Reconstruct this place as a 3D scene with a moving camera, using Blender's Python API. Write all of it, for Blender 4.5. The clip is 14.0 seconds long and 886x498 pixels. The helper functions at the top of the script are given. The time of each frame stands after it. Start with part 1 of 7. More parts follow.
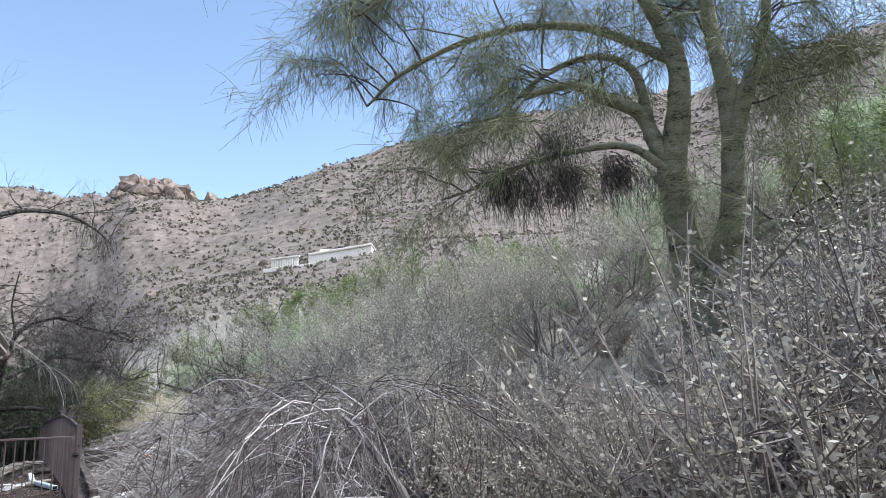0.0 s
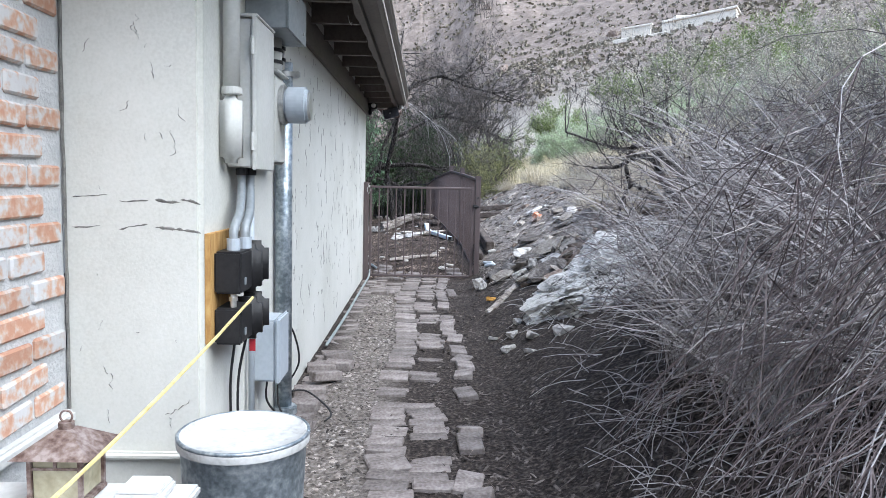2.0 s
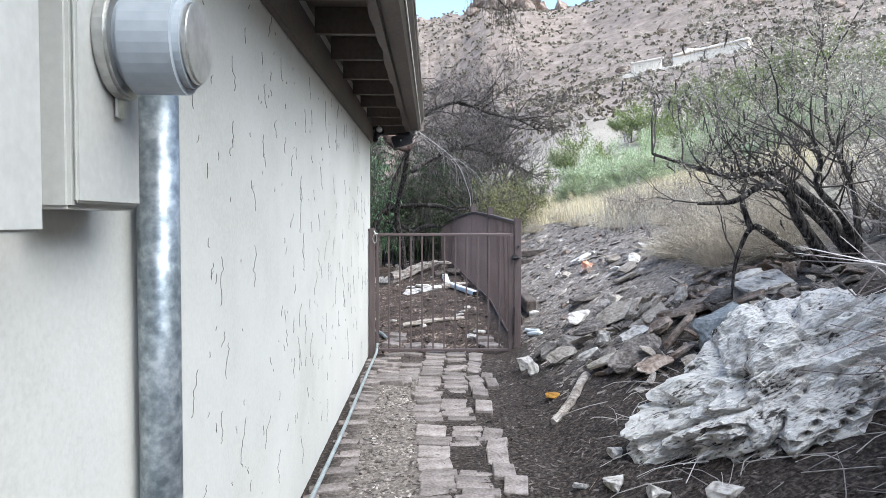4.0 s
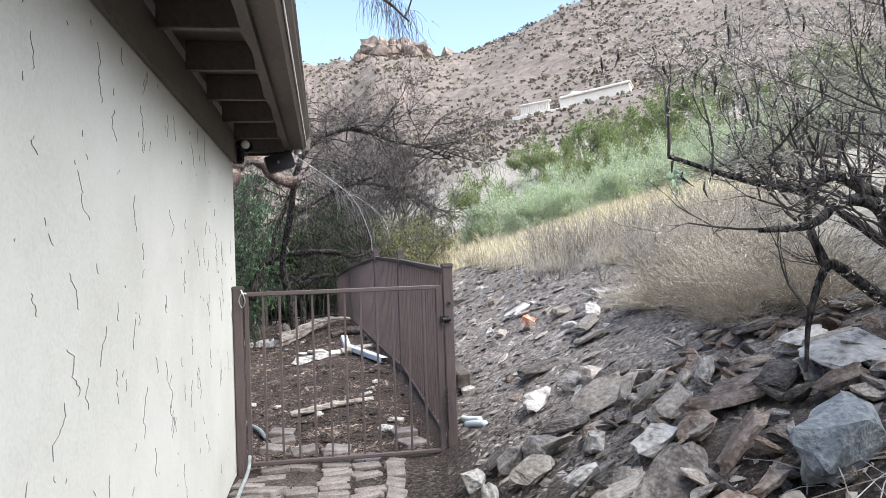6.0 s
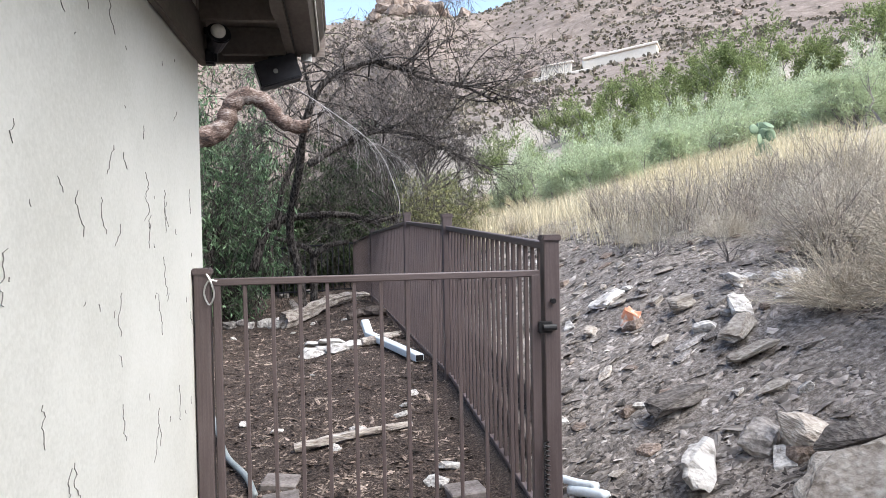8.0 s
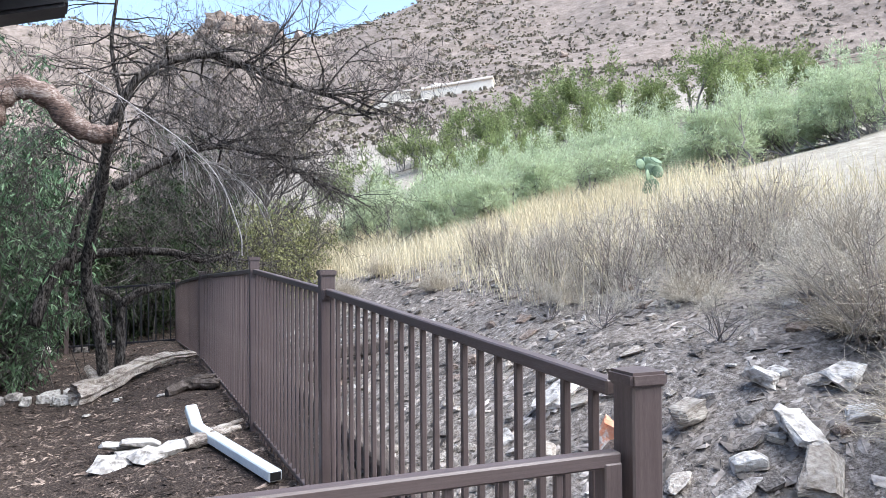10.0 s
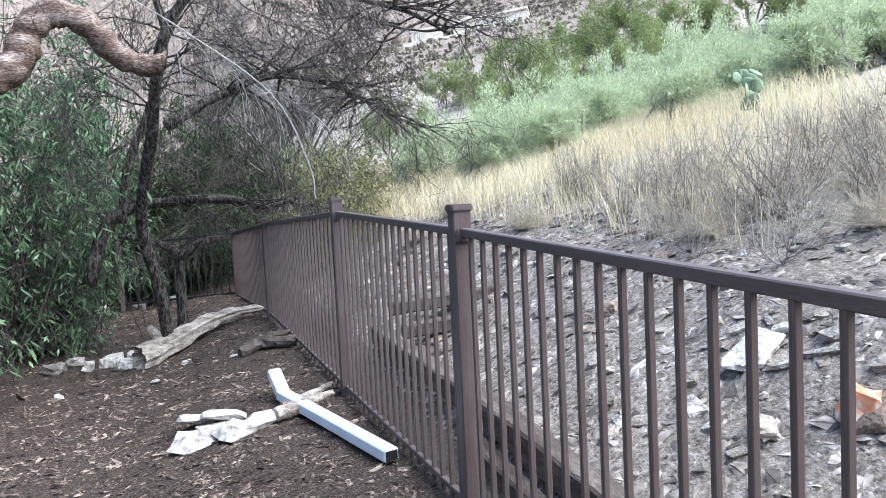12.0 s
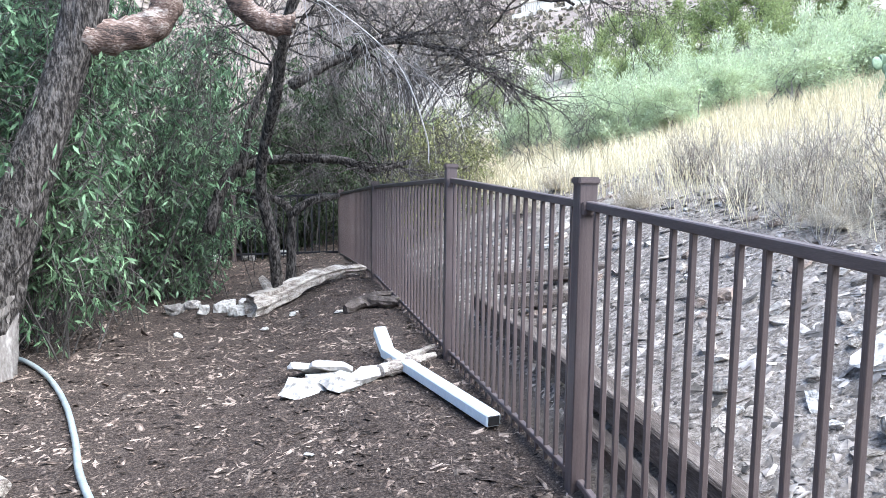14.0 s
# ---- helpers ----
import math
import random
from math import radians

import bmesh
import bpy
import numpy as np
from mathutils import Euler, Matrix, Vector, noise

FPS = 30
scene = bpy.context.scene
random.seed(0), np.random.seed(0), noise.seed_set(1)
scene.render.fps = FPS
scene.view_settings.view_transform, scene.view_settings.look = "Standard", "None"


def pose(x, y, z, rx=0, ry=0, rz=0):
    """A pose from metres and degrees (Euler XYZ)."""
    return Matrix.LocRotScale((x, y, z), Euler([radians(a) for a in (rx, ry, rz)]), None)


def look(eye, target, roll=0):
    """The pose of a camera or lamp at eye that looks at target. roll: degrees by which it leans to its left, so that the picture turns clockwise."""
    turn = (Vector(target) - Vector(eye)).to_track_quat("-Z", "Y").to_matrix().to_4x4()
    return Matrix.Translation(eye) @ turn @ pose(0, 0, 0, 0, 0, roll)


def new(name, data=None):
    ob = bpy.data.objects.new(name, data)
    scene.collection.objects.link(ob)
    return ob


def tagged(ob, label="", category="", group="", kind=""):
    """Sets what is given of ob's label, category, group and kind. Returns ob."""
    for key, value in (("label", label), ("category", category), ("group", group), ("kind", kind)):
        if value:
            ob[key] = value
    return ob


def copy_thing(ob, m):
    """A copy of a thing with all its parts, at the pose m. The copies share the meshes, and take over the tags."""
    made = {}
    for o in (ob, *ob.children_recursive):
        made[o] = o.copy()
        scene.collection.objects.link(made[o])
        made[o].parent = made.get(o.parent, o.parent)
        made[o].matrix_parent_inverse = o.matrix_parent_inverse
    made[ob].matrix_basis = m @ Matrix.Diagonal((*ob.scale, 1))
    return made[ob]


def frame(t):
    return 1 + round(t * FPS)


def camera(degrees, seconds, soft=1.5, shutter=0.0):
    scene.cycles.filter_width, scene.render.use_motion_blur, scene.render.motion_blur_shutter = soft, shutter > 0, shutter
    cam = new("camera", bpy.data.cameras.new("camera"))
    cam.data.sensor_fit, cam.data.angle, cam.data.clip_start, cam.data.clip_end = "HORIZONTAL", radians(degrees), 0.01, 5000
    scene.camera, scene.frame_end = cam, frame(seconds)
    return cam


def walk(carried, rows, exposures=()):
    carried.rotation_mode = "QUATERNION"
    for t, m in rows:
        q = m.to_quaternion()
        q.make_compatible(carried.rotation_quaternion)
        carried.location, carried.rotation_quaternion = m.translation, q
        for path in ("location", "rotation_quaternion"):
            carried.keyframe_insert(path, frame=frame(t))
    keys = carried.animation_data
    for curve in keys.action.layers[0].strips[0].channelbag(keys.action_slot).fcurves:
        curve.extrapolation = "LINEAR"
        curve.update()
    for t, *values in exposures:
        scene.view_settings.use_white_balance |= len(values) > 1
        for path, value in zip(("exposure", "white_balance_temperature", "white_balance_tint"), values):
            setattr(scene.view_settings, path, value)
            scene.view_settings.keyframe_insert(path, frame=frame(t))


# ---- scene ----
cam = camera(62.7, 14.0, soft=0.8)
PATH = [
    (0, (-0.001, 0.576, 1.541), (0.909, 2.309, 1.953), -1.9),
    (0.5, (-0.184, 0.912, 1.546), (0.405, 2.8, 1.844), -1.1),
    (0.7, (-0.241, 1.05, 1.536), (0.237, 2.978, 1.771), -0.8),
    (1, (-0.279, 1.303, 1.493), (0.041, 3.273, 1.617), 0.1),
    (1.1, (-0.281, 1.393, 1.484), (-0.003, 3.372, 1.563), 0.8),
    (1.5, (-0.313, 1.773, 1.426), (-0.172, 3.767, 1.356), 0.8),
    (2, (-0.445, 2.259, 1.325), (-0.39, 4.25, 1.141), 1.3),
    (2.5, (-0.456, 2.858, 1.369), (-0.419, 4.849, 1.191), 0.8),
    (2.7, (-0.47, 3.061, 1.38), (-0.464, 5.054, 1.216), 0.5),
    (4.8, (-0.634, 5.526, 1.367), (-0.528, 7.523, 1.357), -1.1),
    (5, (-0.611, 5.737, 1.391), (-0.436, 7.729, 1.4), -1.5),
    (5.5, (-0.617, 6.236, 1.397), (-0.332, 8.215, 1.427), -2.2),
    (6, (-0.594, 6.745, 1.399), (-0.276, 8.719, 1.443), -2.0),
    (6.5, (-0.612, 7.297, 1.419), (-0.317, 9.275, 1.474), -1.4),
    (7, (-0.637, 7.797, 1.429), (-0.341, 9.774, 1.482), -0.8),
    (7.5, (-0.608, 8.324, 1.45), (-0.327, 10.304, 1.474), -0.7),
    (8, (-0.65, 8.876, 1.434), (-0.366, 10.855, 1.385), -1.1),
    (8.5, (-0.61, 9.368, 1.438), (-0.179, 11.321, 1.397), -0.7),
    (8.7, (-0.588, 9.577, 1.484), (-0.041, 11.5, 1.469), -0.3),
    (10.8, (-0.697, 11.406, 1.649), (0.041, 13.265, 1.67), -0.4),
    (11, (-0.752, 11.541, 1.633), (-0.083, 13.425, 1.654), -0.8),
    (11.5, (-0.794, 11.698, 1.622), (-0.133, 13.586, 1.585), -1.9),
    (12, (-0.801, 11.746, 1.598), (-0.171, 13.639, 1.458), -2.9),
    (12.5, (-0.799, 11.75, 1.574), (-0.299, 13.677, 1.378), -2.7),
    (13, (-0.877, 11.746, 1.573), (-0.575, 13.715, 1.392), -1.9),
    (13.5, (-0.865, 11.742, 1.568), (-0.605, 13.713, 1.347), -0.4),
    (14, (-0.929, 11.748, 1.582), (-0.545, 13.699, 1.372), 0.7),
]
EXPOSURES = [(0.0, 1.73, 6400, 9), (1.0, 1.5, 6200, 9), (1.5, 1.64, 6050, 10), (2.5, 2.15, 6250, 9), (5.0, 2.12, 6500, 9), (7.0, 2.05, 6900, 12), (8.5, 2.08, 6750, 12),
             (11.0, 2.28, 6350, 10), (12.5, 2.45, 6250, 9), (14.0, 2.7, 6150, 9)]
walk(cam, [(t, look(eye, target, roll)) for t, eye, target, roll in PATH], EXPOSURES)

# ---- world, sun ----
SUN_AZ, SUN_EL = radians(126), radians(52)
world = bpy.data.worlds.new("world")
scene.world = world
world.use_nodes = True
wn = world.node_tree.nodes
sky = wn.new("ShaderNodeTexSky")
sky.sky_type = "NISHITA"
sky.sun_disc = False
sky.sun_elevation = SUN_EL
sky.sun_rotation = SUN_AZ
sky.air_density, sky.dust_density, sky.ozone_density = 1.0, 1.2, 1.0
wn["Background"].inputs[1].default_value = 0.09
world.node_tree.links.new(sky.outputs[0], wn["Background"].inputs[0])

sun_data = bpy.data.lights.new("sun", "SUN")  # broad, soft sun, added to lift the ground without brightening the sky
sun_data.energy, sun_data.angle, sun_data.color = 1.9, radians(66), (0.945, 0.985, 0.985)
sun = new("sun", sun_data)
to_sun = Vector((math.sin(SUN_AZ) * math.cos(SUN_EL), math.cos(SUN_AZ) * math.cos(SUN_EL), math.sin(SUN_EL)))
sun.matrix_world = Matrix.Translation((60, -40, 60)) @ to_sun.to_track_quat("Z", "Y").to_matrix().to_4x4()


# ---- materials ----
def material(name, stops, scale=6.0, fine=60.0, rough=0.85, metal=0.0, bump=0.3, dist=0.01, fine_mix=0.35,
             vary=0.0, stretch=(1, 1, 1), island=False, coord="Object", two_sided=0.0, spec=0.3):
    """Noise-driven colour at two scales, with relief. stops: (position, colour)."""
    m = bpy.data.materials.new(name)
    m.use_nodes = True
    nt = m.node_tree
    n, l = nt.nodes, nt.links
    bsdf = n["Principled BSDF"]
    bsdf.inputs["Roughness"].default_value = rough
    bsdf.inputs["Metallic"].default_value = metal
    bsdf.inputs["Specular IOR Level"].default_value = spec
    tc = n.new("ShaderNodeTexCoord")
    mp = n.new("ShaderNodeMapping")
    mp.inputs["Scale"].default_value = stretch
    l.new(n.new("ShaderNodeNewGeometry").outputs["Position"] if coord == "Position" else tc.outputs[coord], mp.inputs[0])
    big = n.new("ShaderNodeTexNoise")
    big.inputs["Scale"].default_value, big.inputs["Detail"].default_value, big.inputs["Roughness"].default_value = scale, 6, 0.6
    small = n.new("ShaderNodeTexNoise")
    small.inputs["Scale"].default_value, small.inputs["Detail"].default_value = fine, 5
    for t in (big, small):
        l.new(mp.outputs[0], t.inputs["Vector"])
    mix = n.new("ShaderNodeMath")
    mix.operation = "MULTIPLY_ADD"
    sub = n.new("ShaderNodeMath")
    sub.operation = "SUBTRACT"
    l.new(small.outputs["Fac"], sub.inputs[0])
    sub.inputs[1].default_value = 0.5
    l.new(sub.outputs[0], mix.inputs[0])
    mix.inputs[1].default_value = fine_mix * 2
    l.new(big.outputs["Fac"], mix.inputs[2])
    ramp = n.new("ShaderNodeValToRGB")
    while len(ramp.color_ramp.elements) < len(stops):
        ramp.color_ramp.elements.new(0.5)
    for e, (p, c) in zip(ramp.color_ramp.elements, stops):
        e.position, e.color = p, (*c, 1)
    l.new(mix.outputs[0], ramp.inputs[0])
    colour = ramp.outputs[0]
    if vary:
        hsv = n.new("ShaderNodeHueSaturation")
        if island:
            src = n.new("ShaderNodeNewGeometry").outputs["Random Per Island"]
        else:
            src = n.new("ShaderNodeObjectInfo").outputs["Random"]
        rng = n.new("ShaderNodeMapRange")
        rng.inputs["To Min"].default_value, rng.inputs["To Max"].default_value = 1 - vary, 1 + vary
        l.new(src, rng.inputs[0])
        l.new(rng.outputs[0], hsv.inputs["Value"])
        l.new(colour, hsv.inputs["Color"])
        colour = hsv.outputs[0]
    l.new(colour, bsdf.inputs["Base Color"])
    if bump:
        b = n.new("ShaderNodeBump")
        b.inputs["Strength"].default_value, b.inputs["Distance"].default_value = bump, dist
        l.new(mix.outputs[0], b.inputs["Height"])
        l.new(b.outputs[0], bsdf.inputs["Normal"])
    if two_sided:
        # light through thin leaves
        tr = n.new("ShaderNodeBsdfTranslucent")
        l.new(colour, tr.inputs["Color"])
        ms = n.new("ShaderNodeMixShader")
        ms.inputs[0].default_value = two_sided
        l.new(bsdf.outputs[0], ms.inputs[1])
        l.new(tr.outputs[0], ms.inputs[2])
        l.new(ms.outputs[0], n["Material Output"].inputs[0])
    return m


M = {}
M["stucco"] = material("stucco", [(0.25, (0.51, 0.505, 0.46)), (0.5, (0.60, 0.595, 0.55)), (0.75, (0.66, 0.65, 0.61))], 1.3, 90, 0.9, bump=0.35, dist=0.004, fine_mix=0.25)
M["crack"] = material("crack", [(0.3, (0.10, 0.095, 0.09)), (0.7, (0.24, 0.23, 0.21))], 20, 200, 0.95)
M["brown_paint"] = material("brown_paint", [(0.3, (0.085, 0.07, 0.06)), (0.7, (0.135, 0.112, 0.098))], 3, 60, 0.6, bump=0.25, dist=0.004, stretch=(1, 0.4, 1))
M["fascia_paint"] = material("fascia_paint", [(0.3, (0.19, 0.155, 0.14)), (0.55, (0.27, 0.23, 0.21)), (0.8, (0.32, 0.28, 0.26))], 4, 70, 0.6, bump=0.4, dist=0.004, stretch=(0.4, 1, 2))
M["roof_felt"] = material("roof_felt", [(0.3, (0.42, 0.38, 0.35)), (0.7, (0.52, 0.48, 0.45))], 5, 150, 0.9, bump=0.5)
# pale colour carries the bright highlight along the gutter's edge
M["gutter_highlight"] = material("gutter_highlight", [(0.3, (0.42, 0.39, 0.36)), (0.7, (0.58, 0.55, 0.51))], 4, 50, 0.4, bump=0.15)
M["brick"] = material("brick", [(0.36, (0.46, 0.25, 0.17)), (0.46, (0.50, 0.34, 0.26)), (0.53, (0.50, 0.43, 0.39)), (0.6, (0.52, 0.51, 0.51))], 4.5, 30, 0.9, bump=0.6, dist=0.006, vary=0.12, coord="Position")
M["mortar"] = material("mortar", [(0.3, (0.42, 0.425, 0.43)), (0.7, (0.54, 0.54, 0.54))], 6, 60, 0.95, bump=0.8, dist=0.012)
M["panel_grey"] = material("panel_grey", [(0.3, (0.50, 0.50, 0.47)), (0.7, (0.58, 0.58, 0.55))], 3, 60, 0.5, bump=0.08)
M["box_grey"] = material("box_grey", [(0.3, (0.22, 0.24, 0.25)), (0.7, (0.30, 0.32, 0.33))], 3, 40, 0.45, bump=0.08, metal=0.2)
M["light_grey"] = material("light_grey", [(0.3, (0.36, 0.40, 0.44)), (0.7, (0.43, 0.47, 0.51))], 3, 40, 0.5, bump=0.05)
M["galvanized"] = material("galvanized", [(0.32, (0.16, 0.19, 0.21)), (0.5, (0.28, 0.32, 0.35)), (0.68, (0.46, 0.50, 0.53))], 14, 50, 0.42, metal=0.6, bump=0.1)
M["steel"] = material("steel", [(0.3, (0.45, 0.45, 0.44)), (0.7, (0.62, 0.62, 0.60))], 10, 50, 0.35, metal=0.8, bump=0.1)
M["black_plastic"] = material("black_plastic", [(0.3, (0.012, 0.012, 0.013)), (0.7, (0.025, 0.024, 0.025))], 8, 60, 0.45, bump=0.1)
M["plywood"] = material("plywood", [(0.3, (0.30, 0.15, 0.05)), (0.5, (0.45, 0.26, 0.09)), (0.7, (0.56, 0.36, 0.14))], 6, 40, 0.8, bump=0.4, stretch=(1, 6, 0.5))
M["strap_yellow"] = material("strap_yellow", [(0.3, (0.46, 0.37, 0.15)), (0.7, (0.60, 0.51, 0.25))], 20, 120, 0.7)
M["white_paint"] = material("white_paint", [(0.3, (0.48, 0.48, 0.47)), (0.7, (0.60, 0.60, 0.59))], 4, 40, 0.5, bump=0.1)
M["lid_white"] = material("lid_white", [(0.3, (0.33, 0.32, 0.31)), (0.48, (0.47, 0.47, 0.46)), (0.75, (0.57, 0.57, 0.57))], 7, 40, 0.5, bump=0.2)
M["lantern_metal"] = material("lantern_metal", [(0.3, (0.10, 0.06, 0.05)), (0.5, (0.22, 0.16, 0.14)), (0.7, (0.36, 0.30, 0.28))], 14, 60, 0.55, metal=0.4, bump=0.2)
M["lantern_glass"] = material("lantern_glass", [(0.3, (0.30, 0.27, 0.18)), (0.7, (0.46, 0.42, 0.30))], 8, 40, 0.25)
M["red_tag"] = material("red_tag", [(0.3, (0.35, 0.02, 0.03)), (0.7, (0.5, 0.04, 0.05))], 8, 40, 0.6)
M["fence_paint"] = material("fence_paint", [(0.3, (0.078, 0.056, 0.055)), (0.6, (0.115, 0.087, 0.085)), (0.8, (0.15, 0.12, 0.118))], 5, 80, 0.45, bump=0.12, dist=0.002, coord="Generated", spec=0.5)
M["paver"] = material("paver", [(0.3, (0.135, 0.112, 0.104)), (0.5, (0.215, 0.185, 0.172)), (0.72, (0.30, 0.265, 0.25))], 7, 60, 0.95, bump=0.6, dist=0.006, vary=0.25)
M["rock_grey"] = material("rock_grey", [(0.3, (0.15, 0.135, 0.125)), (0.5, (0.26, 0.235, 0.22)), (0.7, (0.40, 0.37, 0.35))], 5, 40, 0.9, bump=0.9, dist=0.02, vary=0.3)
M["rock_tan"] = material("rock_tan", [(0.3, (0.17, 0.14, 0.115)), (0.45, (0.30, 0.26, 0.225)), (0.62, (0.43, 0.39, 0.345)), (0.78, (0.52, 0.48, 0.44))], 4, 36, 0.92, bump=0.9, dist=0.02, vary=0.3, stretch=(1, 1, 4))
M["rock_dark"] = material("rock_dark", [(0.3, (0.07, 0.06, 0.054)), (0.5, (0.15, 0.13, 0.118)), (0.7, (0.27, 0.24, 0.22))], 5, 40, 0.9, bump=0.9, dist=0.02, vary=0.3, stretch=(1, 1, 4))
M["rock_quartz"] = material("rock_quartz", [(0.31, (0.07, 0.062, 0.058)), (0.355, (0.40, 0.37, 0.345)), (0.44, (0.64, 0.61, 0.58)), (0.75, (0.79, 0.765, 0.74))], 3.2, 26, 0.85, bump=1.0, dist=0.05, stretch=(1.2, 2.6, 3.4))
# darker leaf copy: shade under the trees put into the colour
M["leaf_shaded"] = material("leaf_shaded", [(0.3, (0.022, 0.036, 0.016)), (0.55, (0.045, 0.068, 0.030)), (0.75, (0.085, 0.115, 0.055))], 1.2, 60, 0.7, vary=0.5, island=True, bump=0, two_sided=0.2)
M["twig_brown"] = material("twig_brown", [(0.3, (0.075, 0.058, 0.056)), (0.6, (0.135, 0.108, 0.104)), (0.8, (0.21, 0.175, 0.17))], 6, 60, 0.9, vary=0.45, island=True, bump=0)
M["rock_blue"] = material("rock_blue", [(0.3, (0.11, 0.125, 0.14)), (0.5, (0.19, 0.21, 0.23)), (0.7, (0.30, 0.32, 0.33))], 6, 40, 0.85, bump=0.9, dist=0.02, vary=0.15)
M["rock_brown"] = material("rock_brown", [(0.3, (0.13, 0.095, 0.075)), (0.5, (0.23, 0.175, 0.145)), (0.7, (0.35, 0.29, 0.25))], 5, 40, 0.92, bump=0.9, dist=0.02, vary=0.25)
M["rock_white"] = material("rock_white", [(0.30, (0.22, 0.20, 0.18)), (0.42, (0.42, 0.39, 0.365)), (0.6, (0.57, 0.54, 0.51)), (0.8, (0.66, 0.63, 0.60))], 4, 30, 0.85, bump=0.9, dist=0.03, vary=0.1)
M["rock_red"] = material("rock_red", [(0.3, (0.62, 0.22, 0.12)), (0.5, (0.62, 0.30, 0.20)), (0.62, (0.62, 0.58, 0.55))], 3, 40, 0.9, bump=0.6, dist=0.015)
M["rock_ochre"] = material("rock_ochre", [(0.3, (0.30, 0.14, 0.03)), (0.7, (0.48, 0.26, 0.06))], 8, 40, 0.9, bump=0.6)
M["chips"] = material("chips", [(0.3, (0.11, 0.093, 0.082)), (0.5, (0.21, 0.182, 0.164)), (0.7, (0.37, 0.332, 0.306))], 3, 30, 0.95, bump=0.4, vary=0.7, island=True)
M["mulch"] = material("mulch", [(0.34, (0.024, 0.017, 0.014)), (0.5, (0.098, 0.072, 0.060)), (0.68, (0.29, 0.228, 0.19))], 4, 40, 0.95, bump=0.3, vary=0.7, island=True)
M["litter_dark"] = material("litter_dark", [(0.3, (0.028, 0.023, 0.021)), (0.5, (0.07, 0.058, 0.052)), (0.75, (0.20, 0.17, 0.155))], 4, 40, 0.95, bump=0.3, vary=0.6, island=True)
M["bark_dark"] = material("bark_dark", [(0.38, (0.016, 0.013, 0.012)), (0.5, (0.062, 0.053, 0.048)), (0.62, (0.14, 0.123, 0.114))], 34, 80, 0.95, bump=1.0, dist=0.04, stretch=(1, 1, 0.3))
M["bark_grey"] = material("bark_grey", [(0.3, (0.13, 0.115, 0.105)), (0.55, (0.24, 0.215, 0.20)), (0.75, (0.38, 0.35, 0.33))], 8, 70, 0.95, bump=0.8, dist=0.012, stretch=(1, 1, 0.4))
M["bark_dead"] = material("bark_dead", [(0.32, (0.045, 0.034, 0.03)), (0.5, (0.15, 0.098, 0.08)), (0.64, (0.31, 0.25, 0.22)), (0.8, (0.46, 0.41, 0.38))], 7, 60, 0.9, bump=1.0, dist=0.015, stretch=(0.5, 1, 1.5))
M["bark_palo"] = material("bark_palo", [(0.30, (0.06, 0.055, 0.036)), (0.42, (0.23, 0.215, 0.14)), (0.62, (0.33, 0.31, 0.215)), (0.8, (0.44, 0.42, 0.34))], 5, 40, 0.85, bump=0.7, dist=0.01, stretch=(1, 1, 3))
M["wood_dead"] = material("wood_dead", [(0.32, (0.14, 0.11, 0.095)), (0.5, (0.38, 0.33, 0.29)), (0.7, (0.56, 0.51, 0.47))], 6, 50, 0.9, bump=1.0, dist=0.02, stretch=(0.4, 3, 3))
M["timber_dark"] = material("timber_dark", [(0.3, (0.045, 0.034, 0.030)), (0.55, (0.10, 0.08, 0.07)), (0.75, (0.19, 0.16, 0.145))], 5, 60, 0.9, bump=0.9, dist=0.012, stretch=(3, 0.5, 3))
M["twig_white"] = material("twig_white", [(0.3, (0.30, 0.27, 0.26)), (0.6, (0.46, 0.43, 0.42)), (0.8, (0.58, 0.55, 0.54))], 8, 60, 0.85, vary=0.35, island=True, bump=0)
M["twig_grey"] = material("twig_grey", [(0.3, (0.15, 0.135, 0.13)), (0.6, (0.26, 0.235, 0.225)), (0.8, (0.38, 0.35, 0.34))], 6, 60, 0.9, vary=0.45, island=True, bump=0)
M["twig_dark"] = material("twig_dark", [(0.3, (0.05, 0.043, 0.04)), (0.6, (0.09, 0.078, 0.072)), (0.8, (0.15, 0.13, 0.12))], 6, 60, 0.9, vary=0.4, island=True, bump=0)
M["twig_tan"] = material("twig_tan", [(0.3, (0.35, 0.30, 0.235)), (0.6, (0.52, 0.46, 0.375)), (0.8, (0.64, 0.585, 0.50))], 6, 60, 0.9, vary=0.35, island=True, bump=0)
M["twig_sage"] = material("twig_sage", [(0.3, (0.16, 0.132, 0.115)), (0.6, (0.265, 0.225, 0.20)), (0.8, (0.38, 0.33, 0.295))], 6, 60, 0.9, vary=0.45, island=True, bump=0)
M["twig_palo"] = material("twig_palo", [(0.3, (0.13, 0.14, 0.075)), (0.6, (0.21, 0.22, 0.12)), (0.8, (0.30, 0.30, 0.18))], 3, 60, 0.85, vary=0.4, island=True, bump=0)
M["leaf_sage"] = material("leaf_sage", [(0.3, (0.38, 0.345, 0.275)), (0.6, (0.53, 0.485, 0.405)), (0.8, (0.66, 0.61, 0.53))], 2.5, 60, 0.9, vary=0.4, island=True, bump=0, two_sided=0.25)
M["leaf_willow"] = material("leaf_willow", [(0.3, (0.06, 0.115, 0.058)), (0.55, (0.14, 0.225, 0.125)), (0.75, (0.31, 0.42, 0.25))], 2.0, 60, 0.38, vary=0.75, island=True, bump=0, two_sided=0.3)
M["leaf_green"] = material("leaf_green", [(0.3, (0.15, 0.19, 0.075)), (0.55, (0.235, 0.285, 0.12)), (0.75, (0.33, 0.38, 0.18))], 0.8, 60, 0.8, vary=0.4, island=True, bump=0, two_sided=0.35)
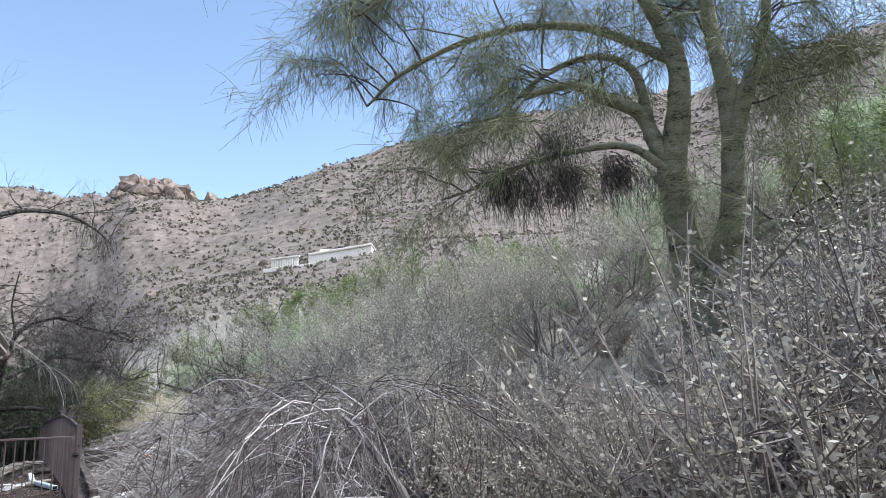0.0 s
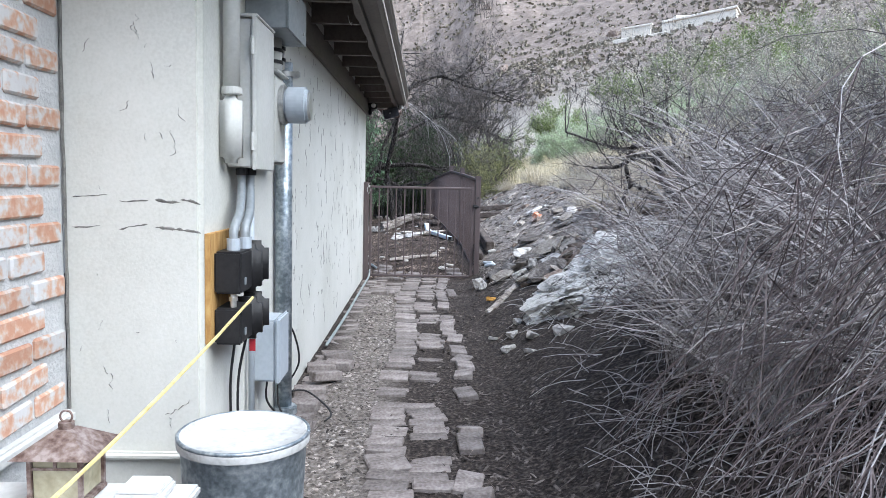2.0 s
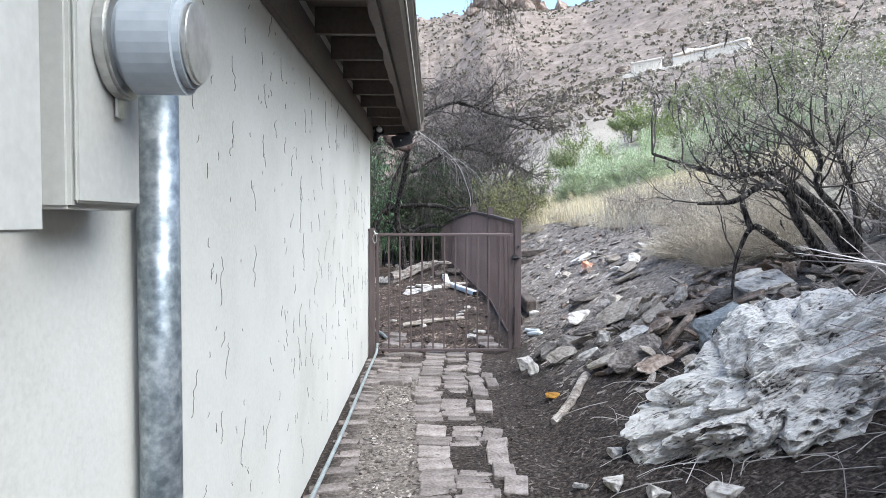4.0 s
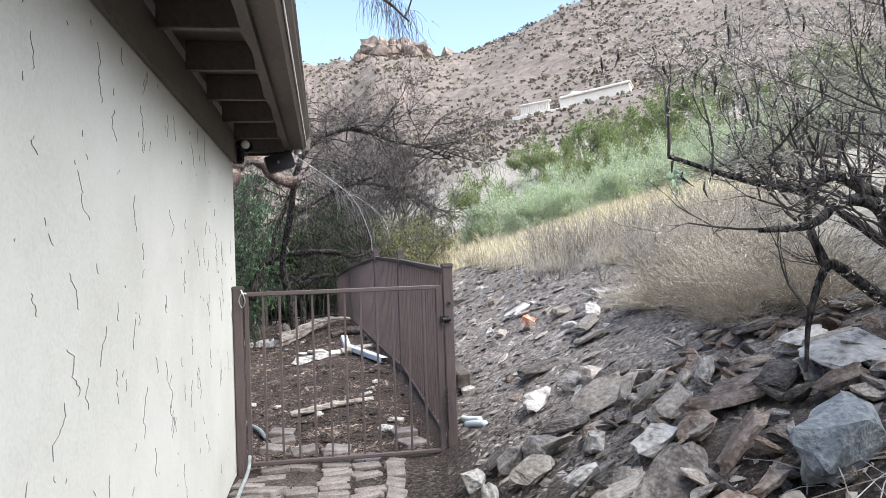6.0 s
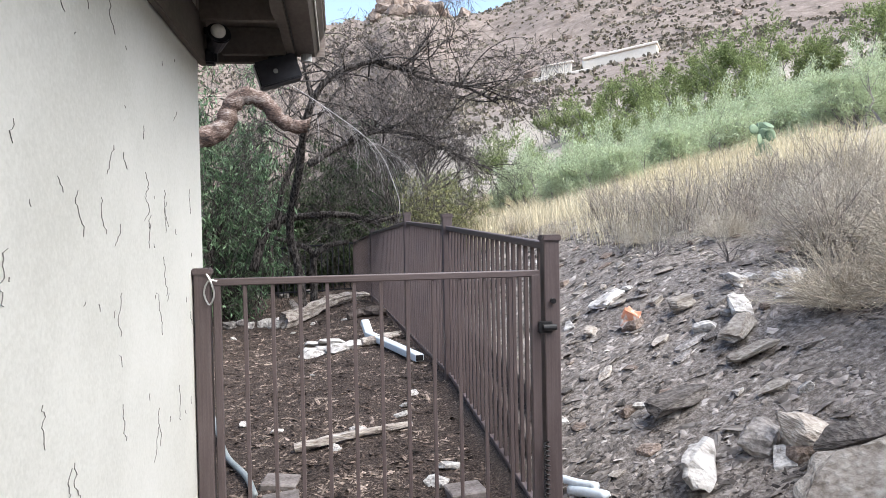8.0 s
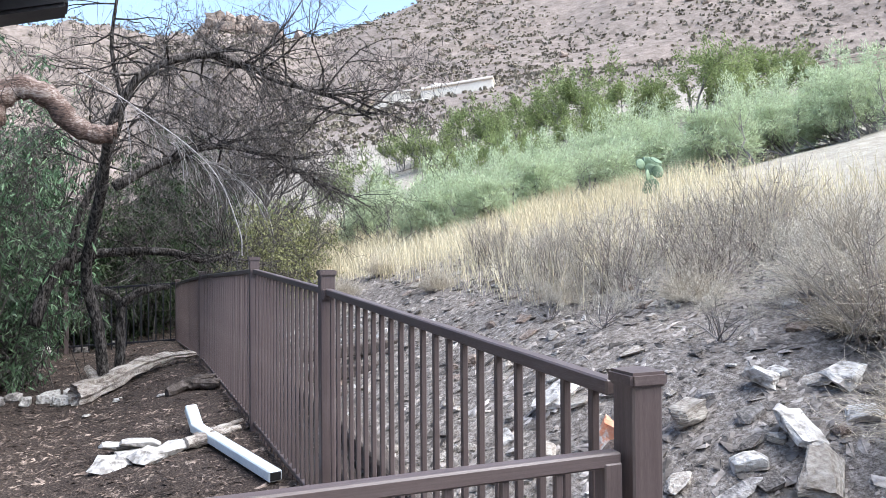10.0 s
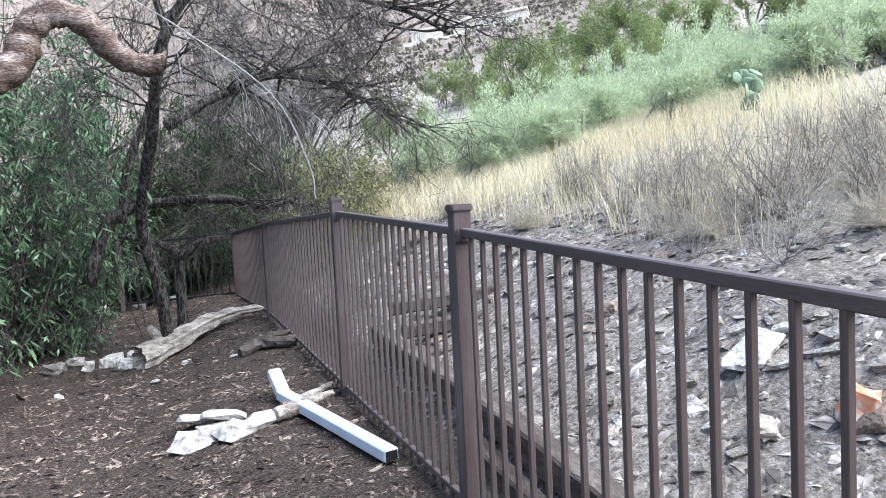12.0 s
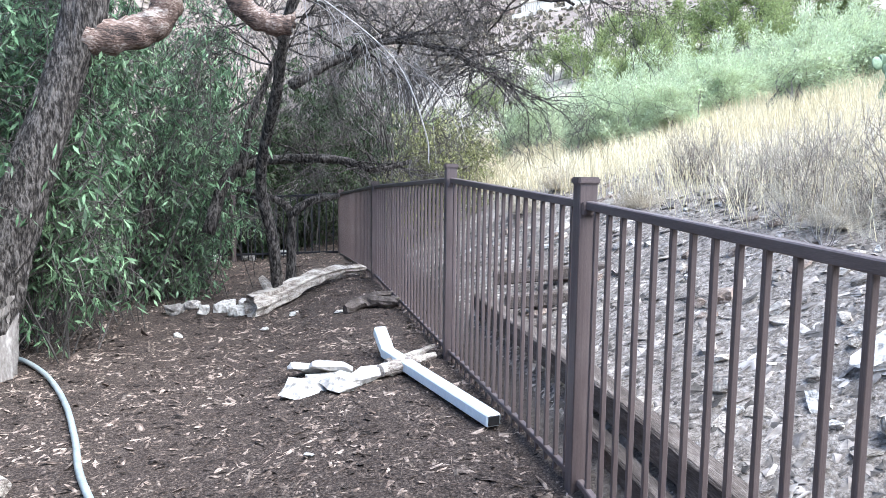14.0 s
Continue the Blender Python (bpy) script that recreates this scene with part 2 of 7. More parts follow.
M["leaf_pale"] = material("leaf_pale", [(0.3, (0.38, 0.45, 0.28)), (0.55, (0.51, 0.575, 0.385)), (0.75, (0.62, 0.66, 0.48))], 0.8, 60, 0.85, vary=0.3, island=True, bump=0, two_sided=0.4)
M["leaf_olive"] = material("leaf_olive", [(0.3, (0.15, 0.155, 0.065)), (0.55, (0.24, 0.245, 0.11)), (0.75, (0.35, 0.34, 0.17))], 1.5, 60, 0.8, vary=0.4, island=True, bump=0, two_sided=0.35)
M["grass_yellow"] = material("grass_yellow", [(0.3, (0.52, 0.44, 0.29)), (0.55, (0.68, 0.60, 0.42)), (0.75, (0.78, 0.72, 0.56))], 0.5, 20, 0.9, vary=0.3, island=True, bump=0, two_sided=0.3)
M["grass_grey"] = material("grass_grey", [(0.3, (0.40, 0.36, 0.31)), (0.55, (0.54, 0.495, 0.435)), (0.75, (0.64, 0.60, 0.54))], 0.7, 20, 0.9, vary=0.35, island=True, bump=0, two_sided=0.25)
M["scrub"] = material("scrub", [(0.3, (0.14, 0.122, 0.092)), (0.6, (0.20, 0.175, 0.135)), (0.8, (0.27, 0.24, 0.19))], 0.05, 1, 0.95, vary=0.4, island=True, bump=0)
M["pipe_white"] = material("pipe_white", [(0.3, (0.60, 0.66, 0.70)), (0.7, (0.74, 0.79, 0.82))], 4, 50, 0.45, bump=0.1)
M["hose"] = material("hose", [(0.3, (0.22, 0.25, 0.255)), (0.7, (0.33, 0.36, 0.36))], 10, 60, 0.5, bump=0.05)
M["cream_wall"] = material("cream_wall", [(0.3, (0.70, 0.63, 0.54)), (0.7, (0.80, 0.74, 0.66))], 0.4, 4, 0.9, bump=0.1)
M["block_wall"] = material("block_wall", [(0.3, (0.44, 0.31, 0.25)), (0.7, (0.58, 0.44, 0.37))], 0.6, 6, 0.9, bump=0.2)
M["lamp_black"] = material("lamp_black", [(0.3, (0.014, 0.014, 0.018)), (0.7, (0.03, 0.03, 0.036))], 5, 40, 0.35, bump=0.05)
M["bulb_glass"] = material("bulb_glass", [(0.3, (0.62, 0.60, 0.56)), (0.7, (0.78, 0.76, 0.72))], 5, 30, 0.15, bump=0)
M["cactus"] = material("cactus", [(0.3, (0.12, 0.18, 0.11)), (0.7, (0.22, 0.29, 0.19))], 6, 40, 0.7, bump=0.3)


def ground_material():
    """Earth, gravel, mulch and hillside, blended by zone weights kept on the mesh."""
    m = bpy.data.materials.new("ground")
    m.use_nodes = True
    nt = m.node_tree
    n, l = nt.nodes, nt.links
    tc = n.new("ShaderNodeTexCoord")

    def noise_of(scale, detail=8, rough=0.6):
        t = n.new("ShaderNodeTexNoise")
        t.inputs["Scale"].default_value, t.inputs["Detail"].default_value, t.inputs["Roughness"].default_value = scale, detail, rough
        l.new(tc.outputs["Object"], t.inputs["Vector"])
        return t.outputs["Fac"]

    def ramp_of(fac, stops):
        r = n.new("ShaderNodeValToRGB")
        while len(r.color_ramp.elements) < len(stops):
            r.color_ramp.elements.new(0.5)
        for e, (p, c) in zip(r.color_ramp.elements, stops):
            e.position, e.color = p, (*c, 1)
        l.new(fac, r.inputs[0])
        return r.outputs[0]

    def mixed(a, b, fac):
        x = n.new("ShaderNodeMix")
        x.data_type = "RGBA"
        l.new(fac, x.inputs[0])
        l.new(a, x.inputs[6])
        l.new(b, x.inputs[7])
        return x.outputs[2]

    def zone(name):
        a = n.new("ShaderNodeAttribute")
        a.attribute_name = name
        return a.outputs["Fac"]

    grain = noise_of(45)
    soil = ramp_of(grain, [(0.36, (0.014, 0.011, 0.010)), (0.5, (0.042, 0.033, 0.029)), (0.68, (0.13, 0.106, 0.092))])
    mulch = ramp_of(noise_of(75, 9, 0.8), [(0.40, (0.013, 0.009, 0.008)), (0.52, (0.060, 0.044, 0.037)), (0.66, (0.20, 0.158, 0.135))])
    gravel = ramp_of(noise_of(30, 9, 0.8), [(0.36, (0.065, 0.053, 0.046)), (0.5, (0.20, 0.172, 0.153)), (0.66, (0.42, 0.38, 0.35))])
    dry = ramp_of(noise_of(6), [(0.3, (0.25, 0.22, 0.18)), (0.55, (0.38, 0.34, 0.28)), (0.75, (0.48, 0.44, 0.37))])
    rocky = ramp_of(noise_of(0.5, 12, 0.85), [(0.34, (0.085, 0.068, 0.058)), (0.45, (0.165, 0.132, 0.113)), (0.54, (0.235, 0.19, 0.163)), (0.66, (0.34, 0.285, 0.25))])
    c = mixed(soil, mulch, zone("mulch"))
    c = mixed(c, gravel, zone("gravel"))
    c = mixed(c, dry, zone("dry"))
    c = mixed(c, rocky, zone("rocky"))
    b = n["Principled BSDF"]
    b.inputs["Roughness"].default_value = 0.95
    b.inputs["Specular IOR Level"].default_value = 0.2
    l.new(c, b.inputs["Base Color"])
    bump = n.new("ShaderNodeBump")
    bump.inputs["Strength"].default_value, bump.inputs["Distance"].default_value = 0.8, 0.03
    l.new(grain, bump.inputs["Height"])
    l.new(bump.outputs[0], b.inputs["Normal"])
    return m


M["ground"] = ground_material()


# ---- mesh helpers ----
def mesh_of(name, verts, faces, mat, smooth=False):
    me = bpy.data.meshes.new(name)
    me.from_pydata([tuple(v) for v in verts], [], [tuple(f) for f in faces])
    me.materials.append(mat)
    if smooth:
        me.polygons.foreach_set("use_smooth", [True] * len(me.polygons))
    me.update()
    return me


def bm_mesh(name, bm, mat, smooth=False):
    me = bpy.data.meshes.new(name)
    bm.to_mesh(me)
    bm.free()
    me.materials.append(mat)
    if smooth:
        me.polygons.foreach_set("use_smooth", [True] * len(me.polygons))
    return me


def part(name, data, parent, label=""):
    ob = new(name, data)
    ob.parent = parent
    return tagged(ob, label) if label else ob


def thing(name, label, category, group="", kind="", at=(0, 0, 0)):
    ob = new(name)
    ob.location = at
    return tagged(ob, label, category, group, kind)


def block(lo, hi, bevel=0.0, segments=2):
    """A bmesh box between two corners, its edges rounded."""
    bm = bmesh.new()
    bmesh.ops.create_cube(bm, size=1)
    for v in bm.verts:
        v.co = Vector([(lo[i] + hi[i]) / 2 + v.co[i] * (hi[i] - lo[i]) for i in range(3)])
    if bevel:
        bmesh.ops.bevel(bm, geom=list(bm.edges), offset=bevel, segments=segments, affect="EDGES")
    return bm


def drum(radius, depth, at=(0, 0, 0), axis="z", sides=24, bevel=0.0, r2=None):
    bm = bmesh.new()
    bmesh.ops.create_cone(bm, cap_ends=True, segments=sides, radius1=radius, radius2=radius if r2 is None else r2, depth=depth)
    if bevel:
        bmesh.ops.bevel(bm, geom=[e for e in bm.edges if abs(e.verts[0].co.z - e.verts[1].co.z) < 1e-6], offset=bevel, segments=2, affect="EDGES")
    turn = {"z": Matrix(), "x": Matrix.Rotation(radians(90), 4, "Y"), "y": Matrix.Rotation(radians(90), 4, "X")}[axis]
    bmesh.ops.transform(bm, matrix=Matrix.Translation(at) @ turn, verts=bm.verts)
    return bm


def joined(*bms):
    out = bmesh.new()
    for b in bms:
        me = bpy.data.meshes.new("tmp")
        b.to_mesh(me)
        b.free()
        out.from_mesh(me)
        bpy.data.meshes.remove(me)
    return out


class Tubes:
    """Collects tapered tubes along polylines, and thin blades, in one list of faces."""

    def __init__(self):
        self.v, self.f = [], []

    def tube(self, pts, radii, sides=4, wobble=0.0):
        pts = [Vector(p) for p in pts]
        n0 = len(self.v)
        up = Vector((0.31, 0.2, 0.93))
        for i, p in enumerate(pts):
            d = (pts[min(i + 1, len(pts) - 1)] - pts[max(i - 1, 0)])
            d = d.normalized() if d.length > 1e-9 else Vector((0, 0, 1))
            a = d.cross(up)
            if a.length < 1e-3:
                a = d.cross(Vector((1, 0, 0)))
            a.normalize()
            b = d.cross(a)
            for k in range(sides):
                t = 2 * math.pi * k / sides
                r = radii[i] * (1 + (random.uniform(-wobble, wobble) if wobble else 0))
                self.v.append(p + a * (r * math.cos(t)) + b * (r * math.sin(t)))
        for i in range(len(pts) - 1):
            for k in range(sides):
                q = (k + 1) % sides
                self.f.append((n0 + i * sides + k, n0 + i * sides + q, n0 + (i + 1) * sides + q, n0 + (i + 1) * sides + k))
        if sides > 3:
            self.f.append(tuple(n0 + (len(pts) - 1) * sides + k for k in range(sides)))
            self.f.append(tuple(n0 + k for k in reversed(range(sides))))

    def leaf(self, p, d, length, width, roll=None):
        """A pointed leaf of two folded halves from p along d."""
        d = Vector(d).normalized()
        s = d.cross(Vector((random.uniform(-1, 1), random.uniform(-1, 1), random.uniform(-1, 1))))
        s = s.normalized() * width if s.length > 1e-4 else Vector((width, 0, 0))
        k = len(self.v)
        p = Vector(p)
        self.v += [p, p + d * length * 0.45 + s, p + d * length, p + d * length * 0.5 - s]
        self.f.append((k, k + 1, k + 2, k + 3))

    def blade(self, p, d, length, width, droop=0.2):
        d = Vector(d).normalized()
        s = Vector((-d.y + random.uniform(-0.3, 0.3), d.x + random.uniform(-0.3, 0.3), 0.05))
        s = s.normalized() * width if s.length > 1e-4 else Vector((width, 0, 0))
        k = len(self.v)
        p = Vector(p)
        mid = p + d * length * 0.6
        tip = p + d * length + Vector((d.x, d.y, -0.6)) * (length * droop)
        self.v += [p - s, p + s, mid + s * 0.7, mid - s * 0.7, tip]
        self.f += [(k, k + 1, k + 2, k + 3), (k + 3, k + 2, k + 4)]

    def mesh(self, name, mat, smooth=False):
        return mesh_of(name, self.v, self.f, mat, smooth)


def bend(a, b, sag, n=6, jitter=0.0):
    """Points from a to b, bowed by sag (a vector) in the middle."""
    a, b, sag = Vector(a), Vector(b), Vector(sag)
    out = []
    for i in range(n + 1):
        t = i / n
        p = a.lerp(b, t) + sag * (4 * t * (1 - t))
        if jitter and 0 < i < n:
            p += Vector([random.uniform(-jitter, jitter) for _ in range(3)])
        out.append(p)
    return out


def spline(points, n=6):
    """A smooth line through points (Catmull-Rom)."""
    p = [Vector(q) for q in points]
    p = [2 * p[0] - p[1]] + p + [2 * p[-1] - p[-2]]
    out = []
    for i in range(1, len(p) - 2):
        for k in range(n):
            t = k / n
            out.append(0.5 * ((2 * p[i]) + (p[i + 1] - p[i - 1]) * t + (2 * p[i - 1] - 5 * p[i] + 4 * p[i + 1] - p[i + 2]) * t * t
                              + (3 * p[i] - p[i - 1] - 3 * p[i + 1] + p[i + 2]) * t ** 3))
    out.append(p[-2])
    return out


def rand_dir(zlo=-1.0, zhi=1.0):
    a, z = random.uniform(0, 2 * math.pi), random.uniform(zlo, zhi)
    r = math.sqrt(max(0, 1 - z * z))
    return Vector((r * math.cos(a), r * math.sin(a), z))


def grow(tubes, p, d, length, radius, level, spread=0.6, kids=3, rise=0.0, seg=4, shrink=0.68, tips=None, sides=4, twist=0.25, fine=None):
    """A limb that wanders and forks; its tips are put into tips, its finest twigs into fine."""
    pts, radii = [Vector(p)], [radius]
    d = Vector(d).normalized()
    for i in range(seg):
        d = (d + rand_dir() * twist + Vector((0, 0, rise))).normalized()
        pts.append(pts[-1] + d * (length / seg))
        radii.append(radius * (1 - 0.5 * (i + 1) / seg))
    into = fine if fine is not None and level <= 1 else tubes
    into.tube(pts, radii, sides if level > 1 else 3)
    if tips is not None and level <= 1:
        tips += [(q, d) for q in pts[1:]]
    if level <= 0:
        return
    for k in range(kids):
        i = random.randint(1, seg) if k else seg
        e = (d + rand_dir() * spread * random.uniform(0.7, 1.4)).normalized()
        grow(tubes, pts[i], e, length * shrink * random.uniform(0.7, 1.2), radii[i] * 0.72, level - 1, spread, kids, rise, seg, shrink, tips, sides, twist, fine)


# ---- the lie of the land ----
def smooth(a, b, v):
    t = min(1.0, max(0.0, (v - a) / (b - a)))
    return t * t * (3 - 2 * t)


RIDGE_AZ = [-180, -120, -60, -30, -5, 2, 4, 7.5, 9, 12.5, 16, 21, 28, 33, 54, 61, 80, 140, 180]
RIDGE_EL = [6, 8, 9, 12, 15.6, 16.2, 17.3, 17.2, 16.6, 16.8, 18.0, 19.7, 21.2, 22.6, 23.4, 24.6, 25.5, 22, 6]
FENCE_Y = [11.0, 12.2, 14.5, 16.5, 18.0, 19.4, 22.5, 27]
FENCE_Z = [0.0, 0.02, 0.25, 0.28, 0.36, 0.43, 0.32, 0.32]


def height(x, y):
    s = max(0.0, x - 0.12)
    side = float(np.interp(y, FENCE_Y, FENCE_Z))
    z = side * smooth(-1.7, 0.1, x) + 0.10 * smooth(12.6, 16, y) * (1 - smooth(-0.9, 0.2, x)) + 0.12 * smooth(18, 23, y) * (1 - smooth(-1.0, 0.2, x))
    z += 0.5 * min(s, 1.78) + (0.38 - 0.11 * smooth(10, 15, y)) * min(max(s - 1.78, 0), 40)
    z += 0.2 * max(0, min(y, 90) - 30) * smooth(-6, 10, x)
    r, az = math.hypot(x, y - 8), math.degrees(math.atan2(x, y - 8))
    if r > 90:
        top = 1.5 + 170 * math.tan(radians(float(np.interp(az, RIDGE_AZ, RIDGE_EL))))
        w = min(1.0, (r - 90) / 80)
        z = z * (1 - w ** 1.25) + top * w ** 1.25
        crag = noise.fractal(Vector((x * 0.035, y * 0.035, 0.3)), 0.8, 2.1, 6) * 3.0 + abs(noise.noise(Vector((x * 0.2, y * 0.2, 5)))) * 1.0
        z += crag * smooth(90, 125, r)
        z -= max(0, r - 172) * 0.55
    elif r > 12:
        z += 0.25 * noise.noise(Vector((x * 0.25, y * 0.25, 1))) * smooth(12, 25, r)
    if x > 0.5:
        z += 0.05 * smooth(0.5, 1.2, x) * noise.noise(Vector((x * 1.3, y * 1.3, 2))) * (1 if r < 30 else 0)
    if r < 25:
        z += 0.012 * noise.noise(Vector((x * 3, y * 3, 7))) + 0.006 * noise.noise(Vector((x * 9, y * 9, 3)))
    return z


def graded(lo, hi, fine_lo, fine_hi, step, grow_by, cap):
    mid = list(np.arange(fine_lo, fine_hi, step))
    for sign, start, stop in ((-1, fine_lo, lo), (1, mid[-1], hi)):
        v, d, side = start, step, []
        while sign * (stop - v) > 0:
            d = min(d * grow_by, cap)
            v += sign * d
            side.append(v)
        mid = side[::-1] + mid if sign < 0 else mid + side
    return mid


def build_ground():
    xs = graded(-230, 230, -3.0, 3.2, 0.07, 1.07, 3.2)
    ys = graded(-200, 235, 3.0, 19.0, 0.08, 1.07, 3.0)
    verts, zones = [], {k: [] for k in ("mulch", "gravel", "dry", "rocky")}
    for y in ys:
        for x in xs:
            verts.append((x, y, height(x, y)))
            wob = 0.35 * noise.noise(Vector((x * 0.9, y * 0.9, 0)))
            r = math.hypot(x, y - 8)
            zones["mulch"].append(smooth(11.6, 12.3, y) * (1 - smooth(0.1, 0.5, x + wob * 0.3)) * (1 - smooth(30, 45, r)))
            path = smooth(-1.2, -1.0, x) * (1 - smooth(-0.75, -0.5, x)) * (1 - smooth(11, 12, y)) * 0.8
            zones["gravel"].append(max(path, smooth(0.15, 0.8, x + wob) * smooth(9.6, 11.2, y + wob * 2 + 0.4 * x)))
            zones["dry"].append(smooth(2.2, 4.0, x + wob * 2) * (1 - smooth(40, 70, r)))
            zones["rocky"].append(smooth(35, 60, r))
    nx = len(xs)
    faces = [(j * nx + i, j * nx + i + 1, (j + 1) * nx + i + 1, (j + 1) * nx + i) for j in range(len(ys) - 1) for i in range(nx - 1)]
    me = mesh_of("ground", verts, faces, M["ground"], True)
    for k, w in zones.items():
        at = me.attributes.new(k, "FLOAT", "POINT")
        at.data.foreach_set("value", w)
    return tagged(new("ground", me), "dark soil path, brown mulch yard and stony desert hillside", "ground", kind="structure")


build_ground()


# ---- the house ----
WX, CY, EY = -1.25, 4.93, 12.25     # long wall's face, near corner, far corner
SOFFIT = 2.24


def crack_mesh(name, spots):
    """Thin flakes and cracks that wander over a wall. spots: start, across, down, length, width."""
    v, f = [], []
    for p, across, down, out, length, width, wild in spots:
        p, k = Vector(p), len(v)
        n = max(3, int(length / 0.012))
        turn, c = random.gauss(0, 0.4) * wild, p.copy()
        for i in range(n + 1):
            w = width * (0.2 + 1.2 * random.random()) * (0.3 if i in (0, n) else 1)
            v += [c - across * w + out * 0.0006, c + across * w + out * 0.0006, c + across * w * 0.3 + out * 0.0022]
            turn = max(-1.25, min(1.25, turn * 0.45 + random.gauss(0, 0.85) * wild))
            c = c + (down * math.cos(turn) + across * math.sin(turn)) * (length / n)
        for i in range(n):
            a = k + 3 * i
            f += [(a, a + 3, a + 5, a + 2), (a + 2, a + 5, a + 4, a + 1)]
    return mesh_of(name, v, f, M["crack"])


def wall_cracks():
    rnd = random.Random(4)
    down, north, east = Vector((0.0, 0, -1)), Vector((0, 1, 0)), Vector((1, 0, 0))
    spots = []
    for _ in range(330):
        y, z = rnd.uniform(6.6, 12.0), rnd.uniform(0.25, 2.2)
        if y > 10.5 and rnd.random() < 0.4:
            continue
        spots.append(((WX, y, z), north, down, east, rnd.choice((0.015, 0.02, 0.03, 0.05, 0.08, 0.13, 0.18)) * rnd.uniform(0.7, 1.3), rnd.uniform(0.0006, 0.0023), 1.0))
    long_wall = crack_mesh("cracks", spots)
    spots = []
    south = Vector((0, -1, 0))
    for _ in range(26):
        x, z = rnd.uniform(-1.70, -1.28), rnd.uniform(0.4, 2.1)
        d = Vector((rnd.uniform(-0.9, 0.9), 0, -1)).normalized()
        spots.append(((x, CY, z), Vector((-d.z, 0, d.x)), d, south, rnd.choice((0.02, 0.03, 0.06, 0.12)), rnd.uniform(0.0008, 0.002), 0.9))
    for z in (1.235, 1.13):
        for x0, w in ((-1.72, 0.002), (-1.55, 0.003), (-1.42, 0.005), (-1.33, 0.006)):
            spots.append(((x0, CY, z + rnd.uniform(-0.008, 0.008)), Vector((0, 0, 1)), Vector((1, 0, -0.02)), south, rnd.uniform(0.09, 0.15) if x0 < -1.35 else 0.075, w, 0.16))
    return long_wall, crack_mesh("cracks", spots)


def build_house():
    cracks_long, cracks_end = wall_cracks()
    # the end wall and the long wall are one L in plan
    zt = SOFFIT + 0.3
    plan = [(-1.74, CY), (WX, CY), (WX, EY), (WX - 0.24, EY), (WX - 0.24, CY + 0.24), (-1.74, CY + 0.24)]
    bm = bmesh.new()
    low = [bm.verts.new((x, y, -0.25)) for x, y in plan]
    face = bm.faces.new(low)
    up = bmesh.ops.extrude_face_region(bm, geom=[face])
    bmesh.ops.translate(bm, vec=(0, 0, zt + 0.25), verts=[g for g in up["geom"] if isinstance(g, bmesh.types.BMVert)])
    bmesh.ops.recalc_face_normals(bm, faces=list(bm.faces))
    corner = [e for e in bm.edges if all(abs(v.co.x - WX) < 1e-4 and (abs(v.co.y - CY) < 1e-4 or abs(v.co.y - EY) < 1e-4) for v in e.verts) and abs(e.verts[0].co.y - e.verts[1].co.y) < 1e-4]
    bmesh.ops.bevel(bm, geom=corner, offset=0.02, segments=4, affect="EDGES")
    w = tagged(new("wall_east", bm_mesh("wall_east", bm, M["stucco"])), "off-white stucco house wall with fine dark vertical cracks", "wall", kind="structure")
    part("crack_pattern", cracks_long, w, "dark flaking hairline cracks")
    part("crack_pattern", cracks_end, w, "dark cracks and lifted paint by the corner")
    # sill along the end wall's foot
    tagged(new("trim", bm_mesh("trim", block((-1.74, CY - 0.035, 0.27), (WX - 0.04, CY - 0.001, 0.30), 0.01, 3), M["stucco"])), "rounded white sill along the end wall's foot", "trim", kind="structure")
    tagged(new("wall_north", bm_mesh("wall_north", block((-8, EY - 0.24, -0.25), (WX - 0.245, EY - 0.003, SOFFIT + 0.3)), M["stucco"])), "off-white stucco rear wall of the house", "wall", kind="structure")
    # frieze board under the rafters
    for lo, hi in (((WX + 0.001, CY + 0.02, SOFFIT - 0.04), (WX + 0.03, EY + 0.05, SOFFIT + 0.16)),):
        tagged(new("frieze_board", bm_mesh("frieze_board", block(lo, hi, 0.004), M["brown_paint"])), "dark brown frieze board along the wall top", "trim", kind="structure")
    tagged(new("frieze_board", bm_mesh("frieze_board", block((-1.74, CY - 0.03, SOFFIT - 0.02), (WX + 0.03, CY - 0.002, SOFFIT + 0.2), 0.004), M["stucco"])), "pale frieze board over the end wall", "trim", kind="structure")

    roof = thing("roof", "low brown-painted roof overhang with exposed rafters and gutter", "roof", kind="structure")
    y0, y1 = 4.52, 12.96
    part("decking", bm_mesh("decking", block((-5.0, y0 + 0.02, 2.50), (-0.87, y1, 2.53)), M["brown_paint"]), roof)
    part("roofing", bm_mesh("roofing", block((-5.0, y0 + 0.05, 2.532), (-0.80, y1, 2.58), 0.008), M["roof_felt"]), roof, "pale roofing felt edge")
    part("roof_curb", bm_mesh("roof_curb", block((-5.0, y0 + 0.06, 2.582), (-0.95, y0 + 0.4, 2.68), 0.006), M["roof_felt"]), roof, "pale metal roof curb")
    rafter = bm_mesh("rafter", block((WX + 0.032, -0.022, 2.36), (-0.9, 0.022, 2.498), 0.003), M["brown_paint"])
    y = y0 + 0.30
    while y < y1 - 0.1:
        ob = part("rafter", rafter, roof)
        ob.location.y = y
        y += 0.61
    part("rafter", bm_mesh("rafter_end", block((-1.6, y1 - 0.05, 2.36), (-0.9, y1 - 0.006, 2.498), 0.003), M["brown_paint"]), roof)
    # wavy inner fascia
    v, f = [], []
    n = 90
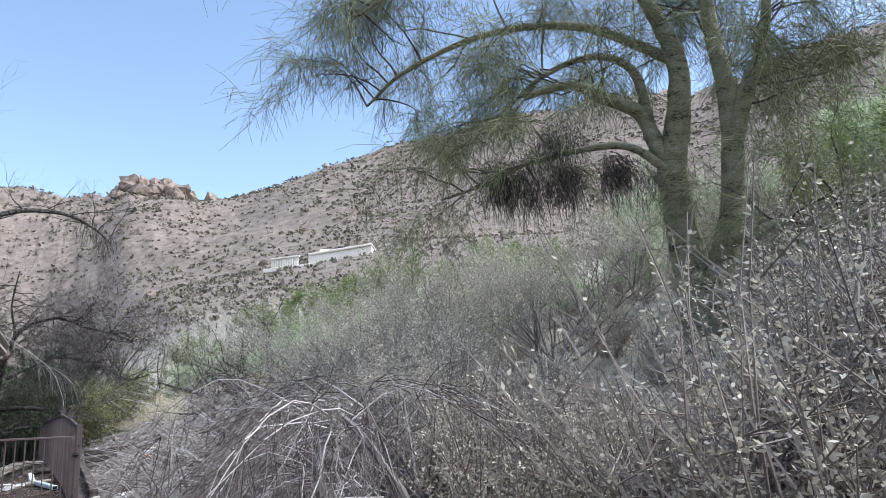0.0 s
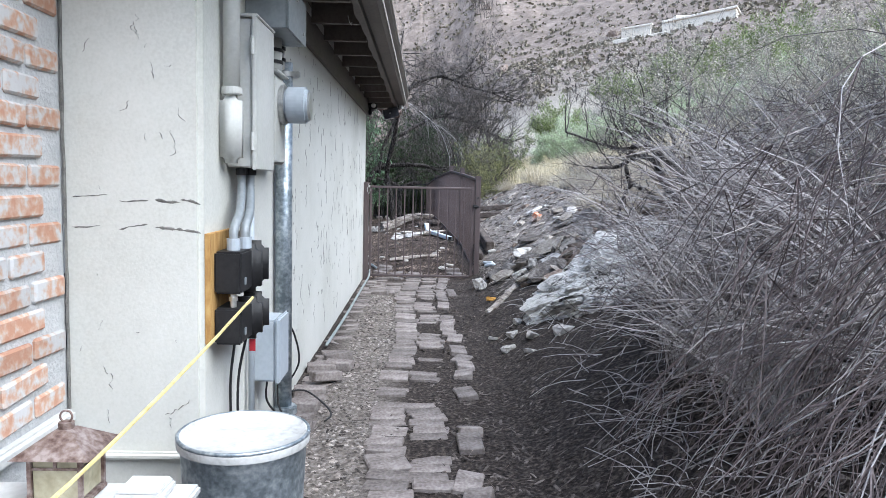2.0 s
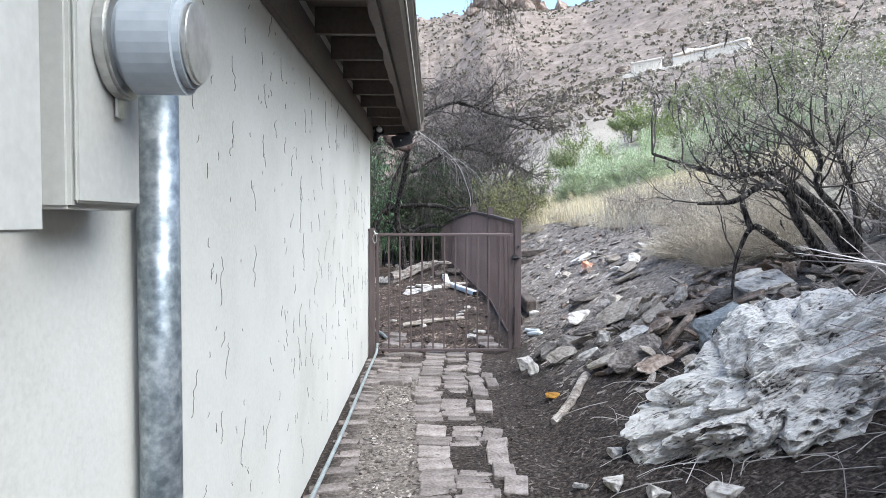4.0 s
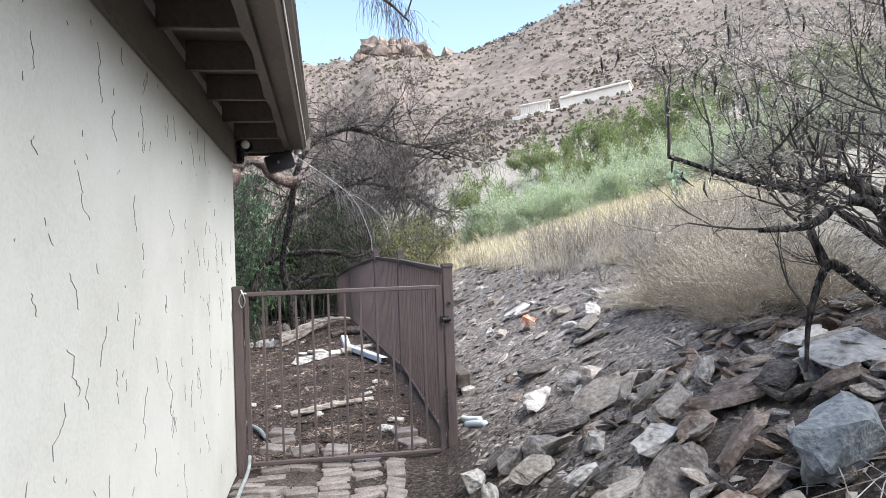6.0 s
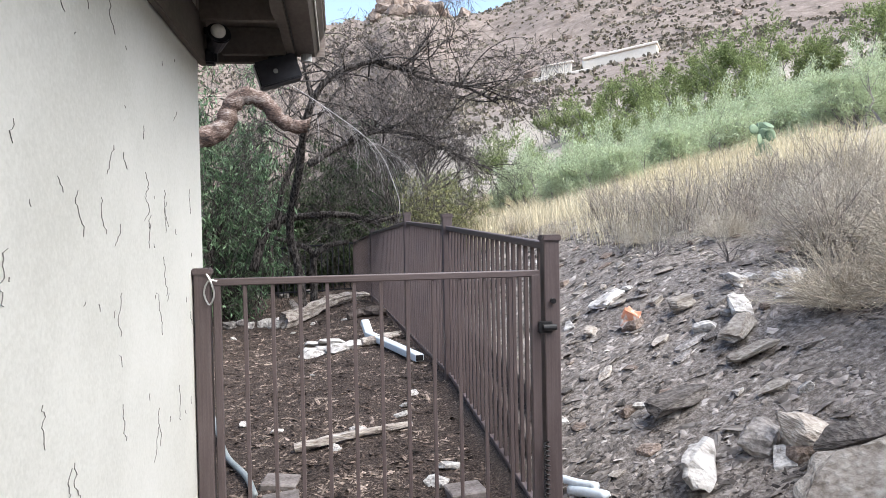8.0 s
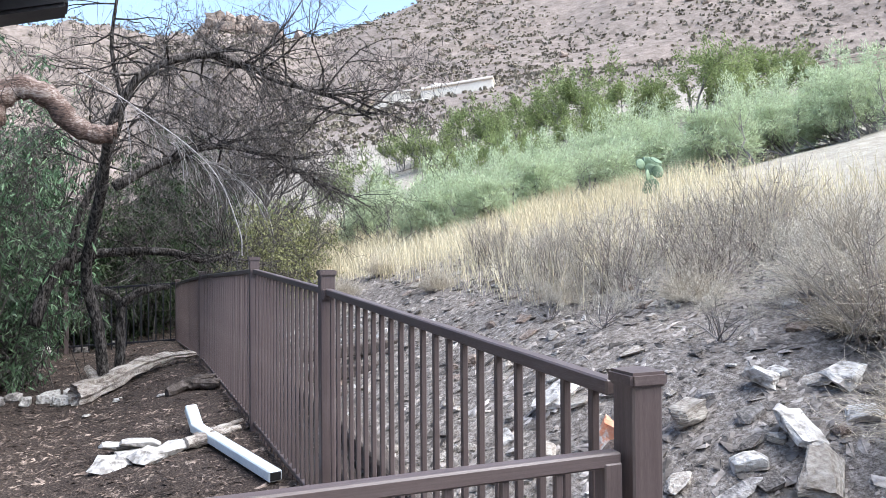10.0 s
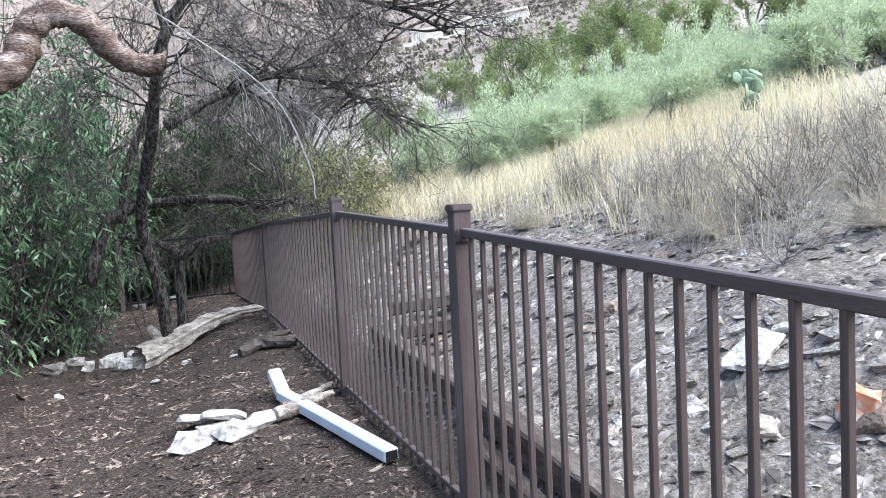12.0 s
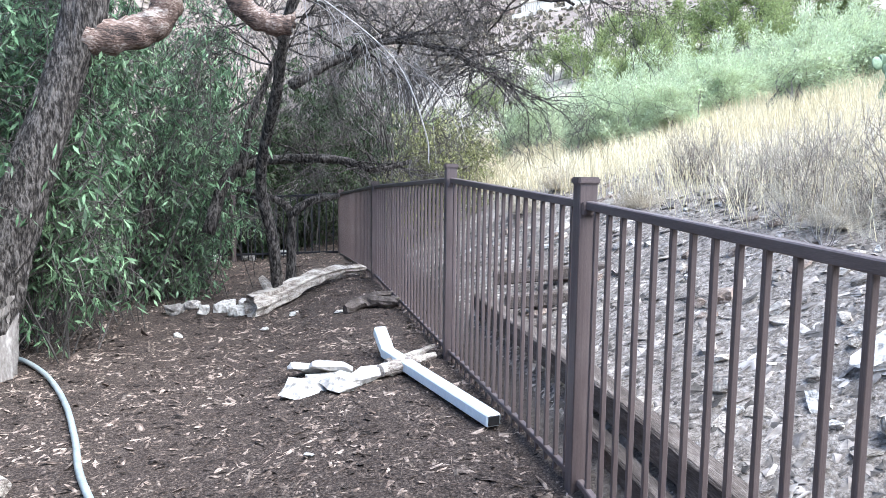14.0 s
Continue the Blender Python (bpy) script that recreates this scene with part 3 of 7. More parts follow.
    for i in range(n + 1):
        yy = y0 + 0.01 + (y1 - y0 - 0.01) * i / n
        wave = 0.008 * math.sin(yy * 5.1) + 0.006 * math.sin(yy * 11.3 + 1)
        v += [(-0.90 + wave * 0.6, yy, 2.372 + wave * 0.4), (-0.855, yy, 2.372), (-0.855, yy, 2.54), (-0.90, yy, 2.50)]
    for i in range(n):
        for k in range(4):
            f.append((4 * i + k, 4 * i + (k + 1) % 4, 4 * i + 4 + (k + 1) % 4, 4 * i + 4 + k))
    f += [(0, 1, 2, 3), (4 * n + 3, 4 * n + 2, 4 * n + 1, 4 * n)]
    part("fascia", mesh_of("fascia", v, f, M["brown_paint"]), roof)
    # gutter: a K profile swept along the eave
    prof = [(-0.850, 2.56), (-0.850, 2.405), (-0.755, 2.405), (-0.735, 2.44), (-0.735, 2.475), (-0.705, 2.52), (-0.697, 2.555),
            (-0.706, 2.557), (-0.716, 2.525), (-0.748, 2.478), (-0.748, 2.443), (-0.762, 2.417), (-0.838, 2.417), (-0.838, 2.56)]
    gut = thing("gutter", "brown painted metal gutter with a pale lip, highlight in its colour", "gutter")
    v = [(x, yy, z) for yy in (y0, y1) for x, z in prof]
    k = len(prof)
    f = [(i, (i + 1) % k, k + (i + 1) % k, k + i) for i in range(k)]
    part("trough", mesh_of("trough", v, f, M["brown_paint"]), gut)
    # lip and face strip: white highlights put into their pale colour
    part("lip", bm_mesh("lip", block((-0.712, y0, 2.545), (-0.690, y1, 2.560), 0.004), M["gutter_highlight"]), gut, "pale rolled lip, highlight put into its colour")
    part("face", bm_mesh("face", block((-0.7325, y0 + 0.001, 2.441), (-0.7275, y1 - 0.001, 2.476), 0.001), M["gutter_highlight"]), gut, "pale face strip, highlight put into its colour")
    part("end_cap", bm_mesh("end_cap", block((-0.85, y0 - 0.006, 2.405), (-0.70, y0 - 0.001, 2.556), 0.002), M["fascia_paint"]), gut)
    part("end_cap", bm_mesh("end_cap", block((-0.85, y1 + 0.001, 2.405), (-0.70, y1 + 0.006, 2.556), 0.002), M["fascia_paint"]), gut)
    part("outlet", bm_mesh("outlet", drum(0.03, 0.05, (-0.80, y1 - 0.05, 2.39), "z", 16), M["white_paint"]), gut, "white stub outlet")
    part("seam", bm_mesh("seam", block((-0.853, y0 + 0.01, 2.385), (-0.8505, y1 - 0.01, 2.56)), M["black_plastic"]), gut, "dark joint behind the gutter")
    # fascia board facing the near end
    bm = block((-5.0, y0 - 0.035, 2.43), (-0.856, y0 - 0.002, 2.565), 0.004)
    part("end_fascia", bm_mesh("end_fascia", bm, M["fascia_paint"]), roof, "weathered grey-brown fascia board")
    part("end_rafter", bm_mesh("end_rafter", block((-5.0, y0 + 0.001, 2.37), (-0.905, y0 + 0.04, 2.498), 0.003), M["brown_paint"]), roof)
    # hook and hanging wire under the eave
    t = Tubes()
    t.tube(spline([(-0.95, 7.0, 2.36), (-0.94, 7.0, 2.32), (-0.93, 7.03, 2.31), (-0.93, 7.05, 2.33)], 5), [0.003] * 16, 4)
    tagged(new("eave_hook", t.mesh("eave_hook", M["steel"])), "small bent wire hook under the eave", "hook")

    # neighbouring brick part, with its own eave
    bw = tagged(new("wall_brick", bm_mesh("wall_brick", block((-1.99, -3.0, -0.25), (-1.752, CY - 0.001, 2.45)), M["mortar"])), "whitewashed burnt-brick wall with smeared mortar", "wall", kind="structure")
    tagged(new("trim", bm_mesh("trim", block((-1.75, -3, 0.42), (-1.70, CY - 0.04, 0.47), 0.012, 3), M["white_paint"])), "white sill at the brick wall's foot", "trim", kind="structure")
    ev = thing("brick_eave", "brown eave and fascia over the brick wall", "eave", kind="structure")
    part("eave_board", bm_mesh("eave_board", block((-2.6, -3.0, 2.50), (-1.36, 4.28, 2.54), 0.004), M["brown_paint"]), ev)
    part("eave_fascia", bm_mesh("eave_fascia", block((-1.358, -3.0, 2.45), (-1.32, 4.30, 2.60), 0.005), M["fascia_paint"]), ev)
    for yy in np.arange(-2.6, 4.3, 0.61):
        part("rafter", bm_mesh("rafter_brick", block((-1.75, float(yy) - 0.02, 2.36), (-1.362, float(yy) + 0.02, 2.498), 0.003), M["brown_paint"]), ev)
    part("corner_beam", bm_mesh("corner_beam", block((-1.75, 4.32, 2.34), (-1.45, 4.44, 2.42), 0.006), M["brown_paint"]), ev)
    t = Tubes()
    t.tube(spline([(-1.742, CY - 0.006, 2.3), (-1.744, CY - 0.006, 1.6), (-1.741, CY - 0.005, 1.0), (-1.743, CY - 0.006, 0.45)], 8), [0.006] * 25, 5, 0.3)
    tagged(new("joint_gap", t.mesh("joint_gap", M["crack"])), "dark open joint between brick and stucco", "joint", kind="structure")
    return bw


BRICK_WALL = build_house()


def vent_mast():
    v = thing("vent_mast", "beige roof vent mast with a hooded top", "vent pipe", at=(-1.5, 6.78, 2.58))
    part("pipe", bm_mesh("pipe", drum(0.045, 1.28, (0, 0, 0.64), "z", 20), M["fascia_paint"], True), v)
    part("flashing", bm_mesh("flashing", drum(0.11, 0.06, (0, 0, 0.03), "z", 20, r2=0.05), M["roof_felt"]), v)
    t = Tubes()
    t.tube([(0, 0, 1.26), (-0.01, 0, 1.36), (-0.05, 0, 1.41), (-0.12, 0, 1.39), (-0.16, 0, 1.35)], [0.055, 0.062, 0.062, 0.055, 0.045], 12)
    part("hood", t.mesh("hood", M["fascia_paint"]), v)
    part("clamp", bm_mesh("clamp", joined(drum(0.056, 0.05, (0, 0, 0.98), "z", 16), block((-0.11, -0.02, 0.96), (0.14, 0.02, 1.0), 0.004)), M["black_plastic"]), v, "dark cable clamp")


vent_mast()


# ---- meters, boxes and conduits on the long wall ----
def utilities():
    # white riser with its fitting
    r = thing("riser_conduit", "white painted riser conduit with a long pull fitting", "conduit")
    part("pipe", bm_mesh("pipe", drum(0.032, 0.80, (WX + 0.045, 5.17, 2.05), "z", 18), M["panel_grey"], True), r)
    part("collar", bm_mesh("collar", drum(0.040, 0.03, (WX + 0.045, 5.17, 1.66), "z", 18, 0.004), M["panel_grey"]), r)
    part("fitting", bm_mesh("fitting", block((WX + 0.001, 5.13, 1.38), (WX + 0.085, 5.21, 1.645), 0.022, 3), M["panel_grey"], True), r)
    part("strap", bm_mesh("strap", block((WX + 0.001, 5.125, 2.10), (WX + 0.08, 5.215, 2.115), 0.003), M["panel_grey"]), r)
    # main panel
    p = thing("breaker_panel", "off-white metal breaker panel with a closed door", "electrical panel")
    part("cabinet", bm_mesh("cabinet", block((WX + 0.001, 5.25, 1.365), (-1.145, 5.57, 1.96), 0.006), M["panel_grey"]), p)
    part("door", bm_mesh("door", block((-1.1445, 5.235, 1.355), (-1.125, 5.58, 1.965), 0.005), M["panel_grey"]), p)
    part("rain_lip", bm_mesh("rain_lip", block((WX + 0.001, 5.24, 1.962), (-1.12, 5.585, 1.975), 0.003), M["panel_grey"]), p)
    for z in (1.47, 1.85):
        part("hinge", bm_mesh("hinge", joined(drum(0.008, 0.07, (-1.14, 5.232, z), "z", 10)), M["panel_grey"]), p)
    # meter box and meter
    b = thing("meter_box", "pale grey meter box with a round electric meter", "electric meter")
    part("cabinet", bm_mesh("cabinet", block((WX + 0.001, 5.72, 1.39), (-1.16, 5.98, 1.815), 0.006), M["panel_grey"]), b)
    part("cover", bm_mesh("cover", block((-1.1595, 5.73, 1.40), (-1.15, 5.97, 1.80), 0.004), M["panel_grey"]), b)
    part("hood", bm_mesh("hood", block((WX + 0.001, 5.71, 1.817), (-1.135, 5.99, 1.83), 0.003), M["panel_grey"]), b)
    part("ring", bm_mesh("ring", drum(0.098, 0.025, (-1.137, 5.87, 1.68), "x", 32, 0.005), M["steel"]), b, "bright metal ring")
    m = part("meter", bm_mesh("meter", drum(0.088, 0.11, (-1.07, 5.87, 1.68), "x", 32, 0.012), M["light_grey"]), b, "grey meter drum")
    part("glass", bm_mesh("glass", drum(0.070, 0.012, (-1.009, 5.87, 1.68), "x", 32, 0.003), M["steel"]), m)
    part("seal_tag", bm_mesh("seal_tag", block((-1.145, 5.855, 1.55), (-1.14, 5.885, 1.585)), M["steel"]), b)
    # junction trough under the eave
    j = thing("junction_trough", "dark grey metal junction box under the eave", "junction box")
    part("body", bm_mesh("body", block((WX + 0.002, 5.56, 1.985), (-1.065, 6.02, 2.195), 0.004), M["box_grey"]), j)
    part("cover", bm_mesh("cover", block((-1.0645, 5.555, 1.98), (-1.055, 6.025, 2.19), 0.003), M["box_grey"]), j)
    for yy, zz in ((5.62, 2.15), (5.93, 2.03), (5.75, 2.15)):
        part("screw", bm_mesh("screw", drum(0.009, 0.008, (-1.051, yy, zz), "x", 10), M["steel"]), j)
    for k, (yy, r) in enumerate(((5.82, 0.042), (6.0, 0.036))):
        c = thing("conduit_coupling", "short dark banded conduit coupling", "conduit")
        x = WX + 0.07 if k == 0 else WX + 0.055
        z1 = 1.83 if k == 0 else 1.87
        part("nipple", bm_mesh("nipple", drum(r, 1.985 - z1, (x, yy, (1.985 + z1) / 2), "z", 18), M["panel_grey"], True), c)
        for zz in (z1 + 0.045, z1 + 0.10):
            part("band", bm_mesh("band", drum(r + 0.006, 0.016, (x, yy, zz), "z", 18), M["black_plastic"]), c, "black rubber band")
    # tall galvanized conduit
    g = thing("galvanized_conduit", "tall spangled galvanized steel conduit on the wall", "conduit")
    part("pipe", bm_mesh("pipe", drum(0.045, 1.93, (WX + 0.055, 6.18, 0.965), "z", 24), M["galvanized"], True), g)
    part("base_collar", bm_mesh("base_collar", drum(0.062, 0.05, (WX + 0.066, 6.18, 0.06), "z", 24, 0.006), M["galvanized"]), g)
    part("clamp", bm_mesh("clamp", joined(drum(0.05, 0.025, (WX + 0.055, 6.18, 1.87), "z", 20), block((WX + 0.08, 6.16, 1.855), (WX + 0.14, 6.20, 1.885), 0.004)), M["steel"]), g)
    # board with network boxes
    board = tagged(new("mounting_board", bm_mesh("mounting_board", block((WX + 0.001, 4.945, 0.70), (WX + 0.021, 5.32, 1.115), 0.002), M["plywood"])), "raw yellow plywood mounting board", "board")
    for z0, z1, d in ((0.885, 1.045, 0.0), (0.69, 0.83, 0.01)):
        h = thing("service_box", "matte black plastic service box with rounded lids", "service box")
        part("body", bm_mesh("body", block((WX + 0.022, 4.99, z0), (WX + 0.125, 5.16, z1), 0.008), M["black_plastic"]), h)
        part("lid", bm_mesh("lid", block((WX + 0.03, 5.165 + d, z0 - 0.02), (WX + 0.155, 5.235 + d, z1 + 0.012), 0.026, 3), M["black_plastic"], True), h)
        part("lid", bm_mesh("lid", block((WX + 0.03, 5.245 + d, z0 - 0.01), (WX + 0.165, 5.315 + d, z1 + 0.022), 0.03, 3), M["black_plastic"], True), h)
        part("latch", bm_mesh("latch", block((WX + 0.1255, 5.03, z0 + 0.03), (WX + 0.131, 5.05, z0 + 0.06), 0.002), M["box_grey"]), h)
    c = tagged(new("cable_connector", bm_mesh("cable_connector", joined(drum(0.012, 0.05, (WX + 0.09, 5.01, 0.858), "z", 12), drum(0.017, 0.014, (WX + 0.09, 5.01, 0.865), "z", 6)), M["steel"])), "small ribbed metal cable connector", "connector")
    t = tagged(new("warning_tag", bm_mesh("warning_tag", block((WX + 0.10, 5.215, 0.615), (WX + 0.125, 5.22, 0.665), 0.001), M["red_tag"])), "small red plastic tag below the service box", "tag")
    # flexible conduits from the panel down to the boxes
    for k, (a, b2, r) in enumerate((((WX + 0.05, 5.30, 1.365), (WX + 0.08, 5.05, 1.045), 0.018), ((WX + 0.07, 5.36, 1.365), (WX + 0.10, 5.14, 1.045), 0.020), ((WX + 0.05, 5.46, 1.365), (WX + 0.06, 5.27, 1.06), 0.010))):
        a, b2 = Vector(a), Vector(b2)
        pts = spline([a, a + Vector((0, -0.005, -0.09)), a.lerp(b2, 0.55) + Vector((0.01, 0, 0)), b2 + Vector((0, 0.01, 0.08)), b2], 6)
        tb = Tubes()
        tb.tube(pts, [r] * len(pts), 10)
        fx = thing("flexible_conduit", "grey flexible conduit curving between panel and box", "conduit", "conduits below the panel")
        part("hose", tb.mesh("hose", M["box_grey"], True), fx)
        part("gland", bm_mesh("gland", drum(r + 0.007, 0.045, b2 + Vector((0, 0, 0.024)), "z", 14), M["light_grey"]), fx)
        part("gland", bm_mesh("gland", drum(r + 0.006, 0.03, a + Vector((0, 0, -0.016)), "z", 14), M["black_plastic"]), fx)
    # thin drop pipes and dark wires
    tb = Tubes()
    tb.tube([(WX + 0.03, 5.55, 1.36), (WX + 0.03, 5.55, 0.1)], [0.014, 0.014], 10)
    tagged(new("drop_conduit", tb.mesh("drop_conduit", M["light_grey"], True)), "thin blue-grey conduit down to the ground", "conduit")
    for pts in (((WX + 0.05, 5.2, 0.69), (WX + 0.03, 5.19, 0.5), (WX + 0.03, 5.2, 0.3), (WX + 0.04, 5.22, 0.02)),
                ((WX + 0.08, 5.26, 0.68), (WX + 0.05, 5.24, 0.5), (WX + 0.05, 5.23, 0.3), (WX + 0.06, 5.25, 0.02)),
                ((WX + 0.06, 5.75, 0.36), (WX + 0.05, 5.8, 0.22), (WX + 0.12, 5.95, 0.06), (WX + 0.06, 6.02, 0.14), (WX + 0.05, 6.05, 0.3)),
                ((WX + 0.03, 6.24, 0.55), (WX + 0.09, 6.27, 0.48), (WX + 0.12, 6.30, 0.3), (WX + 0.05, 6.3, 0.18), (WX + 0.03, 6.26, 0.3)),
                ((WX + 0.05, 6.28, 0.13), (WX + 0.16, 6.30, 0.13), (WX + 0.28, 6.25, 0.06), (WX + 0.32, 6.15, 0.04), (WX + 0.30, 6.05, 0.04))):
        sp = spline(pts, 8)
        tb = Tubes()
        tb.tube(sp, [0.0055] * len(sp), 6)
        tagged(new("wire", tb.mesh("wire", M["black_plastic"], True)), "loose black cable at the wall's foot", "cable", "loose cables")
    gb = thing("disconnect_box", "small blue-grey plastic electrical box", "electrical box")
    part("body", bm_mesh("body", block((WX + 0.001, 5.66, 0.36), (WX + 0.115, 5.88, 0.655), 0.008), M["light_grey"]), gb)
    part("cover", bm_mesh("cover", block((WX + 0.1155, 5.65, 0.35), (WX + 0.137, 5.89, 0.665), 0.008), M["light_grey"]), gb)
    # yellow strap from the box to the table
    sp = spline([(WX + 0.16, 5.02, 0.87), (-1.17, 4.6, 0.74), (-1.27, 4.1, 0.60), (-1.36, 3.8, 0.515), (-1.46, 3.5, 0.478)], 10)
    tb = Tubes()
    tb.tube(sp, [0.006] * len(sp), 6, 0.12)
    tagged(new("yellow_strap", tb.mesh("yellow_strap", M["strap_yellow"])), "taut yellow cord from the service box to the table", "cord")


utilities()


def trash_can():
    c = thing("metal_can", "small galvanized metal can with a dusty white lid", "trash can", at=(-1.025, 4.62, 0.0))
    prof = [(0.175, 0.0), (0.18, 0.02), (0.19, 0.2), (0.196, 0.215), (0.192, 0.23), (0.203, 0.44), (0.209, 0.452), (0.203, 0.462)]
    v, f, k = [], [], 48
    for r, z in prof:
        for i in range(k):
            a = 2 * math.pi * i / k
            v.append((r * math.cos(a), r * math.sin(a), z))
    for j in range(len(prof) - 1):
        for i in range(k):
            f.append((j * k + i, j * k + (i + 1) % k, (j + 1) * k + (i + 1) % k, (j + 1) * k + i))
    f.append(tuple(reversed(range(k))))
    part("body", mesh_of("body", v, f, M["galvanized"], True), c)
    prof = [(0.214, 0.455), (0.216, 0.475), (0.212, 0.488), (0.200, 0.490), (0.192, 0.478), (0.12, 0.474), (0.05, 0.478), (0.0, 0.478)]
    v, f = [], []
    for r, z in prof:
        for i in range(k):
            a = 2 * math.pi * i / k
            v.append((max(r, 0.001) * math.cos(a), max(r, 0.001) * math.sin(a), z + 0.003 * math.sin(3 * a) * (1 - r / 0.22)))
    for j in range(len(prof) - 1):
        for i in range(k):
            f.append((j * k + i, j * k + (i + 1) % k, (j + 1) * k + (i + 1) % k, (j + 1) * k + i))
    lid = part("lid", mesh_of("lid", v, f, M["lid_white"], True), c, "dusty whitish dished lid")
    t = Tubes()
    t.tube([(0.21 * math.cos(2 * math.pi * i / 40), 0.21 * math.sin(2 * math.pi * i / 40), 0.485) for i in range(41)], [0.007] * 41, 6)
    part("rim", t.mesh("rim", M["galvanized"], True), lid)


trash_can()


def side_table():
    t = thing("side_table", "low white painted table by the brick wall", "table", at=(-1.37, 3.85, 0.0))
    part("tabletop", bm_mesh("tabletop", block((-0.30, -0.55, 0.415), (0.30, 0.45, 0.445), 0.008), M["white_paint"]), t)
    leg = bm_mesh("leg", block((-0.02, -0.02, 0.0), (0.02, 0.02, 0.415), 0.004), M["white_paint"])
    for x in (-0.26, 0.26):
        for y in (-0.5, 0.40):
            o = part("leg", leg, t)
            o.location = (x, y, 0)
    b = tagged(new("white_tray", bm_mesh("white_tray", joined(block((-1.26, 4.14, 0.446), (-1.13, 4.27, 0.475), 0.008), block((-1.25, 4.15, 0.475), (-1.14, 4.26, 0.483), 0.003)), M["white_paint"])), "small white lidded box on the table", "box")
    l = thing("lantern", "rusty metal candle lantern with amber panes", "lantern", at=(-1.40, 4.20, 0.446))
    part("base", bm_mesh("base", block((-0.075, -0.075, 0), (0.075, 0.075, 0.014), 0.003), M["lantern_metal"]), l)
    bm = bmesh.new()
    bmesh.ops.create_cone(bm, cap_ends=True, segments=4, radius1=0.145, radius2=0.03, depth=0.055)
    bmesh.ops.rotate(bm, matrix=Matrix.Rotation(radians(45), 3, "Z"), verts=bm.verts)
    bmesh.ops.translate(bm, vec=(0, 0, 0.165), verts=bm.verts)
    part("roof", bm_mesh("roof", bm, M["lantern_metal"]), l)
    part("neck", bm_mesh("neck", drum(0.02, 0.02, (0, 0, 0.2), "z", 12), M["lantern_metal"]), l)
    tb = Tubes()
    tb.tube([(0.016 * math.cos(2 * math.pi * i / 20), 0, 0.225 + 0.016 * math.sin(2 * math.pi * i / 20)) for i in range(21)], [0.003] * 21, 6)
    part("ring", tb.mesh("ring", M["lantern_metal"]), l)
    for sx in (-1, 1):
        for sy in (-1, 1):
            part("post", bm_mesh("post", block((sx * 0.066 - 0.006, sy * 0.066 - 0.006, 0.014), (sx * 0.066 + 0.006, sy * 0.066 + 0.006, 0.14), 0.001), M["lantern_metal"]), l)
    for k in range(4):
        rot = Matrix.Rotation(radians(90 * k), 4, "Z")
        bm = block((-0.058, 0.060, 0.02), (0.058, 0.064, 0.138))
        bmesh.ops.transform(bm, matrix=rot, verts=bm.verts)
        part("pane", bm_mesh("pane", bm, M["lantern_glass"]), l, "amber glass pane")
        bm = joined(block((-0.06, 0.0645, 0.10), (0.06, 0.068, 0.107)), block((-0.004, 0.0645, 0.107), (0.004, 0.068, 0.138)))
        bmesh.ops.transform(bm, matrix=rot, verts=bm.verts)
        part("glazing_bar", bm_mesh("glazing_bar", bm, M["lantern_metal"]), l)


side_table()


def eave_lights():
    f = thing("flood_light", "black floodlight fixture with a clear bulb under the eave", "flood light", at=(-1.20, 12.28, 2.36))
    part("base", bm_mesh("base", drum(0.05, 0.03, (0, 0, -0.016), "z", 18, 0.005), M["lamp_black"]), f)
    t = Tubes()
    t.tube([(0, 0, -0.03), (0.01, 0, -0.06), (0.03, -0.02, -0.08)], [0.014] * 3, 8)
    part("arm", t.mesh("arm", M["lamp_black"]), f)
    bm = drum(0.035, 0.11, (0, 0, 0), "z", 18, 0.006, 0.055)
    bmesh.ops.transform(bm, matrix=Matrix.Translation((0.035, -0.05, -0.06)) @ Matrix.Rotation(radians(65), 4, "X") @ Matrix.Rotation(radians(20), 4, "Y"), verts=bm.verts)
    part("shade", bm_mesh("shade", bm, M["lamp_black"]), f)
    bm = bmesh.new()
    bmesh.ops.create_uvsphere(bm, u_segments=16, v_segments=10, radius=0.033)
    bmesh.ops.transform(bm, matrix=Matrix.Translation((0.05, -0.10, -0.035)) @ Matrix.Diagonal((1, 1.3, 1, 1)), verts=bm.verts)
    part("bulb", bm_mesh("bulb", bm, M["bulb_glass"], True), f, "clear glass bulb")
    part("sensor", bm_mesh("sensor", block((-0.03, -0.03, -0.16), (0.03, 0.03, -0.09), 0.012), M["lamp_black"]), f)
    s = thing("eave_speaker", "black box lamp hanging from the roof's end", "lamp", at=(-0.97, 12.78, 2.36))
    bm = block((-0.11, -0.05, -0.15), (0.11, 0.05, -0.015), 0.008)
    bmesh.ops.transform(bm, matrix=Matrix.Rotation(radians(-18), 4, "Y") @ Matrix.Rotation(radians(8), 4, "Z"), verts=bm.verts)
    part("housing", bm_mesh("housing", bm, M["lamp_black"]), s)
    part("bracket", bm_mesh("bracket", block((-0.02, -0.012, -0.04), (0.02, 0.012, 0.0), 0.003), M["lamp_black"]), s)
    bm = drum(0.012, 0.004, (0.02, -0.056, -0.085), "y", 14)
    part("sensor", bm_mesh("sensor", bm, M["steel"]), s, "small pale sensor mark")


eave_lights()


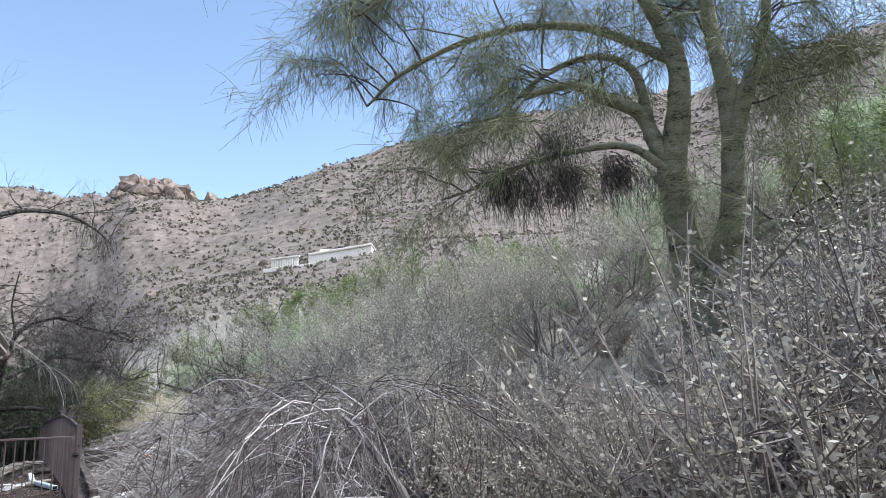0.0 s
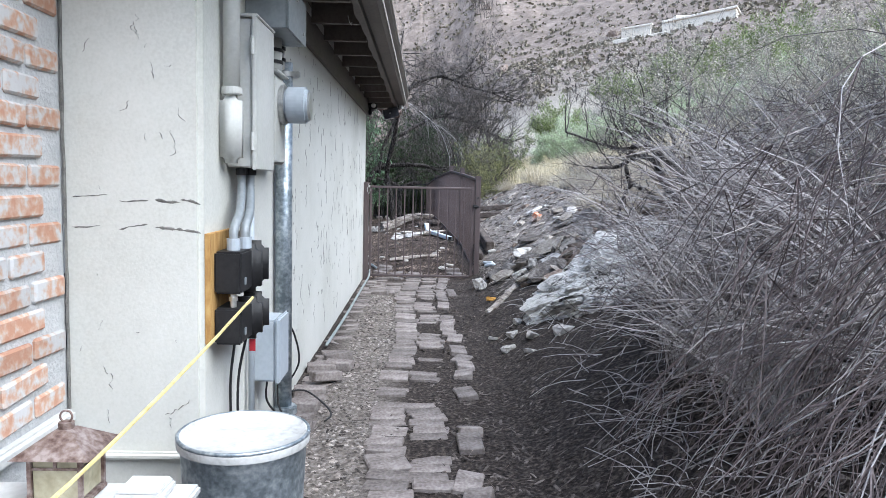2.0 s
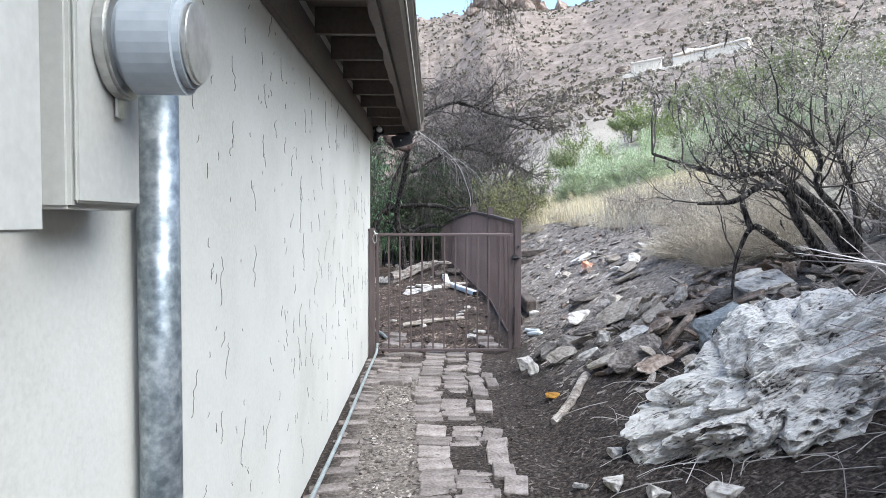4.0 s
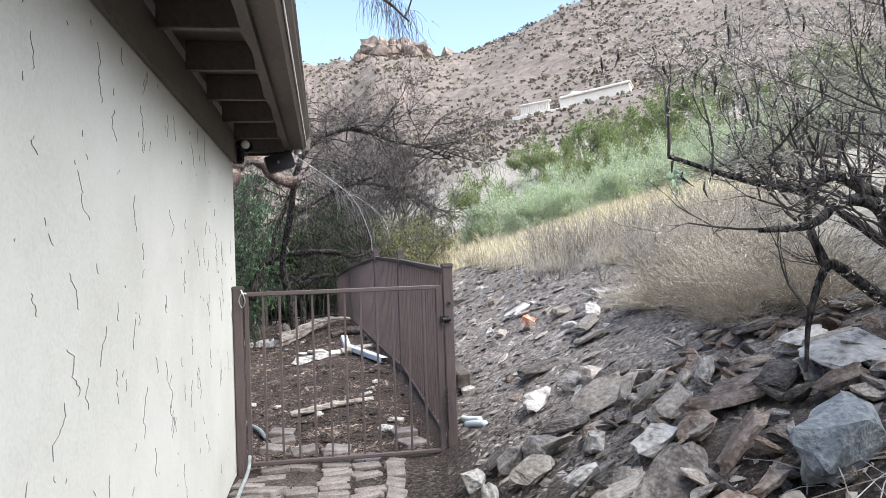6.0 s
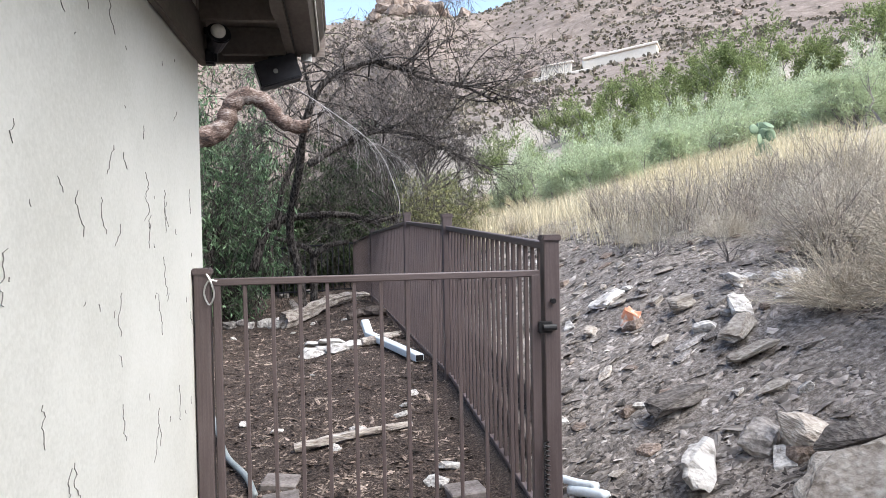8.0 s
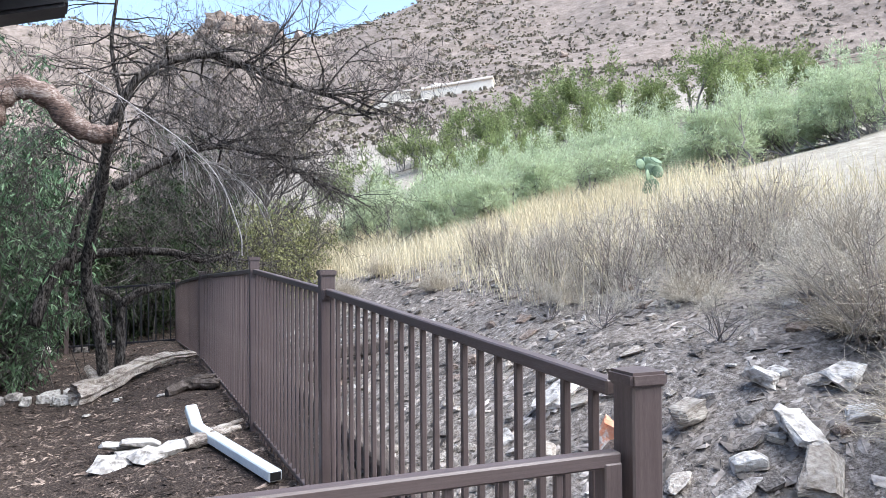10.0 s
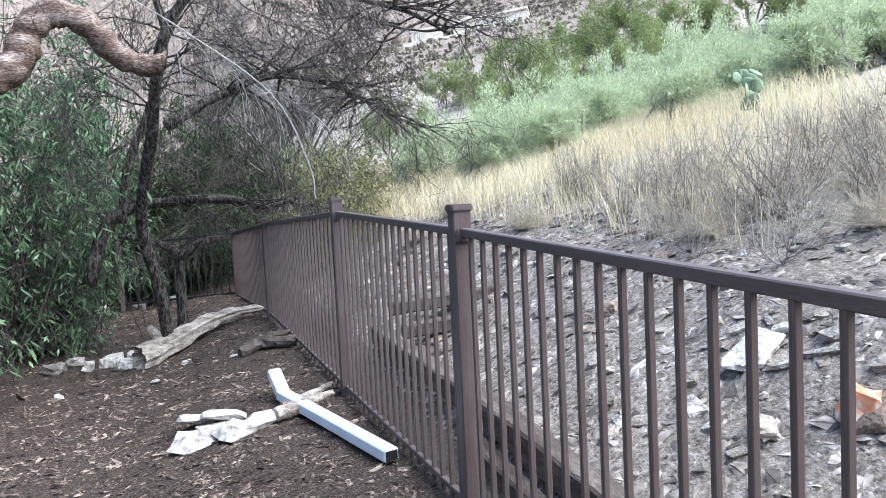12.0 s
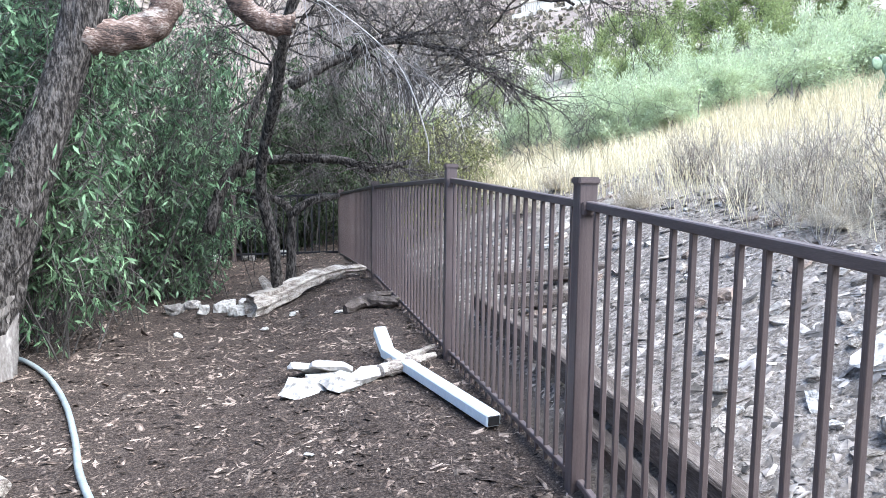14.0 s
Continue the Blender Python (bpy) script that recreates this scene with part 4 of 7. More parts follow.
# ---- gate and fences ----
def rail(a, b, w=0.030, h=0.030, bevel=0.004):
    """A bar from a to b with a rectangular section."""
    a, b = Vector(a), Vector(b)
    d = b - a
    bm = block((-w / 2, 0, -h / 2), (w / 2, d.length, h / 2), bevel, 1)
    yaw, pitch = math.atan2(-d.x, d.y), math.atan2(d.z, math.hypot(d.x, d.y))
    bmesh.ops.transform(bm, matrix=Matrix.Translation(a) @ Matrix.Rotation(yaw, 4, "Z") @ Matrix.Rotation(pitch, 4, "X"), verts=bm.verts)
    return bm


def fence_post(parent, x, y, z0, z1, w=0.065, cap=True):
    p = part("post", bm_mesh("post", block((x - w / 2, y - w / 2, z0), (x + w / 2, y + w / 2, z1 - 0.02), 0.004, 1), M["fence_paint"]), parent)
    if cap:
        part("cap", bm_mesh("cap", block((x - w / 2 - 0.008, y - w / 2 - 0.008, z1 - 0.03), (x + w / 2 + 0.008, y + w / 2 + 0.008, z1), 0.006, 2), M["fence_paint"]), p)
    return p


GY = 12.0


def build_gate():
    g = thing("gate", "brown steel picket gate, closed, between wall and fence", "gate")
    xl, xr, top, bot = -1.155, 0.205, 1.225, 0.07
    part("left_stile", bm_mesh("left_stile", block((xl - 0.015, GY - 0.015, bot), (xl + 0.015, GY + 0.015, top), 0.003, 1), M["fence_paint"]), g)
    part("right_stile", bm_mesh("right_stile", block((xr - 0.02, GY - 0.02, bot - 0.02), (xr + 0.02, GY + 0.02, top + 0.01), 0.003, 1), M["fence_paint"]), g)
    part("top_rail", bm_mesh("top_rail", block((xl - 0.02, GY - 0.017, top), (xr + 0.02, GY + 0.017, top + 0.03), 0.004, 1), M["fence_paint"]), g)
    part("bottom_rail", bm_mesh("bottom_rail", block((xl - 0.015, GY - 0.016, bot - 0.028), (xr + 0.015, GY + 0.016, bot), 0.004, 1), M["fence_paint"]), g)
    picket = bm_mesh("picket", block((-0.008, -0.008, bot), (0.008, 0.008, top), 0.002, 1), M["fence_paint"])
    n = 12
    for i in range(1, n):
        o = part("picket", picket, g)
        o.location = (xl + (xr - xl) * i / n, GY, 0)
    part("latch", bm_mesh("latch", joined(block((xr + 0.005, GY - 0.05, 0.98), (xr + 0.065, GY - 0.021, 1.03), 0.004), drum(0.014, 0.06, (xr + 0.05, GY - 0.055, 1.005), "x", 12)), M["black_plastic"]), g, "dark metal gate latch")
    pl = thing("gate_post", "brown square steel post beside the stucco wall", "fence post")
    fence_post(pl, -1.212, GY, -0.1, 1.30, 0.062)
    t = Tubes()
    sp = spline([(-1.19, GY - 0.035, 1.28), (-1.17, GY - 0.045, 1.24), (-1.16, GY - 0.04, 1.19), (-1.18, GY - 0.04, 1.15), (-1.20, GY - 0.04, 1.2), (-1.18, GY - 0.04, 1.25), (-1.15, GY - 0.03, 1.245)], 6)
    t.tube(sp, [0.004] * len(sp), 5)
    part("tie_wire", t.mesh("tie_wire", M["steel"]), pl, "twisted tie wire")
    pr = thing("gate_post", "brown square steel latch post with a flat cap", "fence post")
    fence_post(pr, 0.275, GY, -0.1, 1.41, 0.07)
    t = Tubes()
    pts = [(0.235 + 0.012 * math.cos(k * 0.9), GY - 0.05 + 0.012 * math.sin(k * 0.9), 0.50 - 0.003 * k) for k in range(95)]
    t.tube(pts, [0.0035] * len(pts), 4)
    part("spring", t.mesh("spring", M["black_plastic"]), pr, "coiled gate spring")
    part("bolt", bm_mesh("bolt", drum(0.012, 0.02, (0.275, GY - 0.045, 1.12), "y", 10), M["black_plastic"]), pr)


build_gate()

POSTS = [(0.275, 12.04, 1.36, 0.02), (0.19, 14.5, 1.46, 0.25), (0.078, 16.62, 1.53, 0.28), (-0.16, 19.4, 1.42, 0.43), (-0.35, 22.5, 1.25, 0.30)]


def build_fence():
    """Stretches between posts; each post tops its rail by a hand."""
    for i in range(len(POSTS) - 1):
        (xa, ya, za, ga), (xb, yb, zb, gb) = POSTS[i], POSTS[i + 1]
        fpanel = thing("fence_panel", "brown steel picket fence panel along the slope", "fence", "fence panels")
        fence_post(fpanel, xb, yb, gb - 0.15, zb + (0.11 if i < 2 else 0.06), 0.075)
        part("bracket", bm_mesh("bracket", block((xb - 0.03, yb - 0.055, zb - 0.04), (xb + 0.03, yb - 0.036, zb + 0.012), 0.004), M["fence_paint"]), fpanel)
        a, b = Vector((xa, ya, za)), Vector((xb, yb, zb))
        d = (b - a).normalized()
        part("top_rail", bm_mesh("top_rail", rail(a + d * 0.04, b - d * 0.04, 0.036, 0.034), M["fence_paint"]), fpanel)
        part("bottom_rail", bm_mesh("bottom_rail", rail((xa, ya + 0.04, ga + 0.07), (xb, yb - 0.04, gb + 0.07), 0.030, 0.028), M["fence_paint"]), fpanel)
        n = round(math.hypot(xb - xa, yb - ya) / 0.112)
        for k in range(1, n):
            t = k / n
            z0, z1 = ga + (gb - ga) * t - 0.06, za + (zb - za) * t - 0.015
            me = bpy.data.meshes.get("picket_%d" % round((z1 - z0) * 50))
            if me is None:
                me = bm_mesh("picket_%d" % round((z1 - z0) * 50), block((-0.0095, -0.0095, 0), (0.0095, 0.0095, round((z1 - z0) * 50) / 50), 0.002, 1), M["fence_paint"])
            o = part("picket", me, fpanel)
            o.location = (xa + (xb - xa) * t, ya + (yb - ya) * t, z1 - round((z1 - z0) * 50) / 50)
    # lower fence across the back
    ends = [(-0.35, 22.5, 1.25, 0.30), (-1.9, 22.9, 1.16, 0.22), (-3.6, 23.4, 1.05, 0.20), (-5.4, 23.9, 1.0, 0.2)]
    for i in range(3):
        (xa, ya, za, ga), (xb, yb, zb, gb) = ends[i], ends[i + 1]
        fpanel = thing("back_fence_panel", "dark picket fence panel under the trees", "fence", "back fence")
        fence_post(fpanel, xb, yb, gb - 0.1, zb + 0.05, 0.06)
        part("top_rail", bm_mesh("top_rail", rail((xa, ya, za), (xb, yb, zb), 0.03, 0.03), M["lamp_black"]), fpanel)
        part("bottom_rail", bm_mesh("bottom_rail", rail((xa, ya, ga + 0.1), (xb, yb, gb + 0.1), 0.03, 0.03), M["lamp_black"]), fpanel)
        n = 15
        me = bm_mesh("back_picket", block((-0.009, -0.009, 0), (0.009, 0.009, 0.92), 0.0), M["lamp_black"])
        for k in range(1, n):
            t = k / n
            o = part("picket", me, fpanel)
            o.location = (xa + (xb - xa) * t, ya + (yb - ya) * t, za + (zb - za) * t - 0.93)


build_fence()


# ---- rocks ----
def rock_mesh(name, seed, size, mat, points=22, rough=0.12, cuts=1):
    """An angular stone: the hull of scattered points, broken up once and roughened."""
    rnd = random.Random(seed)
    bm = bmesh.new()
    for _ in range(points):
        d = Vector((rnd.gauss(0, 1), rnd.gauss(0, 1), rnd.gauss(0, 1))).normalized()
        d = Vector([math.copysign(abs(c) ** 0.6, c) for c in d])
        bm.verts.new((d.x * size[0] / 2, d.y * size[1] / 2, d.z * size[2] / 2))
    hull = bmesh.ops.convex_hull(bm, input=bm.verts)
    bmesh.ops.delete(bm, geom=[g for g in hull["geom_interior"] if isinstance(g, bmesh.types.BMVert)], context="VERTS")
    for _ in range(cuts):
        bmesh.ops.subdivide_edges(bm, edges=list(bm.edges), cuts=1, use_grid_fill=True)
        for v in bm.verts:
            q = Vector((v.co.x / size[0], v.co.y / size[1], v.co.z / size[2])) * 3 + Vector((seed, 0, 0))
            k = noise.noise(q) * rough
            v.co *= 1 + k
    bmesh.ops.recalc_face_normals(bm, faces=list(bm.faces))
    return bm_mesh(name, bm, mat)


def on_ground(x, y, dz=0.0):
    return Vector((x, y, height(x, y) + dz))


def lay(name, me, x, y, dz, label, category, turn=(0, 0, 0), group="", scale=1.0, bank=0.0):
    """A stone on the ground; bank: degrees by which it lies with the slope."""
    ob = new(name, me)
    spin = Euler((0, radians(-bank), 0)).to_matrix() @ Euler([radians(a) for a in turn]).to_matrix()
    ob.matrix_world = Matrix.LocRotScale(on_ground(x, y, dz), spin.to_quaternion(), Vector((scale,) * 3))
    return tagged(ob, label, category, group)


def build_rocks():
    rnd = random.Random(11)
    slabs = [rock_mesh("slab_rock", 20 + i, (rnd.uniform(0.22, 0.38), rnd.uniform(0.13, 0.22), rnd.uniform(0.035, 0.08)), M[m], 15, 0.14)
             for i, m in enumerate(("rock_tan", "rock_dark", "rock_brown", "rock_grey", "rock_tan", "rock_dark", "rock_tan", "rock_brown"))]
    lumps = [rock_mesh("loose_rock", 40 + i, (rnd.uniform(0.14, 0.22), rnd.uniform(0.10, 0.16), rnd.uniform(0.06, 0.11)), M[m], 16, 0.2)
             for i, m in enumerate(("rock_tan", "rock_white", "rock_tan", "rock_grey", "rock_brown", "rock_white"))]

    def in_heap(x, y):
        return 9.1 < y < 11.3 and x > 0.62 + 0.45 * max(0, y - 10.4) + 0.2 * max(0, 9.8 - y) and not (x < 1.95 and y < 8.95)

    # small broken pieces that fill the heap of shale on the bank
    for k in range(260):
        y, x = rnd.uniform(9.0, 11.4), rnd.uniform(0.6, 2.3)
        if not in_heap(x, y):
            continue
        lay("slab_rock", rnd.choice(slabs), x, y, rnd.uniform(0.0, 0.07), "flat grey-brown shale piece in the rock heap", "rock",
            (rnd.uniform(-30, 30), rnd.uniform(-50, 5), rnd.uniform(0, 360)), "shale heap", rnd.uniform(0.3, 0.75))
    # the larger slabs of the heap, leaning on one another like fallen shingles
    tones = {"g": "rock_tan", "d": "rock_dark", "b": "rock_brown", "w": "rock_white"}
    low_bank = [(1.06, 11.10, 0.41, "g"), (0.81, 11.03, 0.36, "d"), (1.18, 10.94, 0.24, "gU"), (1.19, 10.72, 0.25, "gU"), (1.32, 10.81, 0.23, "gU"), (1.44, 10.16, 0.38, "b"),
                (1.31, 10.07, 0.44, "b"), (0.97, 10.10, 0.28, "w"), (1.12, 9.99, 0.25, "b"), (1.13, 9.62, 0.33, "bU"), (0.86, 9.71, 0.48, "d"), (0.65, 10.82, 0.32, "g"),
                (0.49, 10.65, 0.27, "g"), (0.40, 11.06, 0.24, "dU"), (0.65, 10.24, 0.20, "w"), (0.68, 9.89, 0.30, "g"), (0.86, 9.30, 0.25, "b"), (1.04, 9.30, 0.17, "b")]
    high_bank = [(1.50, 9.02, 0.26, "g"), (1.88, 9.88, 0.52, "w"), (1.87, 10.27, 0.31, "w"), (1.90, 10.06, 0.29, "g"), (1.81, 9.55, 0.23, "g"), (2.36, 10.42, 0.28, "g"),
                 (1.57, 10.01, 0.27, "d"), (1.62, 10.30, 0.25, "b"), (1.72, 9.38, 0.28, "d"), (1.19, 10.36, 0.25, "g"), (1.24, 11.35, 0.26, "d"), (2.29, 11.06, 0.26, "d"),
                 (1.94, 10.77, 0.32, "d"), (1.65, 9.67, 0.29, "b")]
    words = {"g": "pale grey-brown", "d": "dark grey", "b": "rusty brown", "w": "whitish"}
    for i, (x, y, ln, tone) in enumerate(low_bank + high_bank):
        steep = tone.endswith("U")
        size = (ln, ln * rnd.uniform(0.42, 0.7), rnd.uniform(0.045, 0.085))
        turn = (rnd.uniform(-8, 8), rnd.uniform(-62, -45), rnd.uniform(-15, 30)) if steep else (rnd.uniform(-12, 30), rnd.uniform(-34, -12), rnd.uniform(-35, 45))
        lay("slab_rock", rock_mesh("slab_rock", 800 + i, size, M[tones[tone[0]]], 18, 0.12, 2), x, y, 0.075, words[tone[0]] + " shale slab leaning in the rock heap", "rock", turn, "shale slabs")
    for k in range(130):
        y = rnd.uniform(11.2, 19.5)
        x = rnd.uniform(0.5, 3.0)
        if y < 12.2 and x < 1.0:
            continue
        lay("loose_rock", rnd.choice(lumps), x, y, 0.012, "loose angular stone on the gravel bank", "rock",
            (rnd.uniform(-15, 15), rnd.uniform(-15, 15), rnd.uniform(0, 360)), "bank stones", rnd.uniform(0.3, 0.85), 25)
    # pale flat pieces strewn over the upper bank
    for k in range(150):
        y = rnd.uniform(12.0, 19.5)
        x = rnd.uniform(0.55, 3.2)
        lay("shale_piece", rnd.choice(slabs), x, y, 0.008, "flat pale shale piece on the gravel bank", "rock",
            (rnd.uniform(-9, 9), rnd.uniform(-9, 9), rnd.uniform(0, 360)), "bank stones", rnd.uniform(0.25, 0.7), 25)
    # white rubble below the big boulder
    for x, y, sc in ((0.30, 8.05, 0.9), (0.42, 7.75, 1.1), (0.22, 7.7, 0.7), (0.5, 8.3, 1.0), (0.38, 8.4, 0.7), (0.6, 7.5, 1.0), (0.34, 7.4, 0.6), (0.16, 8.2, 0.5)):
        lay("loose_rock", lumps[rnd.choice((1, 5))], x, y, 0.02, "white quartz rubble below the boulder", "rock", (rnd.uniform(-20, 20), rnd.uniform(-20, 20), rnd.uniform(0, 360)), "white rubble", sc)
    # named stones
    special = [
        ("boulder", (0.42, 0.26, 0.24), "rock_blue", 1.30, 9.25, 0.10, "dark blue-grey boulder in the rock heap", (10, -20, 20)),
        ("long_rock", (0.15, 0.52, 0.14), "rock_white", 0.88, 11.80, 0.03, "long pale stone on the gravel path", (0, -12, -32)),
        ("flat_rock", (0.40, 0.17, 0.08), "rock_dark", 1.04, 12.37, 0.04, "dark layered flat stone on the gravel", (0, -14, 12)),
        ("red_rock", (0.15, 0.13, 0.17), "rock_red", 1.33, 13.66, 0.05, "orange-red broken stone on the bank", (25, 10, 40)),
        ("white_rock", (0.15, 0.13, 0.13), "rock_white", 0.24, 11.05, 0.045, "white quartz lump beside the paving", (10, 0, 30)),
        ("white_rock", (0.11, 0.10, 0.12), "rock_white", 0.27, 10.75, 0.035, "white quartz lump beside the paving", (0, 20, 80)),
        ("white_rock", (0.20, 0.12, 0.12), "rock_white", 0.82, 10.55, 0.05, "white quartz lump in the rock heap", (10, 20, 80)),
        ("white_rock", (0.12, 0.07, 0.20), "rock_white", 1.42, 10.45, 0.10, "upright white quartz stone in the rock heap", (10, 5, 30)),
        ("grey_rock", (0.26, 0.20, 0.15), "rock_grey", 0.62, 10.9, 0.05, "rounded grey stone beside the paving", (0, 0, 30)),
        ("grey_rock", (0.16, 0.10, 0.20), "rock_grey", 0.45, 10.95, 0.06, "dark slate stone leaning beside the paving", (20, 30, 30)),
        ("ochre_rock", (0.13, 0.09, 0.05), "rock_ochre", 0.29, 9.85, 0.015, "ochre-yellow flat stone in the dirt", (0, 8, 40)),
        ("white_rock", (0.22, 0.15, 0.09), "rock_tan", 1.61, 13.45, 0.04, "pale block of quartz on the bank", (0, -15, 10)),
        ("flat_rock", (0.30, 0.16, 0.06), "rock_tan", 1.60, 12.72, 0.06, "pale flat stone on the bank", (0, -24, 30)),
        ("flat_rock", (0.26, 0.16, 0.05), "rock_white", 1.72, 12.95, 0.06, "pale flat stone on the bank", (0, -24, 80)),
        ("flat_rock", (0.28, 0.14, 0.05), "rock_tan", 1.50, 12.45, 0.05, "pale flat stone on the bank", (0, -24, -20)),
        ("grey_rock", (0.22, 0.18, 0.15), "rock_tan", 1.21, 11.59, 0.04, "grey angular stone by the gravel path", (10, -15, 100)),
        ("grey_rock", (0.20, 0.16, 0.12), "rock_grey", 1.10, 11.72, 0.04, "grey angular stone by the gravel path", (10, -15, 40)),
        ("flat_rock", (0.30, 0.18, 0.07), "rock_white", 1.395, 14.22, 0.03, "pale flat stone on the bank", (0, -24, 15)),
        ("white_rock", (0.17, 0.12, 0.08), "rock_white", 1.93, 13.34, 0.04, "pale stone under the grey shrubs", (10, -15, 120)),
        ("white_rock", (0.22, 0.16, 0.10), "rock_white", 2.15, 13.1, 0.04, "pale stone under the grey shrubs", (10, -15, 20)),
        ("white_rock", (0.14, 0.10, 0.06), "rock_tan", 1.12, 13.87, 0.03, "pale stone beside the red stone", (10, -15, 60)),
    ]
    for i, (name, size, mat, x, y, dz, label, turn) in enumerate(special):
        lay(name, rock_mesh(name, 100 + i * 7, size, M[mat], 26, 0.14, 2), x, y, dz, label, "rock", turn)
    # the big pale boulder
    bm = bmesh.new()
    bmesh.ops.create_icosphere(bm, subdivisions=6, radius=1)
    planes = [(Vector((rnd.gauss(0, 1), rnd.gauss(0, 1), rnd.gauss(0.2, 1))).normalized(), rnd.uniform(0.6, 0.86)) for _ in range(34)]
    for v in bm.verts:
        p = v.co.copy()
        for nrm, d in planes:
            k = p.dot(nrm) - d
            if k > 0:
                p -= nrm * k
        q = p * 2.4
        seam = abs(noise.noise(Vector((q.x * 0.8 + q.z, q.y * 0.8, q.z * 2.5 - q.x))))
        p *= 1 + 0.15 * noise.fractal(q * 1.3, 0.6, 2.2, 6) - 0.16 * max(0, 0.10 - seam) / 0.10
        v.co = Vector((p.x * 0.92, p.y * 0.86, p.z * 0.62))
    lay("pale_boulder", bm_mesh("pale_boulder", bm, M["rock_quartz"], False), 1.24, 8.06, -0.04, "large pale quartz boulder with grey seams", "boulder", (4, -30, -10))


build_rocks()


# ---- paving ----
def build_pavers():
    rnd = random.Random(5)
    pave = tagged(new("pavement"), "loose uneven concrete paver path along the wall", "pavement", kind="structure")
    kinds = [rock_free for rock_free in (bm_mesh("paver", block((-0.098, -0.048, -0.03), (0.098, 0.048, 0.03), 0.006, 1), M["paver"]),
                                         bm_mesh("paver_square", block((-0.098, -0.098, -0.03), (0.098, 0.098, 0.03), 0.007, 1), M["paver"]),
                                         bm_mesh("paver_long", block((-0.062, -0.105, -0.03), (0.062, 0.105, 0.03), 0.006, 1), M["paver"]))]

    def put(k, x, y, turn=0.0, up=0.0, tip=6):
        o = part("paver", kinds[k], pave)
        o.matrix_local = Matrix.LocRotScale(on_ground(x, y, -0.018 + up + rnd.uniform(-0.008, 0.012)),
                                            Euler((radians(rnd.gauss(0, tip * 0.4)), radians(rnd.gauss(0, tip * 0.4)), radians(turn + rnd.gauss(0, 7)))), None)

    y = 3.0
    while y < 12.3:
        drift = 0.03 * math.sin(y * 1.7)
        if rnd.random() < 0.1:
            y += rnd.uniform(0.05, 0.16)
            continue
        if rnd.random() < 0.45:
            put(1, -0.60 + drift + rnd.uniform(-0.015, 0.015), y + 0.1)
        else:
            put(0, -0.60 + drift, y + 0.05)
            put(0, -0.60 + drift + rnd.uniform(-0.02, 0.02), y + 0.152)
        if rnd.random() < 0.78:
            put(0, -0.395 + drift + rnd.uniform(-0.02, 0.02), y + 0.05)
            if rnd.random() < 0.85:
                put(0, -0.395 + drift + rnd.uniform(-0.03, 0.03), y + 0.152)
        y += 0.206
    # edging course, broken and tilted
    y = 4.0
    while y < 12.0:
        if rnd.random() < 0.72:
            put(2, -0.19 + 0.05 * math.sin(y * 1.1) + rnd.uniform(-0.02, 0.02), y, 0, 0.012, 16)
        y += 0.225
    # strip at the wall's foot
    y = 5.0
    while y < 11.9:
        if y < 7.6 or y > 9.9 or rnd.random() < 0.75:
            put(0, -1.12 + rnd.uniform(-0.02, 0.02), y, rnd.choice((0, 0, 12, -20)), rnd.choice((0, 0, 0.02, 0.035)) if y < 7.8 else -0.008, 10)
        y += 0.112 if y < 7.4 else 0.135
    # wider apron by the gate
    for i in range(9):
        for x in (-1.0, -0.80):
            if rnd.random() < 0.85:
                put(0 if rnd.random() < 0.7 else 1, x + rnd.uniform(-0.02, 0.02), 10.75 + 0.15 * i + rnd.uniform(-0.02, 0.02), rnd.choice((0, 90, 8, -12)), rnd.choice((0, 0, 0.015)), 8)
    for x, y2, a, up in ((-0.93, 10.68, -15, 0.03), (-0.66, 10.2, 20, 0.03), (-0.62, 10.02, 10, 0.03), (-0.12, 10.9, 80, 0.02), (-0.1, 10.6, 95, 0.02), (-1.05, 7.5, 14, 0.05), (-1.02, 7.28, -12, 0.05), (-1.06, 6.9, 18, 0.06)):
        put(0, x, y2, a, up, 10)
    for x, y2, a in ((-1.03, 12.55, 5), (-0.98, 12.75, 10), (-0.80, 12.4, 0), (-0.55, 12.35, 0), (0.02, 12.35, 20), (-0.02, 12.6, 15), (-1.0, 13.0, 0)):
        put(1, x, y2, a, 0.015, 8)
    # thin pale hose pipe along the wall's foot
    t = Tubes()
    sp = spline([(-1.175, 7.8, 0.05), (-1.165, 9, 0.04), (-1.17, 10.2, 0.03), (-1.17, 11.2, 0.03), (-1.155, 11.8, 0.06), (-1.15, 11.9, 0.14)], 8)
    t.tube(sp, [0.012] * len(sp), 8)
    tagged(new("edge_pipe", t.mesh("edge_pipe", M["hose"], True)), "thin pale pipe along the wall's foot", "pipe")


